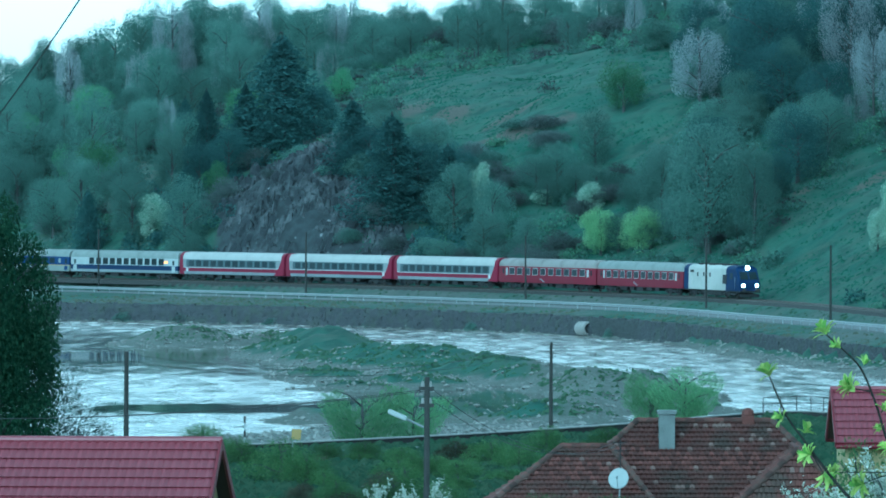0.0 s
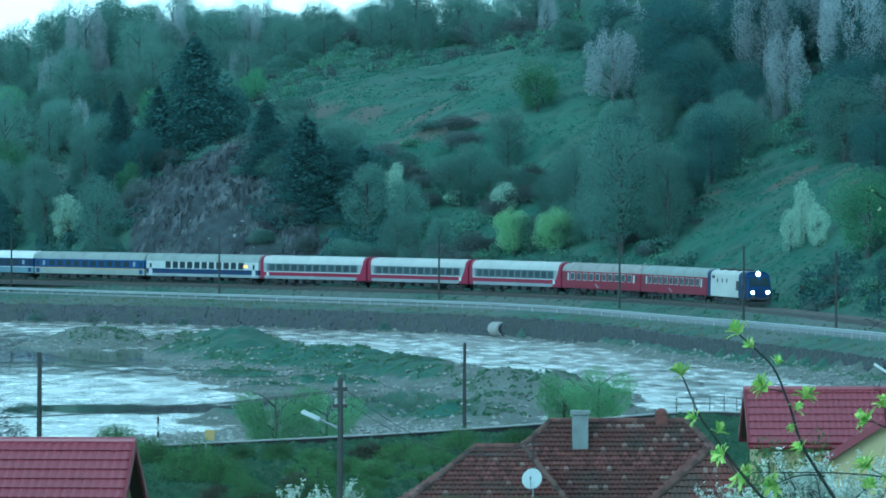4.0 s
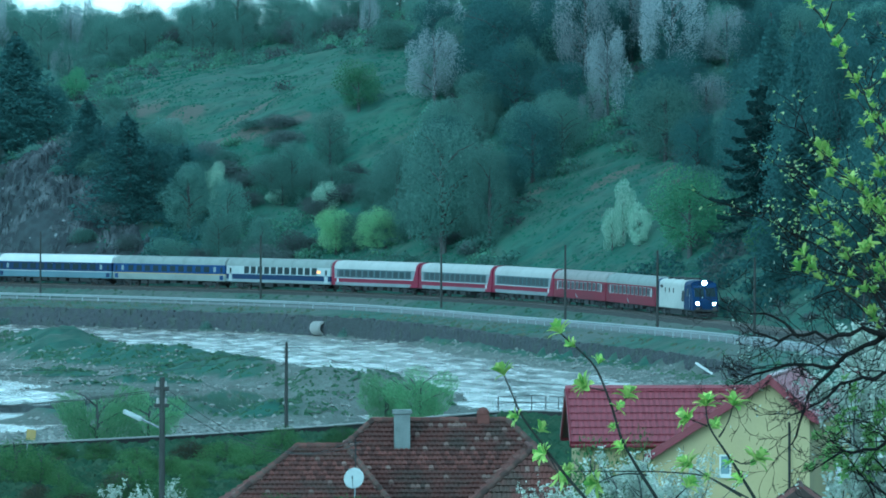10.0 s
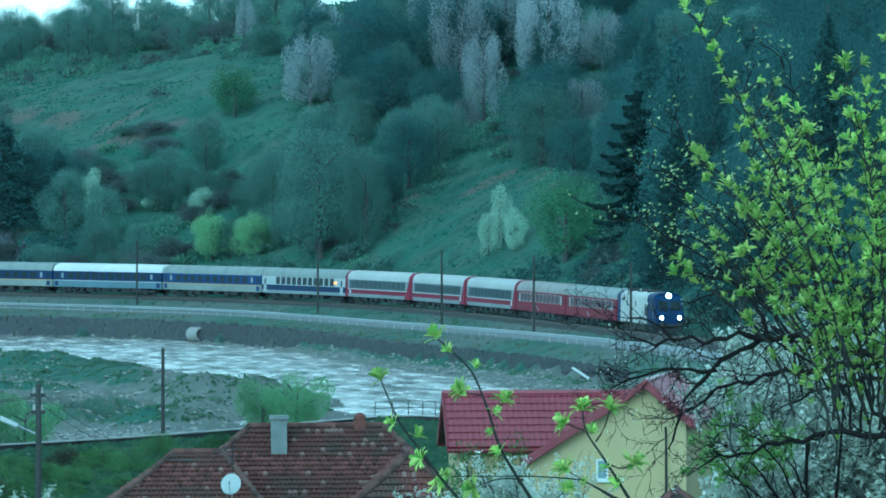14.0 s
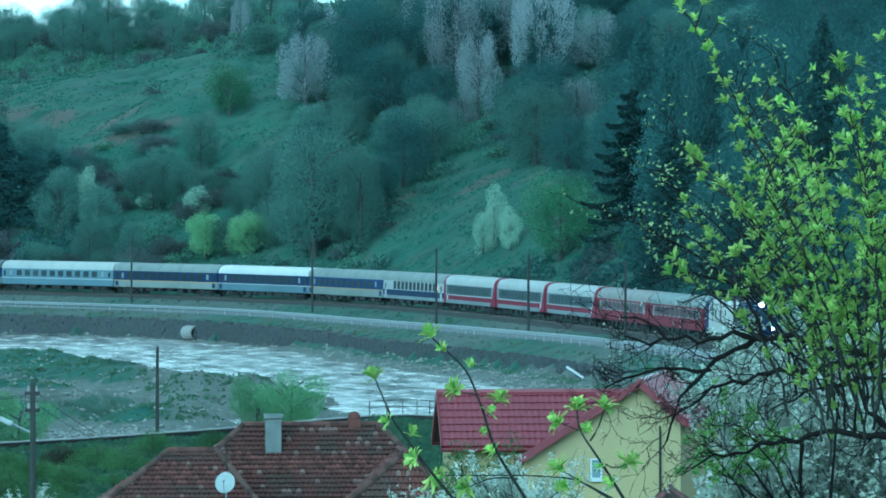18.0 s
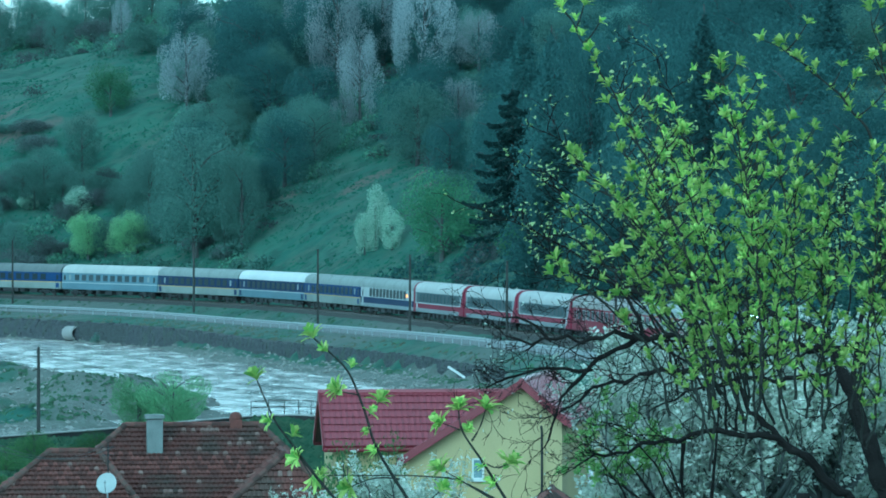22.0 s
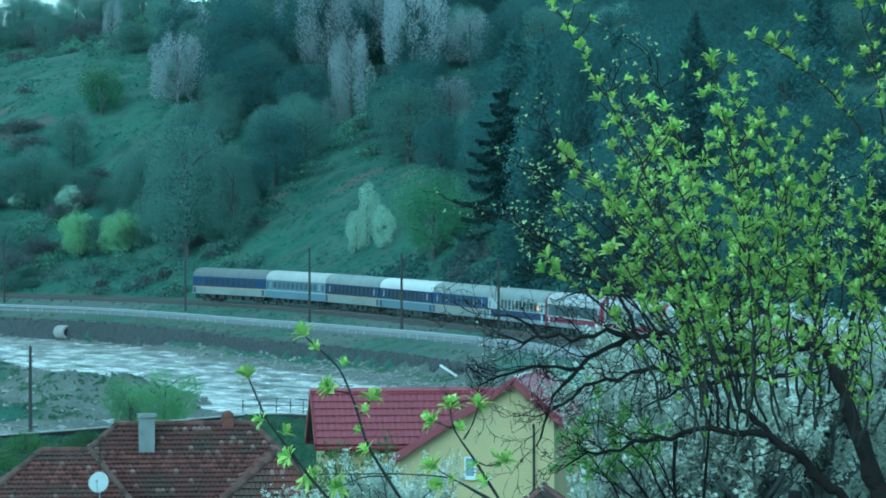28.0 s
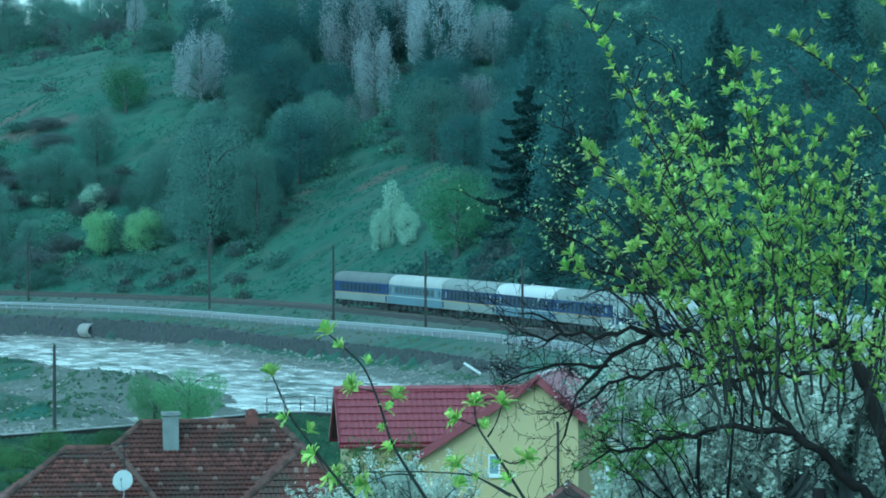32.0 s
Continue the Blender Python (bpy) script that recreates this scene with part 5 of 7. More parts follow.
L_grass = leaf_mat("grass_blades", (0.095, 0.15, 0.095), (0.13, 0.19, 0.12), 0.45, .1)
L_wild = leaf_mat("terrace_weeds", (0.055, 0.095, 0.06), (0.085, 0.12, 0.075), 0.35, .1)
L_dry = leaf_mat("dry_weeds", (0.1, 0.115, 0.085), (0.14, 0.145, 0.11), 0.3)
M_pebble = mat("pebbles", (0.34, 0.34, 0.32), (0.15, 0.155, 0.145), 0.9, scale=1.5, fine=10)
on_hill = lambda x, y, z: side_of(TRACK_LINE, x, y)[0] > 6
bar_keep = lambda x, y, z: (z > 1.15) & (z < 3) & (side_of(WALL_LINE, x, y)[0] < -1) & (side_of(PARAPET_LINE, x, y)[0] > 2) & (bumps(x, y, 16, 5.0) > -.35)
scatter_tufts("bar_grass", 130000, -50, 52, 345, 680, 0.11, L_grass, bar_keep, 3, "grass and weeds on the gravel bars and banks")
shelf_keep = lambda x, y, z: (side_of(WALL_LINE, x, y)[0] > 1) & (side_of(ROAD_LINE, x, y)[0] < -1) & (bumps(x, y, 14, 1.0) < .25)
scatter_tufts("shelf_weeds", 26000, -60, 62, 430, 790, 0.15, L_dry, shelf_keep, 11, "dry weeds on the bank below the road")
scatter_tufts("shelf_grass", 16000, -60, 62, 430, 790, 0.16, L_grass, lambda x, y, z: shelf_keep(x, y, z) & (bumps(x, y, 9, 6.0) > 0), 12, "green grass on the bank below the road")
verge_keep = lambda x, y, z: (side_of(ROAD_LINE, x, y)[0] > 5.8) & (side_of(TRACK_LINE, x, y)[0] < -3)
scatter_tufts("verge_grass", 30000, -75, 75, 430, 850, 0.13, L_wild, verge_keep, 5, "grass bank between the road and the railway")


def scatter_stones(name, count, x0, x1, y0, y1, size, keep, seed, label):
    r = np.random.RandomState(seed)
    x, y = r.uniform(x0, x1, count), r.uniform(y0, y1, count)
    z = ground_height(x, y)
    ok = keep(x, y, z)
    x, y, z = x[ok], y[ok], z[ok]
    n = len(x)
    s = size * r.uniform(.3, 1, n) ** 2 * 1.6 + .06
    base = np.array([(1, 0, 0), (0, 1, 0), (-1, 0, 0), (0, -1, 0), (0, 0, .7), (0, 0, -.5)], float)
    v = (base[None] + r.normal(0, .18, (n, 6, 3))) * s[:, None, None] + np.stack([x, y, z + s * .15], 1)[:, None]
    i = np.arange(n)[:, None] * 6
    f = np.concatenate([i + t for t in ((0, 1, 4), (1, 2, 4), (2, 3, 4), (3, 0, 4), (1, 0, 5), (2, 1, 5), (3, 2, 5), (0, 3, 5))])
    tagged(mesh_object(name, v.reshape(-1, 3), f, M_pebble), label, "stones", kind="stuff")


M_rock = mat("grey_rock", (0.046, 0.053, 0.062), (0.03, 0.036, 0.042), 0.95, scale=.5, fine=7, bump=0.8, dist=.2, spread=.5, stain=(0.16, 0.17, 0.18), stain_scale=.4, stain_amount=.7)


def rock_face():
    """Broken ledges and blocks standing out of the bare rock above the railway."""
    r = np.random.RandomState(19)
    x, y = r.uniform(-36, -1, 15000), r.uniform(765, 850, 15000)
    d = side_of(TRACK_LINE, x, y)[0]
    ok = (d > 5) & (d < 33) & (abs(x + 19) < 14.5 + 3 * bumps(x, y, 9, 2.0) - .12 * d) & (bumps(x, y, 7, 4.4) > -.35)
    x, y = x[ok], y[ok]
    z = ground_height(x, y)
    n = len(x)
    s = r.uniform(.2, 1, (n, 1)) ** 3 * np.array([1.0, .8, 1.2]) * r.uniform(.6, 1.4, (n, 3)) + .14
    base = np.array([(i, j, k) for k in (-1, 1) for i, j in ((-1, -1), (1, -1), (1, 1), (-1, 1))], float)
    base[4:, :2] *= .35
    v = (base[None] * r.uniform(.55, 1.15, (n, 8, 3))) * s[:, None]
    a = r.uniform(0, 6.3, n)
    c, q = np.cos(a)[:, None], np.sin(a)[:, None]
    v = np.stack([v[:, :, 0] * c - v[:, :, 1] * q, v[:, :, 0] * q + v[:, :, 1] * c, v[:, :, 2]], 2) + np.stack([x, y, z - s[:, 2] * .3], 1)[:, None]
    i = np.arange(n)[:, None] * 8
    f = np.concatenate([i + t for t in ((4, 5, 6), (4, 6, 7), (0, 1, 5), (0, 5, 4), (1, 2, 6), (1, 6, 5), (2, 3, 7), (2, 7, 6), (3, 0, 4), (3, 4, 7))])
    tagged(mesh_object("rock_ledges", v.reshape(-1, 3), f, M_rock), "broken grey rock ledges with pale faces above the railway", "rock", kind="stuff")


rock_face()
scatter_tufts("meadow_grass", 45000, -12, 70, 640, 930, 0.12, leaf_mat("meadow_blades", (0.058, 0.125, 0.088), (0.078, 0.15, 0.104), 0.4, .05), lambda x, y, z: on_hill(x, y, z) & (bumps(x, y, 11, 2.2) > -.2), 17, "long soft grass on the open hillside")
terrace_keep = lambda x, y, z: (side_of(PARAPET_LINE, x, y)[0] < -1)
scatter_tufts("terrace_grass", 22000, -22, 27, 232, 372, 0.22, L_wild, terrace_keep, 6, "rough grass on the village terrace")
river_stone = lambda x, y, z: (z > .3) & (z < 2.6) & ((z < 1.2) | (bumps(x, y, 9, 3.3) > .1)) & (side_of(WALL_LINE, x, y)[0] < 0) & (side_of(PARAPET_LINE, x, y)[0] > 4)
scatter_stones("river_stones", 36000, -50, 52, 400, 740, 0.15, river_stone, 8, "grey stones and rubble on the gravel bars")

# ---- poles, lamp, wires ----
def pole(x, y, top, r, label, base=None, arms=0, reach=.55):
    z = float(ground_height(np.array([x]), np.array([y]))[0]) - 0.4 if base is None else base
    t = tagged(new("utility_pole"), label, "pole", "poles")
    t.matrix_basis = Matrix.Translation((x, y, z))
    bm = bmesh.new()
    tube(bm, [(0, 0, 0), (0, 0, (top - z) * .5), (.02, 0, top - z)], [r * 1.15, r, r * .8], 10)
    part("shaft", bm, M_wood_pole, t)
    for k in range(arms):
        bm = bmesh.new()
        box(bm, -reach, reach, -.05, .05, top - z - .35 - .45 * k, top - z - .25 - .45 * k, .01)
        arm = part("crossarm", bm, M_wood_pole, t)
        for i in (.1 - reach, reach - .1):
            bm = bmesh.new()
            tube(bm, [(i, 0, top - z - .25 - .45 * k), (i, 0, top - z - .1 - .45 * k)], [.05, .035], 8)
            part("insulator", bm, M_concrete, arm)
    return t


for s in (-118, -68.5, -19.5, 33, 86, 138.5, 185, 232, 280, 330):
    x, y, _ = track_at(s, 4.6)
    pole(float(x), float(y), 12.1, 0.13, "dark trackside pole on the railway bank")
pole(-15.6, 277, 11.4, 0.13, "weathered wooden telephone pole near the river")
pole(6.75, 352, 9.6, 0.12, "weathered wooden telephone pole near the river", arms=0)
lamp_post = pole(-0.44, 150, 14.75, 0.09, "concrete street pole with a white lamp on a bent arm", arms=2, reach=.2)
tagged(lamp_post, category="street lamp")


def street_lamp_arm(thing, x, y, z):
    bm = bmesh.new()
    tube(bm, [(0, 0, z - .1), (-.25, 0, z + .02), (-.56, -.05, z + .17)], .03, 8)
    arm = part("arm", bm, M_galv, thing)
    bm = bmesh.new()
    box(bm, -.27, .27, -.13, .13, -.06, .075, .05, Matrix.Translation((-.78, -.08, z + .26)) @ Matrix.Rotation(radians(24), 4, "Y"))
    part("lamp_head", bm, P_white, thing, "long white lamp housing")


street_lamp_arm(lamp_post, 0, 0, 5.55)


def wire(a, b, sag, r=0.012, label="thin black overhead wire between poles"):
    a, b = Vector(a), Vector(b)
    pts = [a.lerp(b, k / 14) - Vector((0, 0, sag * 4 * (k / 14) * (1 - k / 14))) for k in range(15)]
    bm = bmesh.new()
    tube(bm, [tuple(p) for p in pts], r, 5, False)
    return tagged(part("wire", bm, M_black), label, "wire", "overhead wires")


for dz in (0, .35):
    wire((-15.6, 277, 11.3 - dz), (-44, 262, 10.8 - dz), .9)
    wire((-15.6, 277, 11.3 - dz), (6.75, 352, 9.5 - dz), 1.2)
    wire((6.75, 352, 9.5 - dz), (31, 300, 8.9 - dz), 1.1)
for i in (-.2, .2):
    wire((-0.44 + i, 150, 14.4), (-32, 205, 12.5), 1.0, 0.01)
    wire((-0.44 + i, 150, 14.4), (6.95 + i, 220.6, 9.65), 1.0, 0.01)
wire((-4.24, 50, 20.36), (-1.47, 25, 21.19), .05, 0.005, "near slack cable crossing the view")

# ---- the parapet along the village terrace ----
M_dark_concrete = mat("dark_concrete", (0.032, 0.032, 0.031), (0.02, 0.02, 0.019), 0.9, scale=1.2)


def build_parapet():
    t = tagged(new("parapet"), "long low parapet of dark concrete with pale coping", "parapet", kind="structure")
    line = PARAPET_LINE
    line = line[(line[:, 1] > 262)]
    stop = int(np.argmax(line[:, 0] > 25.2)) or len(line)
    line = line[:stop]
    z = np.interp(line[:, 0], [-60, -12, 10, 25], [4.1, 4.1, 4.1, 4.15])
    ribbon("wall_face", line, [(-.18, -1.2), (-.18, .42), (.18, .42), (.18, -1.2)], M_dark_concrete, z, "", "", t)
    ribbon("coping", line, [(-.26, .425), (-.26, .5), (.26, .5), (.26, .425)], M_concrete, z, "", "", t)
    return line, z


PAR, PAR_Z = build_parapet()


def build_railing():
    t = tagged(new("railing"), "black steel railing on the parapet by the river", "railing")
    keep = PAR[:, 0] > 20.6
    line, z = PAR[keep], PAR_Z[keep]
    for h in (1.0, 1.42):
        bm = bmesh.new()
        tube(bm, [(x, y, zz + h) for (x, y), zz in zip(line[:, :2], z)], .03, 6)
        part("rail_bar", bm, M_black, t)
    for k in range(0, len(line), 2):
        bm = bmesh.new()
        tube(bm, [(line[k, 0], line[k, 1], z[k] + .45), (line[k, 0], line[k, 1], z[k] + 1.42)], .035, 6)
        part("post", bm, M_black, t)


build_railing()

# ---- houses ----
M_tile_metal = mat("red_metal_roof", (0.19, 0.042, 0.06), (0.165, 0.037, 0.053), 0.34, 0.0, scale=0.8, fine=14, bump=0.08, dist=0.01, spread=0.05)
M_trim_red = mat("red_trim", (0.13, 0.014, 0.026), rough=0.45, scale=2, spread=0.05)
M_plaster = mat("yellow_plaster", (0.4, 0.335, 0.165), (0.34, 0.285, 0.145), 0.9, scale=0.6, fine=25, bump=0.15, spread=0.04, stain=(0.25, 0.225, 0.15), stain_amount=0.35)
M_white_frame = mat("white_window_frame", (0.55, 0.56, 0.54), rough=0.5, scale=2, spread=0.04)
# pale pane colour stands in for sky reflected in the glass
M_pane = mat("window_glass_sky_tone", (0.2, 0.25, 0.27), rough=0.08, scale=1, bump=0, spread=0.05)
M_old_tile = mat("old_clay_tile", (0.125, 0.045, 0.036), (0.065, 0.032, 0.028), 0.9, scale=1.6, fine=8, bump=0.4, dist=0.02, spread=0.9, stain=(0.05, 0.05, 0.04), stain_scale=0.9, stain_amount=0.6)
M_pale_tile = mat("faded_clay_tile", (0.22, 0.15, 0.13), (0.15, 0.1, 0.085), 0.9, scale=2, fine=8, bump=0.3, spread=0.5)
M_dark_wood = mat("dark_wood", (0.05, 0.035, 0.03), rough=0.85, scale=3)
M_grey_plaster = mat("grey_plaster", (0.19, 0.205, 0.2), (0.11, 0.12, 0.118), 0.95, scale=1.5, fine=12, bump=0.3)
M_brick = mat("red_brick", (0.13, 0.045, 0.035), (0.08, 0.035, 0.03), 0.9, scale=4, fine=6, bump=0.4)


def metal_roof_plane(name, parent, width, slope_len, module=0.35, wave=0.183):
    """Pressed metal tile sheet: waves across, a step at every course; x across, y up the slope, z out of it."""
    nx, ny = int(width / wave * 8), int(slope_len / module)
    rows = []
    for k in range(ny + 1):
        rows += [(k * module, 0.034), (min((k + 1) * module + .018, slope_len), 0.0)]
    rows = [(y, h) for y, h in rows if y <= slope_len + 1e-6]
    xs = np.linspace(0, width, nx)
    prof = 0.034 * (0.5 + 0.5 * np.cos(xs / wave * 2 * math.pi)) ** 0.8
    v = np.concatenate([np.stack([xs, np.full(nx, y) - prof * 1.5, prof + h], 1) for y, h in rows])
    i = np.arange(len(v)).reshape(len(rows), nx)
    q = np.stack([i[:-1, :-1].ravel(), i[:-1, 1:].ravel(), i[1:, 1:].ravel(), i[1:, :-1].ravel()], 1)
    return mesh_object(name, v, q, M_tile_metal, parent)


def gable_house(label, at, turn, length, half, rise, eave_z, base_z, wall_mat, over=0.35, category="house", windows=(), short=None, roof_mat=None):
    """A house with a pitched roof, ridge along x, front slope towards -y. at: the ridge's middle in plan."""
    t = tagged(new("house"), label, category)
    t.matrix_basis = Matrix.Translation((at[0], at[1], 0)) @ Matrix.Rotation(radians(turn), 4, "Z")
    ridge_z = eave_z + rise
    # the slope towards -y may be shorter and steeper: its half width and fall
    half_a, rise_a = short or (half, rise)
    slopes = ((half_a, rise_a), (half, rise))
    trim = M_dark_wood if roof_mat else M_trim_red
    bm = bmesh.new()
    sec = [(-half_a + over, base_z), (half - over, base_z), (half - over, eave_z + over * rise / half - .06), (0, ridge_z - .12), (-half_a + over, ridge_z - rise_a + over * rise_a / half_a - .06)]
    a = [bm.verts.new((-length / 2 + .3, y, z)) for y, z in sec]
    b = [bm.verts.new((length / 2 - .3, y, z)) for y, z in sec]
    bm.faces.new(a); bm.faces.new(b[::-1])
    for i in range(5):
        j = (i + 1) % 5
        bm.faces.new((a[i], a[j], b[j], b[i]))
    bmesh.ops.recalc_face_normals(bm, faces=bm.faces)
    part("wall", bm, wall_mat, t)
    for s in (0, 1):
        hw, fall = slopes[s]
        sl = math.hypot(hw, fall)
        roof = metal_roof_plane("roof", t, length, sl)
        if roof_mat:
            roof.data.materials[0] = roof_mat
        m = Matrix.Rotation(math.pi * s, 4, "Z") @ Matrix.Translation((-length / 2, -hw, ridge_z - fall)) @ Matrix.Rotation(math.atan2(fall, hw), 4, "X")
        roof.matrix_basis = m
        bm = bmesh.new(); box(bm, 0, length, 0, sl, -.1, -.012)
        d = part("roof_deck", bm, M_dark_wood, t); d.matrix_basis = m
        bm = bmesh.new(); box(bm, -.02, length + .02, -.03, .02, -.12, .02, .01)
        d = part("eave_board", bm, trim, t); d.matrix_basis = m
        for e in (-.03, length - .03):
            bm = bmesh.new(); box(bm, e, e + .06, -.04, sl + .02, -.14, .075, .012)
            d = part("barge_board", bm, trim, t); d.matrix_basis = m
        bm = bmesh.new(); tube(bm, [(0, -.1, -.06), (length, -.1, -.06)], .065, 8)
        d = part("gutter", bm, trim, t); d.matrix_basis = m
    bm = bmesh.new()
    tube(bm, [(-length / 2 - .02, 0, ridge_z + .02), (length / 2 + .02, 0, ridge_z + .02)], .09, 10)
    part("ridge_cap", bm, roof_mat or M_tile_metal, t)
    for face, u, z, w, h in windows:
        win = new("window"); win.parent = t
        if face == "end":
            win.matrix_basis = Matrix.Translation((-length / 2 + .3, u, z)) @ Matrix.Rotation(-math.pi / 2, 4, "Z")
        else:
            win.matrix_basis = Matrix.Translation((u, -half + over, z))
        bm = bmesh.new()
        for x0, x1, z0, z1 in ((-w / 2, -w / 2 + .05, 0, h), (w / 2 - .05, w / 2, 0, h), (-w / 2, w / 2, 0, .05), (-w / 2, w / 2, h - .05, h)):
            box(bm, x0, x1, -.05, .03, z0, z1)
        part("window_frame", bm, M_white_frame, win)
        bm = bmesh.new(); box(bm, -w / 2 + .04, w / 2 - .04, -.02, .02, .04, h - .04)
        part("pane", bm, M_pane, win)
        bm = bmesh.new(); box(bm, -w / 2 - .05, w / 2 + .05, -.1, .02, -.06, -.002)
        part("window_sill", bm, M_white_frame, win)
    return t


# the shed roof below the camera, the red-roofed house and its yellow gable wing
gable_house("long house with a bright red pressed-metal tile roof", (-9.6, 117.6), -4.5, 10.0, 4.2, 2.5, 12.1, 8.2, M_plaster)
gable_house("yellow house with a red pressed-metal tile roof", (15.55, 168.2), 0.0, 7.9, 2.15, 1.5, 12.22, 6.8, M_plaster)
yellow_gable = gable_house("yellow gabled house with red metal roof and small window", (17.64, 163.2), 78.3, 9.0, 3.5, 2.25, 12.12, 6.8, M_plaster, windows=[("end", 1.28, 11.58, .34, .6)], over=.2, short=(1.32, 1.13))


def downpipe(thing, x, y, z0, z1):
    bm = bmesh.new()
    tube(bm, [(x, y, z0), (x, y, z1 - .15), (x - .12, y, z1)], .035, 8)
    part("downpipe", bm, M_black, thing)


downpipe(yellow_gable, -4.28, -.55, 6.8, 13.1)
gable_house("house with a faded pink-red metal roof behind the plums", (24.6, 182), 4.0, 6.0, 2.6, 2.3, 11.6, 6.8, M_plaster)
gable_house("small outhouse with a dark brown tiled roof", (16.85, 152), 84.0, 3.0, .85, .6, 11.05, 7.0, M_grey_plaster, over=.15, category="outhouse", roof_mat=M_old_tile)


def clay_roof(parent, corners, course=0.3, width=0.19, near_tiles=0, seed=0):
    """Lays tiles over a plane of the roof: corners in order, the first two along the eave."""
    r = random.Random(seed)
    p = [Vector(c) for c in corners]
    ux = (p[1] - p[0]).normalized()
    nz = ux.cross(p[-1] - p[0]).normalized()
    uy = nz.cross(ux)
    flat = [((c - p[0]).dot(ux), (c - p[0]).dot(uy)) for c in p]
    bm = bmesh.new()
    bm.faces.new([bm.verts.new(c - nz * .05) for c in p])
    ex = bmesh.ops.extrude_face_region(bm, geom=list(bm.faces))
    bmesh.ops.translate(bm, vec=-nz * .12, verts=[g for g in ex["geom"] if isinstance(g, bmesh.types.BMVert)])
    bmesh.ops.recalc_face_normals(bm, faces=bm.faces)
    part("roof_deck", bm, M_dark_wood, parent)

    def inside(x, y):
        hit = False
        for (x0, y0), (x1, y1) in zip(flat, flat[1:] + flat[:1]):
            if (y0 > y) != (y1 > y) and x < (x1 - x0) * (y - y0) / (y1 - y0) + x0:
                hit = not hit
        return hit
    rot = Matrix((ux, uy, nz)).transposed().to_4x4()
    sets = {0: ([], []), 1: ([], [])}
    shape = [Vector(c) for c in ((-.5, -.03, .035), (-.22, -.035, .06), (.22, -.035, .06), (.5, -.03, .035), (-.5, 1.12, -.045), (-.22, 1.12, -.02), (.22, 1.12, -.02), (.5, 1.12, -.045), (-.5, -.02, -.045), (.5, -.02, -.045))]
    fs = [(0, 1, 5, 4), (1, 2, 6, 5), (2, 3, 7, 6), (8, 9, 3, 2), (8, 2, 1, 0)]
    shared = {}
    y, k = 0.05, 0
    ymax, xmin, xmax = max(b for _, b in flat), min(a for a, _ in flat), max(a for a, _ in flat)
    patch = [(r.uniform(xmin, xmax), r.uniform(0, ymax), r.uniform(.3, 1.0)) for _ in range(1 + int(xmax * ymax / 6))]
    while y < ymax - .05:
        x = xmin + (k % 2) * width / 2
        while x < xmax:
            if inside(x, y + .1):
                pale = 1 if any((x - a) ** 2 * .5 + (y - b) ** 2 * 5 < c * c for a, b, c in patch) and r.random() < .62 or r.random() < .025 else 0
                lift = r.uniform(0, .022)
                m = Matrix.Translation(p[0] + ux * x + uy * y + nz * (lift + .01)) @ rot @ Matrix.Rotation(r.uniform(-.03, .03), 4, "Z") @ Matrix.Diagonal((width * .97, course, 1.3, 1))
                if near_tiles > 0 and y > ymax * .45:
                    near_tiles -= 1
                    if pale not in shared:
                        me = bpy.data.meshes.new("tile")
                        me.from_pydata([tuple(c) for c in shape], [], fs)
                        me.materials.append(M_pale_tile if pale else M_old_tile)
                        shared[pale] = me
                    share("tile", shared[pale], parent, m)
                else:
                    V, Q = sets[pale]
                    o = len(V)
                    V += [m @ c for c in shape]
                    Q += [[o + i for i in f] for f in fs]
            x += width
        y += course
        k += 1
    for pale in (0, 1):
        if sets[pale][0]:
            tagged(mesh_object("tile_field", sets[pale][0], sets[pale][1], M_pale_tile if pale else M_old_tile, parent), kind="stuff")


def ridge_tiles(parent, a, b, r=0.13):
    """Half-round cap tiles along a ridge or hip."""
    a, b = Vector(a), Vector(b)
    n = max(2, int((b - a).length / .36))
    d = (b - a) / n
    me = None
    for k in range(n):
        p0, p1 = Vector((0, 0, 0)), d * 1.08
        if me is None:
            bm = bmesh.new()
            tube(bm, [tuple(p0), tuple(p1)], [r * 1.1, r * .92], 9)
            ob = part("ridge_tile", bm, M_old_tile, parent)
            me = ob.data
            ob.matrix_basis = Matrix.Translation(a + d * k)
        else:
            share("ridge_tile", me, parent, Matrix.Translation(a + d * k))


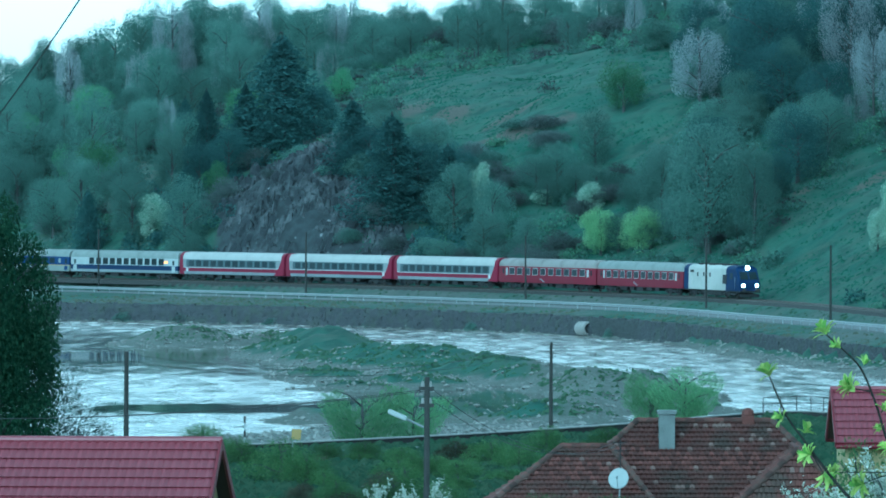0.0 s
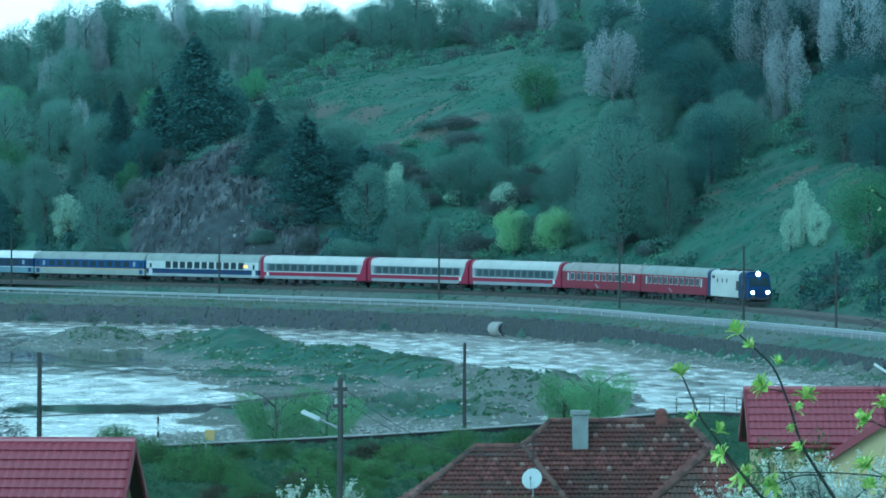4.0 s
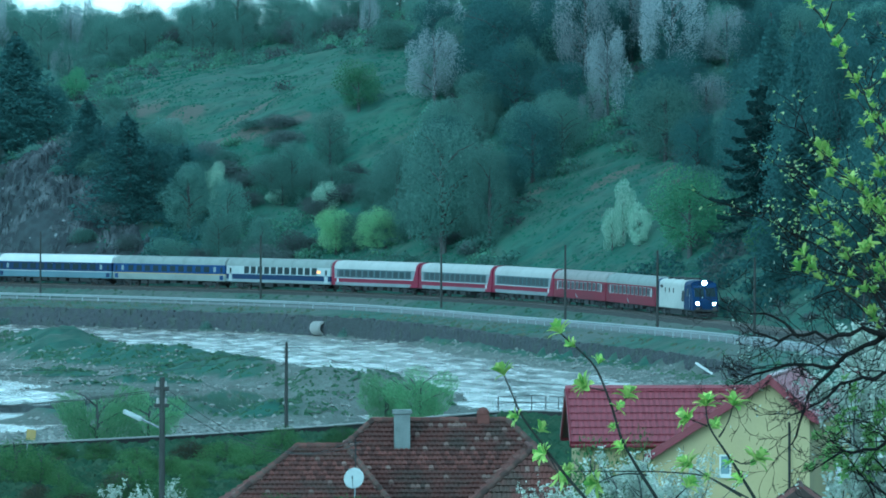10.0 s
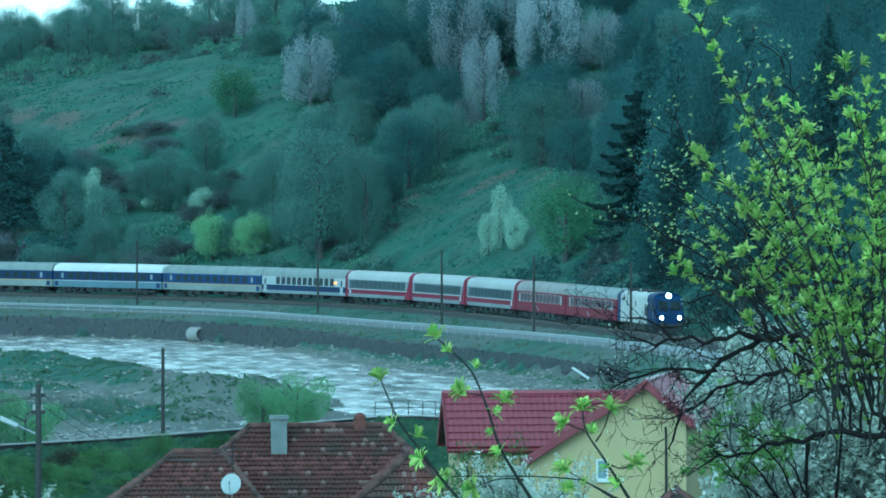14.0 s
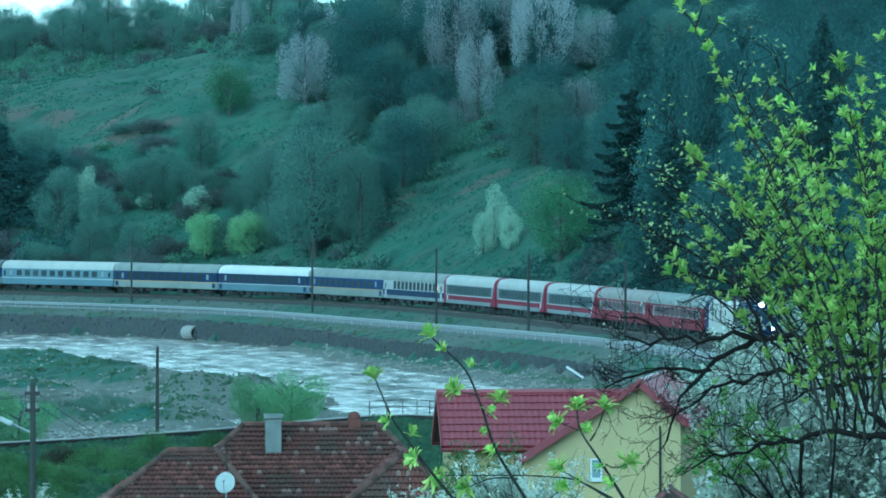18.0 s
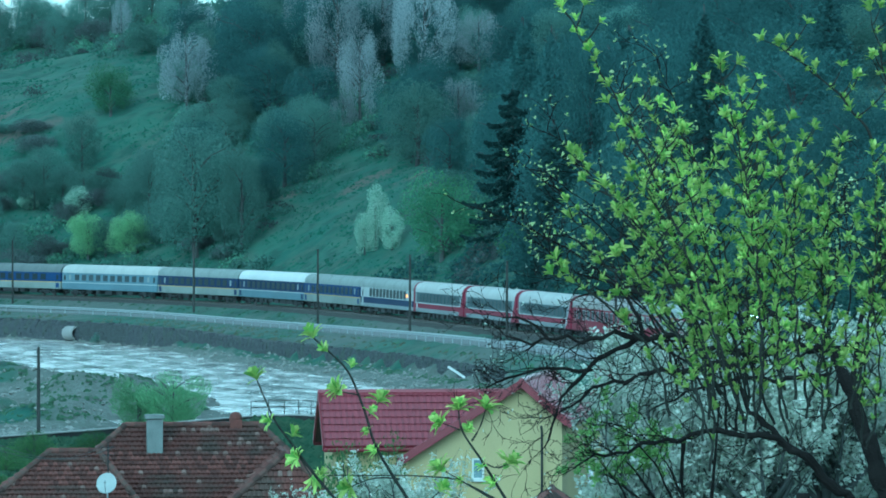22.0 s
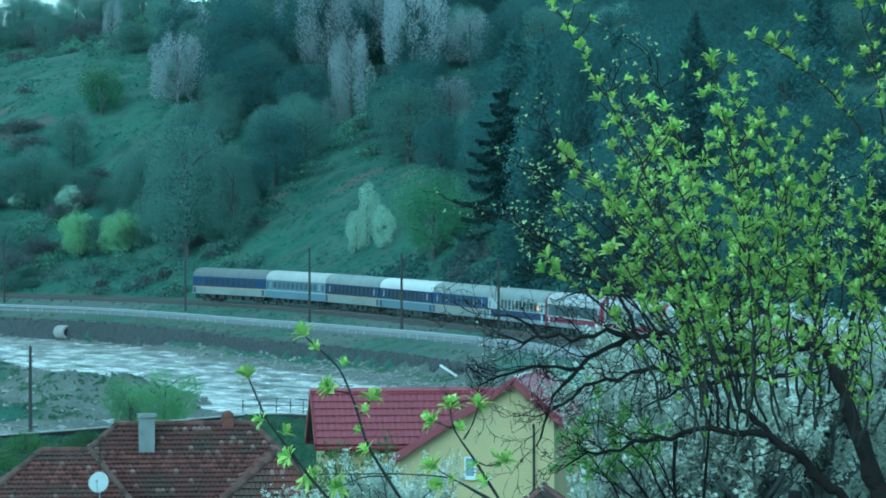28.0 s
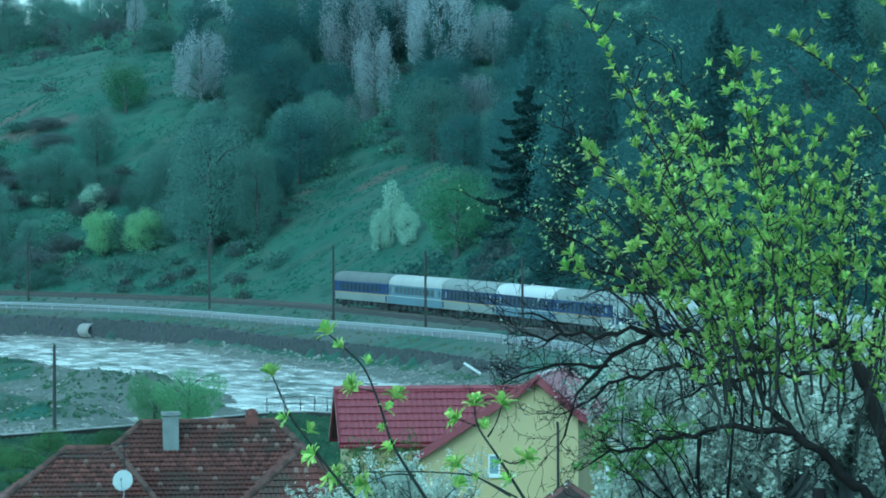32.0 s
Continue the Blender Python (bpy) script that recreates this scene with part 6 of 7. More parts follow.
def old_house():
    t = tagged(new("old_house"), "old house with a patched brown clay tile hipped roof", "house")
    e, zr = 6.6, 10.2
    # main roof: ridge along x
    A, B = Vector((7.8, 226, zr)), Vector((13.2, 226, zr))
    fl, fr, bl, br = Vector((3.4, 221, e)), Vector((17.0, 221, e)), Vector((3.4, 231, e)), Vector((17.0, 231, e))
    clay_roof(t, (fl, fr, B, A), near_tiles=200, seed=1)
    clay_roof(t, (fr, br, B), seed=2)
    clay_roof(t, (bl, fl, A), seed=3)
    bm = bmesh.new(); bm.faces.new([bm.verts.new(c) for c in (br, bl, A, B)]); part("back_slope", bm, M_old_tile, t)
    # the lower wing, its ridge lower and further left
    C, D = Vector((4.7, 222.5, 9.35)), Vector((6.6, 222.5, 9.35))
    wl, wr, wb = Vector((1.4, 219, 6.9)), Vector((8.6, 219, 6.9)), Vector((1.4, 226, 6.9))
    clay_roof(t, (wl, wr, D, C), near_tiles=90, seed=4)
    clay_roof(t, (wb, wl, C), seed=5)
    clay_roof(t, (wr, Vector((8.6, 226, 6.9)), D), seed=6)
    # the front wing on the far end
    E2, F2 = Vector((13.9, 224.2, 9.3)), Vector((13.9, 220.6, 9.3))
    clay_roof(t, (Vector((11.0, 224.2, 6.9)), Vector((11.0, 219.0, 6.9)), F2, E2)[::1], seed=7)
    clay_roof(t, (Vector((11.0, 219.0, 6.9)), Vector((16.8, 219.0, 6.9)), F2), seed=8)
    clay_roof(t, (Vector((16.8, 219.0, 6.9)), Vector((16.8, 224.2, 6.9)), E2, F2), seed=9)
    for a, b in ((A, B), (B, fr), (A, fl), (C, D), (C, wl), (D, wr), (F2, Vector((11.0, 219.0, 6.9))), (F2, Vector((16.8, 219, 6.9))), (E2, F2)):
        ridge_tiles(t, a + Vector((0, 0, .04)), b + Vector((0, 0, .04)))
    bm = bmesh.new(); box(bm, 3.9, 16.5, 221.5, 230.5, 3.5, 6.55); part("wall", bm, M_grey_plaster, t)
    bm = bmesh.new(); box(bm, 1.9, 8.2, 219.5, 226, 3.5, 6.85); part("wall", bm, M_grey_plaster, t)
    bm = bmesh.new(); box(bm, 11.5, 16.3, 219.5, 224, 3.5, 6.85); part("wall", bm, M_grey_plaster, t)
    bm = bmesh.new()
    box(bm, 8.62, 9.26, 224.5, 225.1, 8.6, 10.55, .03); box(bm, 8.55, 9.33, 224.43, 225.17, 10.55, 10.72, .03)
    part("chimney", bm, M_grey_plaster, t, "grey plastered chimney with a flat cap")
    bm = bmesh.new()
    box(bm, 12.0, 12.5, 225.8, 226.3, 9.9, 10.45, .04)
    bmesh.ops.create_uvsphere(bm, u_segments=10, v_segments=6, radius=.27, matrix=Matrix.Translation((12.25, 226.05, 10.5)))
    part("chimney", bm, M_brick, t, "short red brick chimney with a rounded top")
    bm = bmesh.new()
    tube(bm, [(6.95, 220.6, 7.3), (6.95, 220.6, 9.75)], .03, 6)
    for h in (9.3, 9.6):
        box(bm, 6.7, 7.2, 220.58, 220.62, h, h + .03)
    part("aerial_mast", bm, M_black, t)
    return t


old_house()


def satellite_dish(x, y, z, yaw, r=0.4):
    t = tagged(new("satellite_dish"), "white satellite dish on a bracket at the roof", "satellite dish")
    t.matrix_basis = Matrix.Translation((x, y, z)) @ Matrix.Rotation(radians(yaw), 4, "Z") @ Matrix.Rotation(radians(62), 4, "X")
    bm = bmesh.new()
    rings = []
    for k in range(6):
        q = k / 5
        rings.append([bm.verts.new((r * q * math.cos(a), r * q * 1.12 * math.sin(a), .12 * q * q)) for a in [i * 2 * math.pi / 24 for i in range(24)]] if k else [bm.verts.new((0, 0, 0))])
    for i in range(24):
        bm.faces.new((rings[0][0], rings[1][i], rings[1][(i + 1) % 24]))
        for a, b in zip(rings[1:], rings[2:]):
            bm.faces.new((a[i], b[i], b[(i + 1) % 24], a[(i + 1) % 24]))
    ex = bmesh.ops.extrude_face_region(bm, geom=list(bm.faces))
    bmesh.ops.translate(bm, vec=(0, 0, -.02), verts=[g for g in ex["geom"] if isinstance(g, bmesh.types.BMVert)])
    bmesh.ops.recalc_face_normals(bm, faces=bm.faces)
    part("reflector", bm, P_white, t, smooth=True)
    bm = bmesh.new(); tube(bm, [(0, -.42, .1), (0, -.12, .48)], .015, 6)
    arm = part("feed_arm", bm, M_galv, t)
    bm = bmesh.new(); tube(bm, [(0, -.14, .46), (0, -.05, .42)], .04, 8)
    part("receiver", bm, P_pale, arm)
    bm = bmesh.new(); tube(bm, [(0, 0, -.01), (0, -.05, -.25), (0, -.9, -.5)], .03, 7)
    part("bracket", bm, M_galv, t)


satellite_dish(6.85, 219.0, 8.25, -12)

# ---- the near trees on the camera's slope ----
L_young = leaf_mat("young_leaves", (0.26, 0.42, 0.09), (0.72, 0.8, 0.25), 0.45, .25)
L_tender = leaf_mat("tender_buds", (0.3, 0.42, 0.14), (0.52, 0.58, 0.32), 0.35, .1)
L_fresh = leaf_mat("small_fresh_leaves", (0.2, 0.34, 0.09), (0.36, 0.46, 0.18), 0.35)
L_petal = leaf_mat("white_petals", (0.7, 0.71, 0.66), (0.4, 0.45, 0.36), 0.35, .08)
M_twig = mat("grey_brown_twig", (0.04, 0.042, 0.036), (0.022, 0.022, 0.02), 0.8, scale=30, fine=6)
M_dark_bark = mat("dark_wet_bark", (0.02, 0.018, 0.017), (0.011, 0.01, 0.01), 0.9, scale=12, fine=8, bump=0.8, dist=0.01)
for bark in (M_twig, M_dark_bark):
    bark.node_tree.nodes["Principled BSDF"].inputs["Specular IOR Level"].default_value = 0.08
near_rnd = random.Random(21)


def leaf_rosette(count, length, seed, wide=.23, rise=(.55, 1.4)):
    """An opening bud: a bunch of upright, rounded, folded young leaves."""
    r = random.Random(seed)
    v, f = [], []
    for k in range(count):
        a = k * 2.4 + r.uniform(-.4, .4)
        up = r.uniform(*rise)
        d = Vector((math.cos(a) * math.cos(up), math.sin(a) * math.cos(up), math.sin(up)))
        s = d.cross(Vector((0, 0, 1))).normalized()
        n = s.cross(d)
        L, w = length * r.uniform(.6, 1.2), length * wide * r.uniform(.85, 1.2)
        o = len(v)
        for t, ww, lift in ((0.0, .1, 0), (.3, .55, .07), (.62, 1.0, .06), (.86, .75, 0), (1.0, .12, -.07)):
            c = d * (L * t) + n * (L * lift)
            v += [c - s * w * ww + n * (w * .3 * ww), c, c + s * w * ww + n * (w * .3 * ww)]
        for i in range(4):
            for j in range(2):
                f.append((o + i * 3 + j, o + i * 3 + j + 1, o + i * 3 + j + 4, o + i * 3 + j + 3))
    return v, f


def flower_spike(length, seed):
    """A twig end crowded with small open flowers: short petals all round an upright stalk."""
    r = random.Random(seed)
    v, f = [], []
    for k in range(30):
        t = r.random()
        c = Vector((r.gauss(0, .016), r.gauss(0, .016), length * t))
        a, up = r.uniform(0, 6.3), r.uniform(-.2, 1.2)
        d = Vector((math.cos(a) * math.cos(up), math.sin(a) * math.cos(up), math.sin(up)))
        s = d.cross(Vector((0, 0, 1))).normalized()
        q = r.uniform(.017, .03)
        o = len(v)
        v += [c, c + d * q * .7 - s * q * .6, c + d * q * 1.5, c + d * q * .7 + s * q * .6]
        f += [(o, o + 1, o + 2), (o, o + 2, o + 3)]
    return v, f


def dense(line, step):
    p = [Vector(c) for c in line]
    out = []
    for a, b in zip(p, p[1:]):
        n = max(1, int((b - a).length / step))
        out += [a.lerp(b, k / n) for k in range(n)]
    out.append(p[-1])
    for _ in range(3):
        out = [out[0]] + [(out[i - 1] + out[i] * 2 + out[i + 1]) / 4 for i in range(1, len(out) - 1)] + [out[-1]]
    return out


def arc(x0, z0, x1, z1, bend, depth, step):
    """A shoot's line from its foot to its tip, bowed sideways and drifting a little in depth."""
    a, b = Vector((x0, depth, z0)), Vector((x1, depth + near_rnd.uniform(-.25, .25), z1))
    side = Vector((b.z - a.z, 0, a.x - b.x)).normalized()
    n = max(4, int((b - a).length / step))
    return [a.lerp(b, k / n) + side * (bend * 4 * k / n * (1 - k / n)) + Vector((math.sin(k * .9 + x0 * 9), math.cos(k * .7), 0)) * .006 for k in range(n + 1)]


class Foliage:
    """Leaf clusters of one tree: up to a limit as parts of their own, the rest joined."""

    def __init__(self, thing, leaf, shapes, limit, name="leaf_sprig"):
        self.thing, self.limit, self.count, self.name = thing, limit, 0, name
        self.shapes = shapes
        self.meshes, self.leaf, self.V, self.F = [], leaf, [], []
        for v, f in self.shapes:
            me = bpy.data.meshes.new(name)
            me.from_pydata([tuple(c) for c in v], [], f)
            me.materials.append(leaf)
            self.meshes.append(me)

    def add(self, at, way, scale):
        q = Vector((0, 0, 1)).rotation_difference(Vector(way)).to_matrix().to_4x4()
        m = Matrix.Translation(at) @ q @ Matrix.Rotation(near_rnd.uniform(0, 6.3), 4, "Z") @ Matrix.Scale(scale, 4)
        k = near_rnd.randrange(len(self.shapes))
        self.count += 1
        if self.count <= self.limit:
            share(self.name, self.meshes[k], self.thing, m)
        else:
            o = len(self.V)
            self.V += [m @ c for c in self.shapes[k][0]]
            self.F += [[o + i for i in f] for f in self.shapes[k][1]]

    def finish(self):
        if self.V:
            tagged(mesh_object("foliage", self.V, self.F, self.leaf, self.thing), kind="stuff")


def near_leafy_tree():
    t = tagged(new("young_leaf_tree"), "near fruit tree with upright shoots in fresh light green leaf", "tree")
    fol = Foliage(t, L_young, [leaf_rosette(c, s, 100 + i, .16, (.3, 1.4)) for i, (c, s) in enumerate(((13, .044), (11, .04), (14, .048), (10, .038), (13, .043)))], 290)
    up = Vector((0, 0, 1))

    def whorl(p, d, size):
        fol.add(p, (d + up * .8 + Vector((near_rnd.uniform(-.4, .4), near_rnd.uniform(-.4, .4), 0))).normalized(), size)

    def shoot(x0, z0, x1, z1, bend, depth, high=.28):
        """One upright stem, forking off some way up, bare at its foot, with short leafy spurs above."""
        x0, z0 = x0 + (x1 - x0) * high * .6, z0 + (z1 - z0) * high
        pts = arc(x0, z0, x1, z1, bend, depth, .024)
        L = len(pts)
        bm = bmesh.new()
        rings = branch(bm, pts, [.0068 * (1 - .75 * i / L) for i in range(L)], 6)
        for i in range(5, L - 1):
            p, d, frac = pts[i], (pts[i + 1] - pts[i - 1]).normalized(), i / L
            leafy = (.42 if p.z < 19.3 else .62 if p.z < 19.6 else .82) if frac < .93 else 1.0
            if near_rnd.random() > leafy:
                continue
            side = Vector((near_rnd.choice((-1, 1)) * near_rnd.uniform(.4, 1), near_rnd.uniform(-.8, .8), near_rnd.uniform(.1, .9))).normalized()
            if near_rnd.random() < .55:
                whorl(p + side * .012, (d + side * .7).normalized(), near_rnd.uniform(.7, 1.05))
            else:
                ln = near_rnd.uniform(.05, .17) * min(1.0, 1.5 - frac * .8)
                tw = [p + side * ln * k / 4 + up * (.04 * (k / 4) ** 2) for k in range(5)]
                branch(bm, tw, [.0042, .0038, .0034, .0028, .002], 5, rings[i], False)
                whorl(tw[4], side, near_rnd.uniform(.85, 1.25))
                if ln > .09:
                    whorl(tw[2], side, near_rnd.uniform(.6, .9))
        whorl(pts[-1], d, 1.3)
        part("shoot", bm, M_twig, t)
    shoot(3.44, 18.81, 2.60, 20.89, 0.06, 23.20)
    shoot(3.55, 18.78, 3.02, 20.49, 0.05, 23.76)
    shoot(3.52, 18.80, 3.27, 20.67, 0.05, 23.41)
    shoot(3.56, 18.77, 3.23, 20.39, 0.06, 23.97)
    shoot(3.64, 18.79, 3.44, 20.58, -0.04, 23.62)
    shoot(3.62, 18.81, 3.49, 20.43, 0.05, 23.28)
    shoot(3.76, 18.77, 3.69, 20.35, -0.05, 23.84)
    shoot(4.08, 20.15, 3.50, 20.77, 0.05, 23.49)
    shoot(4.16, 20.15, 4.04, 20.92, 0.02, 24.05)
    shoot(3.81, 18.78, 3.87, 20.34, -0.06, 23.71)
    shoot(3.83, 18.80, 3.95, 20.30, 0.05, 23.36)
    shoot(3.48, 18.77, 2.75, 20.29, 0.1, 23.92)
    shoot(3.38, 18.79, 2.81, 20.15, 0.12, 23.57)
    shoot(3.29, 18.81, 2.81, 19.83, 0.12, 23.23)
    shoot(3.48, 18.78, 3.30, 20.22, -0.05, 23.79)
    shoot(3.48, 18.80, 3.39, 20.24, 0.06, 23.44)
    shoot(3.49, 18.77, 3.16, 20.25, -0.06, 24.00)
    shoot(3.38, 18.79, 2.97, 19.77, 0.1, 23.66)
    shoot(3.28, 18.81, 3.10, 19.37, 0.06, 23.31)
    shoot(3.47, 18.77, 3.43, 19.60, 0.05, 23.87)
    shoot(3.61, 18.79, 3.57, 19.94, -0.05, 23.52)
    shoot(3.85, 18.76, 3.83, 19.94, 0.05, 24.08)
    shoot(3.94, 18.78, 4.09, 19.79, -0.06, 23.74)
    shoot(3.93, 18.80, 3.89, 19.70, 0.05, 23.39)
    shoot(4.12, 18.76, 4.19, 20.59, 0.04, 23.95)
    shoot(3.67, 18.79, 3.80, 20.15, 0.06, 23.60)
    shoot(3.55, 18.81, 3.62, 20.15, -0.06, 23.26)
    shoot(3.56, 18.78, 3.25, 19.98, 0.08, 23.82)
    shoot(3.73, 18.79, 3.90, 20.01, -0.07, 23.47)
    shoot(3.64, 18.76, 3.54, 20.08, -0.08, 24.03)
    shoot(4.17, 18.78, 4.27, 20.46, 0.05, 23.69)
    shoot(4.16, 18.80, 4.35, 20.22, 0.05, 23.34)
    shoot(3.55, 18.77, 3.11, 20.08, 0.03, 23.90)
    shoot(3.81, 18.79, 4.02, 20.03, 0.03, 23.55)
    shoot(3.95, 18.81, 4.05, 19.94, 0.06, 23.21)
    shoot(3.30, 19.00, 2.70, 20.02, 0.10, 23.40)
    shoot(3.22, 18.95, 2.64, 19.78, 0.12, 23.65)
    shoot(3.40, 19.10, 2.92, 20.30, 0.05, 23.50)
    shoot(3.35, 19.00, 2.86, 20.05, 0.08, 23.30)
    shoot(3.75, 19.20, 3.42, 20.42, -0.05, 23.60)
    bm = bmesh.new()
    x, y = 3.75, 23.7
    g = float(ground_height(np.array([x]), np.array([y]))[0])
    tube(bm, [(x - .05, y, g - .2), (x, y, g + .8), (x - .1, y, g + 1.7), (x - .05, y, 18.85)], [.09, .07, .05, .03], 12)
    part("trunk", bm, M_dark_bark, t)
    fol.finish()


def twiggy(bm, p, d, length, r, depth, rnd, tips, root):
    """A crooked twig with side twigs."""
    pts, q, n, sides = [p], p, 6, []
    for k in range(n):
        d = (d + Vector((rnd.uniform(-.35, .35), rnd.uniform(-.3, .3), rnd.uniform(-.3, .35)))).normalized()
        q = q + d * length / n
        pts.append(q)
        if depth and k > 0 and rnd.random() < .75:
            sides.append((k + 1, q, (d + Vector((rnd.uniform(-1, 1), rnd.uniform(-.8, .8), rnd.uniform(-.8, .9)))).normalized()))
    rings = branch(bm, pts, [max(.0011, r * (1 - .75 * k / n)) for k in range(n + 1)], 4, root, False)
    for k, q, side in sides:
        twiggy(bm, q, side, length * rnd.uniform(.35, .6), r * .55, depth - 1, rnd, tips, rings[k])
    tips.append((pts[-1], d))


def near_dark_tree():
    t = tagged(new("gnarled_tree"), "near old tree with dark bare crooked branches and few pale buds", "tree")
    rnd = random.Random(4)
    fol = Foliage(t, L_petal, [leaf_rosette(5, .012, 7), leaf_rosette(4, .016, 8)], 200, "bud")

    def bough(r0, depth, *line):
        pts = dense([(x, depth + .04 * k, z) for k, (x, z) in enumerate(line)], .05)
        L = len(pts)
        rad = [r0 * .72 * (1 - i / L) ** .8 + .003 for i in range(L)]
        pts = [p + Vector((0, 0, min(.016, r0 * .7) * (math.sin(i * 1.3 + depth * 7) + .7 * math.sin(i * 2.9 + depth)))) for i, p in enumerate(pts)]
        bm = bmesh.new()
        rings = branch(bm, pts, [r * (1 + .15 * math.sin(i * 2.1)) for i, r in enumerate(rad)], 9)
        tips = []
        for i in range(4, L):
            if pts[i].x > 4.35 or rnd.random() < .22:
                continue
            d = (pts[i] - pts[i - 1]).normalized()
            for _ in range(2 if pts[i].x < 3.6 else 1):
                side = (d * .5 + Vector((rnd.uniform(-.8, .3), rnd.uniform(-.5, .5), rnd.uniform(-1, 1)))).normalized()
                twiggy(bm, pts[i], side, rnd.uniform(.1, .3), max(.0022, min(.005, rad[i] * .35)), 2, rnd, tips, rings[i])
        part("limb", bm, M_dark_bark, t)
        for p, d in tips:
            if rnd.random() < .06:
                fol.add(p, d, rnd.uniform(.6, 1.1))
    bough(0.07, 26.00, (4.49, 18.61), (4.39, 18.91), (4.29, 19.20), (4.23, 19.38), (4.15, 19.49), (4.05, 19.55), (3.95, 19.54))
    bough(0.028, 26.13, (4.26, 19.36), (4.07, 19.42), (3.91, 19.35), (3.75, 19.37), (3.56, 19.43), (3.32, 19.45), (3.11, 19.44), (2.89, 19.42), (2.71, 19.44))
    bough(0.02, 26.26, (3.93, 19.35), (3.82, 19.32), (3.66, 19.30), (3.50, 19.28), (3.28, 19.25), (3.12, 19.19), (2.98, 19.09))
    bough(0.015, 26.39, (3.35, 19.44), (3.22, 19.39), (3.11, 19.29), (3.00, 19.19), (2.96, 19.08), (2.91, 18.90))
    bough(0.009, 26.52, (3.13, 19.28), (2.94, 19.29), (2.78, 19.27), (2.64, 19.19))
    bough(0.02, 26.65, (4.15, 18.88), (3.96, 18.97), (3.77, 18.97), (3.63, 18.97), (3.47, 18.91), (3.28, 18.88), (3.09, 18.81))
    bough(0.036, 26.78, (4.47, 18.57), (4.17, 18.87), (4.00, 18.99), (3.92, 19.09), (3.87, 19.28))
    bough(0.018, 26.91, (4.44, 19.16), (4.49, 19.52), (4.58, 19.73), (4.69, 19.93))
    bough(0.01, 27.04, (3.44, 19.42), (3.43, 19.52), (3.38, 19.61), (3.27, 19.71), (3.13, 19.73))
    bough(0.008, 27.17, (3.81, 19.51), (3.56, 19.62), (3.37, 19.65), (3.15, 19.62))
    bough(0.006, 27.30, (3.02, 19.39), (2.93, 19.51), (2.80, 19.51))
    bough(0.012, 27.43, (3.69, 18.92), (3.68, 18.67), (3.72, 18.53))
    bough(0.014, 27.56, (4.43, 19.22), (4.23, 19.19), (4.01, 19.20), (3.78, 19.14), (3.59, 19.06))
    bough(0.012, 27.69, (4.21, 19.49), (4.03, 19.61), (3.80, 19.70), (3.55, 19.75))
    x, y = 4.52, 26.0
    g = float(ground_height(np.array([x]), np.array([y]))[0])
    bm = bmesh.new()
    tube(bm, [(x + .02, y, g - .2), (x + .05, y, g + 1), (x + .03, y, 18.2), (4.49, y, 18.62)], [.13, .1, .08, .074], 12)
    part("trunk", bm, M_dark_bark, t)
    fol.finish()


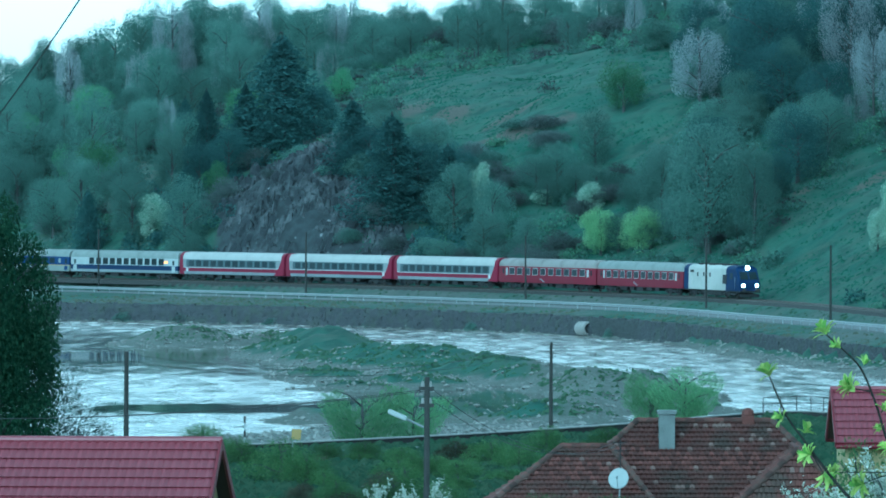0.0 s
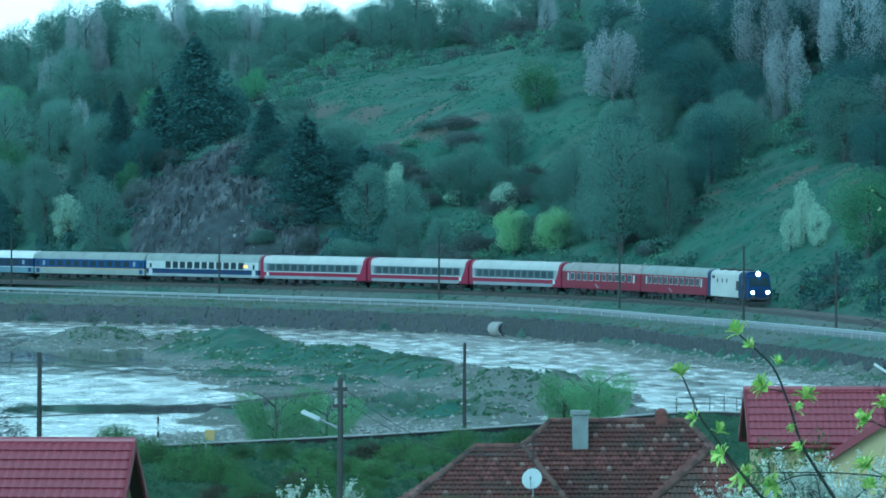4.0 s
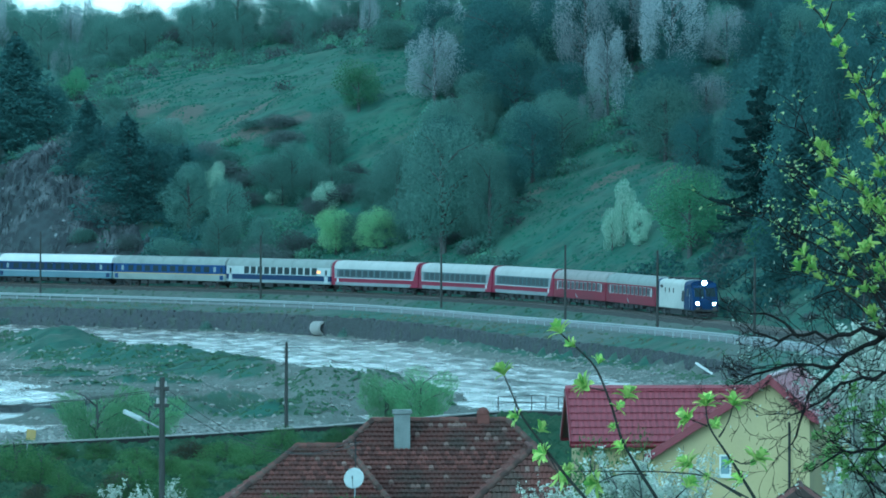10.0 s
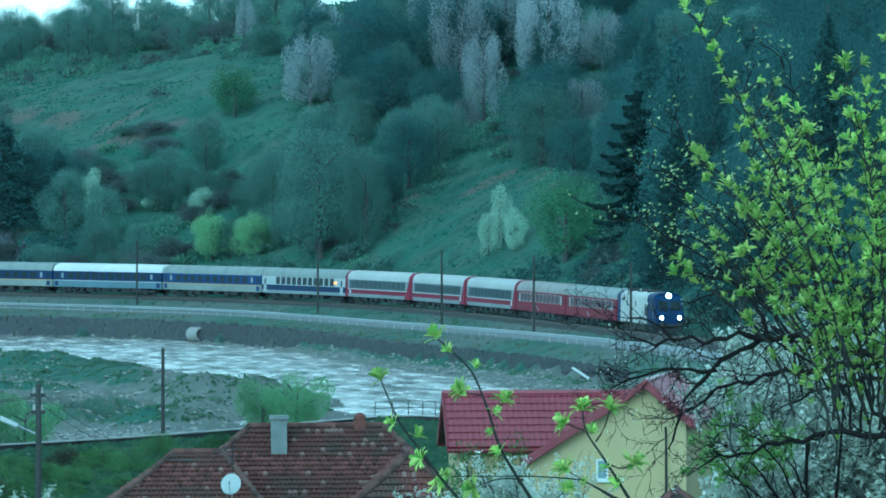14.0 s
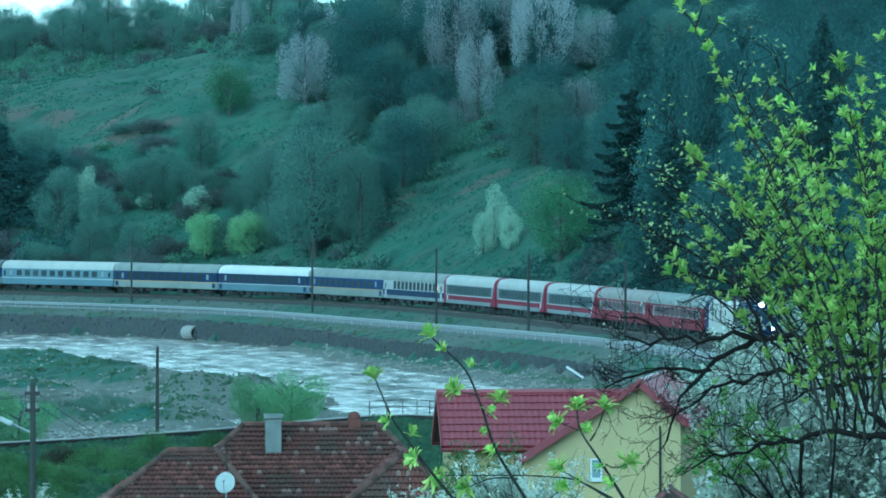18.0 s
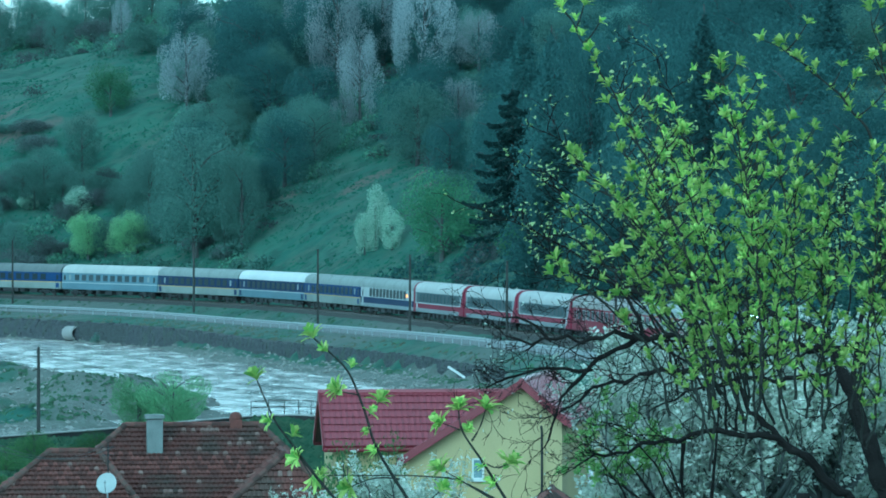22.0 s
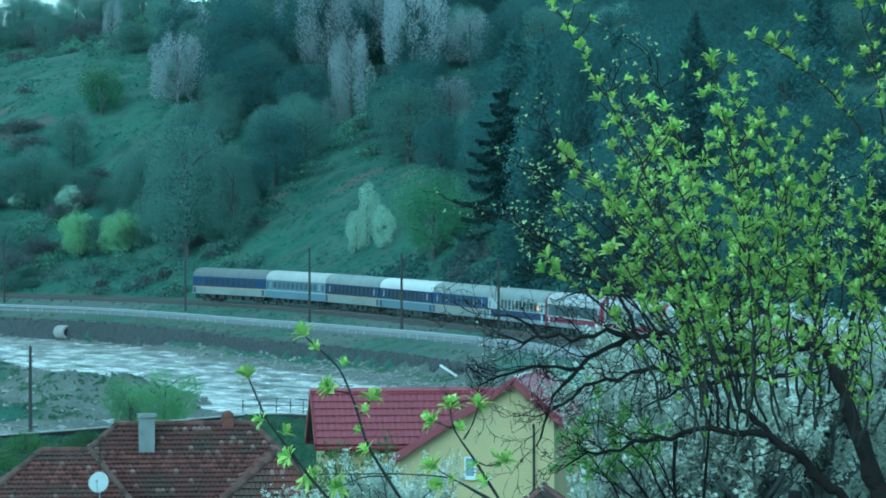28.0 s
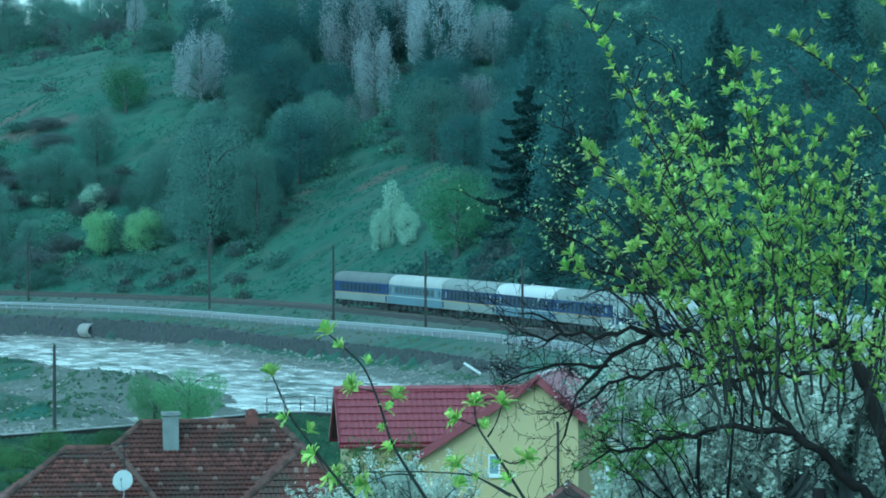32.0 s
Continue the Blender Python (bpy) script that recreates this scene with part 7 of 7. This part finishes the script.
def near_budding_tree():
    """The finer tree behind: thin dark wands set with small pale opening buds."""
    t = tagged(new("budding_fruit_tree"), "near slender tree with thin dark twigs and tiny pale buds", "tree")
    rnd = random.Random(9)
    pale = Foliage(t, L_tender, [leaf_rosette(4, .017, 31, .3, (.2, 1.2)), leaf_rosette(3, .02, 32, .3, (.1, 1.2))], 150, "bud")
    green = Foliage(t, L_fresh, [leaf_rosette(6, .03, 33, .2, (.1, 1.2)), leaf_rosette(5, .034, 34, .2, (.1, 1.2))], 150, "leaf_tuft")

    def wand(x0, z0, x1, z1, bend, depth):
        pts = arc(x0, z0, x1, z1, bend, depth, .035)
        L = len(pts)
        bm = bmesh.new()
        rings = branch(bm, pts, [.007 * (1 - .8 * i / L) for i in range(L)], 6)
        low = z1 < 19.2
        for i in range(4 if low else L // 2, L):
            d = (pts[i] - pts[i - 1]).normalized()
            if rnd.random() < .75:
                tips = []
                side = (d * .7 + Vector((rnd.uniform(-1, 1), rnd.uniform(-.6, .6), rnd.uniform(-.4, .8)))).normalized()
                twiggy(bm, pts[i], side, rnd.uniform(.06, .2), .0028, 1, rnd, tips, rings[i])
                for q, w in tips:
                    if low:
                        for _ in range(2):
                            green.add(q - w * rnd.uniform(0, .06), (w + Vector((0, 0, .6))).normalized(), rnd.uniform(.6, 1.1))
                    else:
                        if rnd.random() < .75:
                            pale.add(q, (w + Vector((0, 0, .5))).normalized(), rnd.uniform(.6, 1.1))
            if rnd.random() < .5:
                pale.add(pts[i], (d + Vector((rnd.uniform(-1, 1), 0, .3))).normalized(), rnd.uniform(.5, .9))
        part("wand", bm, M_dark_bark, t)
    wand(3.88, 18.97, 3.45, 20.77, 0.1, 26.90)
    wand(3.90, 18.95, 3.37, 20.69, 0.12, 27.39)
    wand(3.83, 19.02, 3.57, 20.61, -0.05, 27.09)
    wand(3.84, 19.11, 3.02, 20.42, 0.15, 27.58)
    wand(3.77, 19.15, 2.86, 20.27, 0.12, 27.28)
    wand(3.65, 19.30, 2.68, 20.03, 0.1, 26.97)
    wand(3.88, 19.12, 3.13, 20.12, 0.1, 27.47)
    wand(3.78, 19.07, 3.42, 20.34, 0.1, 27.16)
    wand(3.74, 19.14, 3.11, 19.92, 0.08, 27.66)
    wand(4.48, 19.12, 4.68, 20.10, 0.05, 27.35)
    wand(4.38, 19.13, 4.46, 20.14, 0.05, 27.04)
    wand(4.34, 19.11, 4.43, 20.26, 0.06, 27.54)
    wand(3.63, 19.13, 3.24, 19.84, 0.1, 27.23)
    wand(3.64, 19.30, 2.83, 19.99, -0.05, 26.93)
    wand(3.57, 18.56, 3.18, 18.93, 0.05, 27.42)
    wand(3.61, 18.58, 3.28, 19.02, 0.04, 27.12)
    wand(3.54, 18.55, 3.13, 18.79, 0.04, 27.61)
    wand(3.69, 18.57, 3.44, 18.96, 0.03, 27.30)
    wand(3.37, 18.59, 3.20, 18.86, 0.02, 27.00)
    x, y = 3.85, 27.3
    g = float(ground_height(np.array([x]), np.array([y]))[0])
    bm = bmesh.new()
    tube(bm, [(x - .1, y, g - .2), (x, y, g + 1.2), (x - .05, y, 18.5), (x, y, 19.1)], [.05, .018, .009, .005], 10)
    part("trunk", bm, M_dark_bark, t)
    pale.finish()
    green.finish()


def blossom_tree(x, y, top, wide, high, spikes, label, seed):
    """A plum in blossom: forked boughs, and upright twigs crowded with small white flowers."""
    rnd = random.Random(seed)
    t = tagged(new("plum_in_blossom"), label, "tree", "plums in blossom")
    g = float(ground_height(np.array([x]), np.array([y]))[0])
    fol = Foliage(t, L_petal, [flower_spike(l, 60 + i) for i, l in enumerate((.1, .14, .18, .22))], 0, "blossom_spike")
    bm = bmesh.new()
    foot = top - high
    tube(bm, [(x, y, g - .2), (x + .05, y, g + (foot - g) * .6), (x, y, foot + .1)], [.11, .08, .06], 9)
    part("trunk", bm, M_grey_bark, t)
    for k in range(15):
        a = k * 2.4
        p = Vector((x, y, foot + rnd.uniform(-.1, .2) * high))
        end = Vector((x + math.cos(a) * wide * rnd.uniform(.25, .55), y + math.sin(a) * wide * .4, foot + high * rnd.uniform(.35, .85)))
        mid = p.lerp(end, .5) + Vector((0, 0, -.08 * high))
        pts = dense([p, mid, end], .08)
        bm = bmesh.new()
        rings = branch(bm, pts, [.024 * (1 - .8 * i / len(pts)) for i in range(len(pts))], 6)
        for i in range(2, len(pts)):
            for _ in range(max(1, spikes // 60)):
                side = Vector((rnd.uniform(-.8, .8), rnd.uniform(-.6, .6), rnd.uniform(.3, 1.2))).normalized()
                ln = rnd.uniform(.12, .5)
                q = pts[i] + side * ln
                branch(bm, [pts[i], pts[i] + side * ln * .5 + Vector((0, 0, -.01)), q + Vector((0, 0, .03))], [.006, .004, .002], 4, rings[i], False)
                for _ in range(4):
                    c = pts[i].lerp(q, rnd.uniform(.35, 1.0)) + Vector((rnd.gauss(0, .02), rnd.gauss(0, .02), rnd.gauss(0, .03)))
                    if c.z < top:
                        fol.add(c, (side + Vector((rnd.uniform(-.5, .5), rnd.uniform(-.5, .5), 1.0))).normalized(), rnd.uniform(.7, 1.2))
        part("bough", bm, M_grey_bark, t)
    fol.finish()


M_grey_bark = mat("grey_plum_bark", (0.075, 0.08, 0.075), (0.045, 0.048, 0.046), 0.9, scale=10, fine=8, bump=0.6, dist=0.01)
gardens = kinds(3, "garden_bush", "shrub", leaf_mat("garden_leaves", (0.07, 0.125, 0.05), (0.14, 0.2, 0.085), .4), 7000, 0.0125, "dense green garden bush beside the houses", "bush", "garden bushes")
near_leafy_tree()
near_dark_tree()
near_budding_tree()
for row in ((13.2, 92, 5.6, 5.0), (15.8, 96, 5.8, 5.5), (17.2, 88, 5.2, 5.0), (11.4, 84, 4.0, 4.0), (14.4, 80, 4.6, 4.4)):
    gardens.plant(*row)
for k, (x, y, top) in enumerate(((5.25, 40, 18.85), (5.55, 42, 19.05), (6.0, 40, 19.1), (6.6, 41, 19.15), (7.25, 42, 19.1), (5.55, 43, 18.1), (5.95, 44, 18.3), (6.5, 43, 18.4), (7.2, 44, 18.4))):
    blossom_tree(x, y, top, 1.15, 1.35, 120, "plum tree covered in small white blossom", k + 1)
blossom_tree(5.15, 61, 17.05, 1.3, 1.0, 60, "low plum in white blossom beside the houses", 13)
blossom_tree(-.7, 100, 14.7, 1.6, 1.5, 60, "low plum in white blossom above the terrace", 15)
blossom_tree(4.5, 61, 16.75, 1.2, .9, 60, "low plum in white blossom beside the houses", 14)


def sprigs():
    t = tagged(new("fruit_sapling"), "near slender sapling with tufts of bright young leaves", "sapling")
    fol = Foliage(t, L_young, [leaf_rosette(c, s, 50 + i, .2, (.0, 1.3)) for i, (c, s) in enumerate(((12, .04), (10, .036), (13, .043)))], 200)

    def stem(r, depth, leafy, *line):
        pts = dense([(x, depth, z) for x, z in line], .02)
        L = len(pts)
        bm = bmesh.new()
        tube(bm, [tuple(p) for p in pts], [r * (.45 + .55 * i / L) for i in range(L)], 7)
        part("twig", bm, M_twig, t)
        d = (pts[0] - pts[1]).normalized()
        if leafy:
            for _ in range(2):
                fol.add(pts[0], (d + Vector((near_rnd.uniform(-.4, .4), near_rnd.uniform(-.4, .4), .4))).normalized(), 1.15)
        for i in range(3, L, 3):
            if leafy and near_rnd.random() < .75 and pts[i].z > 19.3:
                side = Vector((near_rnd.choice((-1, 1)), near_rnd.uniform(-.5, .5), near_rnd.uniform(-.1, 1))).normalized()
                fol.add(pts[i] + side * .012, (side + d * .5).normalized(), near_rnd.uniform(.65, 1.1))
    stem(0.0052, 16.00, 1, (1.09, 19.74), (1.19, 19.65), (1.24, 19.52), (1.26, 19.44), (1.30, 19.37), (1.37, 19.26))
    stem(0.005, 16.03, 1, (0.93, 19.62), (0.98, 19.50), (1.02, 19.45), (1.10, 19.34), (1.17, 19.26))
    stem(0.005, 16.06, 1, (1.51, 19.53), (1.51, 19.48), (1.58, 19.38), (1.66, 19.25))
    stem(0.0035, 16.09, 1, (1.59, 19.53), (1.58, 19.48), (1.55, 19.44))
    stem(0.003, 16.12, 1, (1.47, 19.49), (1.52, 19.47))
    stem(0.003, 16.15, 1, (1.66, 19.37), (1.62, 19.34), (1.60, 19.37))
    stem(0.003, 16.18, 1, (1.29, 19.55), (1.26, 19.51))
    stem(0.003, 16.21, 1, (1.18, 19.58), (1.23, 19.57))
    stem(0.003, 16.24, 1, (1.48, 19.35), (1.53, 19.32), (1.63, 19.26))
    stem(0.003, 16.27, 1, (1.10, 19.33), (1.06, 19.40))
    stem(0.003, 16.30, 1, (1.22, 19.30), (1.29, 19.33), (1.36, 19.32))
    stem(0.003, 16.33, 0, (1.15, 19.33), (1.38, 19.33), (1.53, 19.32), (1.66, 19.25))
    stem(0.003, 16.36, 1, (1.48, 19.28), (1.45, 19.25))
    g = float(ground_height(np.array([1.9]), np.array([16.3]))[0])
    bm = bmesh.new()
    for x, y in ((1.37, 16.0), (1.17, 16.03), (1.65, 16.06)):
        tube(bm, [(1.9, 16.3, g - .1), (x / 2 + .97, 16.2, (g + 19.1) / 2), (x + .03, y, 19.18)], [.016, .011, .006], 7)
    part("stem", bm, M_twig, t)
    fol.finish()


sprigs()
# bushes on the village terrace, by the parapet and along the river
willows = kinds(2, "willow_bush", "fan", L_willow, 5800, 0.027, "feathery yellow-green willow bush by the river", "bush", "willow bushes")
for row in ((17.2, 402, 6.6, 6.2), (15.0, 404, 5.8, 5.0), (-4.8, 336, 6.4, 6.0), (-1.8, 338, 5.2, 5.0)):
    willows.plant(*row)
for k, row in enumerate(((-8.2, 283, 2.9, 4.6), (-6.8, 279, 2.4, 3.6), (-10.8, 300, 1.6, 3.0), (-11.5, 330, 1.8, 3.4), (-13.6, 318, 2.4, 3.4), (4.0, 300, 2.0, 3.2), (5.8, 318, 2.0, 3.2), (1.0, 290, 1.5, 2.8), (9.5, 325, 1.8, 3.2), (12.5, 332, 2.0, 3.4), (6.2, 215, 3.2, 4.4), (3.8, 213.5, 3.0, 4.0), (-19, 345, 2.6, 4.4), (-28, 352, 2.6, 5), (17.4, 226, 4.6, 4.0))):
    gardens.plant(*row)
for k, (x, y, h, w) in enumerate([(-2.4, 297, 1.4, 3), (0.6, 276, 1.3, 2.6), (3.2, 284, 1.5, 3), (-4.6, 308, 1.2, 2.6), (2.0, 318, 1.3, 3), (6.4, 292, 1.6, 3), (-1.0, 262, 1.2, 2.4)]):
    gardens.plant(x, y, h * .7, w)
garden_scrub = kinds(2, "garden_scrub", "shrub", leaf_mat("brown_scrub", (0.05, 0.055, 0.04), (0.085, 0.08, 0.055), .3), 5000, 0.016, "brownish bare scrub in the village gardens", "bush", "garden bushes")
garden_rnd = random.Random(33)
for k in range(46):
    x, y = garden_rnd.uniform(-13, 8), garden_rnd.uniform(236, 318)
    if side_of(PARAPET_LINE, np.array([x]), np.array([y]))[0][0] > -3 or (1 < x < 18 and y < 234):
        continue
    h = garden_rnd.uniform(.7, 1.9)
    (gardens, garden_scrub, gardens)[k % 3].plant(x, y, h, h * garden_rnd.uniform(1.3, 2.2))
# weeds hanging over the river wall
for k, (x, y, h, w) in enumerate([(-34, 741.5, 2.6, 3.4), (-22, 731, 2.2, 3), (-9, 719, 2.4, 3.4), (4, 701, 2.0, 3), (-42, 747, 2.4, 4), (11, 692, 1.8, 2.6), (20.5, 671, 2.0, 3.2), (29.5, 637, 1.6, 2.6), (-28, 736.5, 1.8, 2.8)]):
    green_shrubs.plant(x, y, h, w, .9)
river_pines = kinds(1, "river_pine", "oval", leaf_mat("river_pine_needles", (0.035, 0.075, 0.045), (0.07, 0.12, 0.065), .3), 60000, 0.0078, "dark pine with dense feathery boughs beside the river", "tree", "trees by the river")
river_pines.plant(-20.0, 250, 14.8, 8.4)
bare_trees = kinds(2, "bare_tree", "airy", leaf_mat("bare_twigs", (0.05, 0.06, 0.058), (0.09, 0.11, 0.1), .3), 4500, 0.016, "bare thin-twigged tree beside the river", "tree", "trees by the river")
for row in ((-18.4, 252, 6.6, 8.0), (-16.6, 255, 4.2, 5.4), (-13.2, 258, 3.4, 5.0), (-19.6, 256, 7.5, 7.0)):
    bare_trees.plant(*row)
gardens.plant(12.1, 164.6, 6.2, 3.0)
gardens.plant(13.2, 162.6, 6.2, 2.6)


def concrete_pipe():
    bm = bmesh.new()
    n, rings = 24, []
    for y, r in ((0, .62), (0, .85), (2.2, .85), (2.2, .62)):
        rings.append([bm.verts.new((r * math.cos(a), y, r * math.sin(a))) for a in [k * 2 * math.pi / n for k in range(n)]])
    for a, b in zip(rings, rings[1:] + rings[:1]):
        for k in range(n):
            bm.faces.new((a[k], a[(k + 1) % n], b[(k + 1) % n], b[k]))
    bmesh.ops.recalc_face_normals(bm, faces=bm.faces)
    ob = part("drain_pipe", bm, M_concrete)
    ob.matrix_basis = Matrix.Translation((17.6, 676.8, 1.45)) @ Matrix.Rotation(radians(28), 4, "Z")
    tagged(ob, "wide concrete drain pipe sticking out of the river wall", "pipe")


concrete_pipe()


def small_posts():
    t = tagged(new("marker_post"), "black and white striped marker post by the parapet", "post")
    t.matrix_basis = Matrix.Translation((-11.4, 323.5, 4.2))
    for k in range(5):
        bm = bmesh.new(); box(bm, -.06, .06, -.06, .06, .4 * k, .4 * k + .398)
        part("stripe", bm, M_black if k % 2 == 0 else P_white, t)
    t = tagged(new("road_sign"), "faded yellow square sign on a thin post", "sign")
    t.matrix_basis = Matrix.Translation((-8.1, 303, 4.2)) @ Matrix.Rotation(radians(15), 4, "Z")
    bm = bmesh.new(); tube(bm, [(0, 0, 0), (0, 0, 2.2)], .03, 8); part("post", bm, M_galv, t)
    bm = bmesh.new(); box(bm, -.26, .26, -.05, -.02, 1.65, 2.2, .01, Matrix.Rotation(radians(6), 4, "Y")); part("panel", bm, P_yellow, t)

    bm = bmesh.new(); box(bm, -.85, .85, -.12, .12, -.1, .1, .03)
    slab = part("concrete_slab", bm, P_roof_bright)
    slab.matrix_basis = Matrix.Translation((44.1, 471, 3.75)) @ Matrix.Rotation(radians(33), 4, "Y")
    tagged(slab, "pale broken concrete slab leaning on the river bank", "slab")


small_posts()

build_river_wall()
motions()
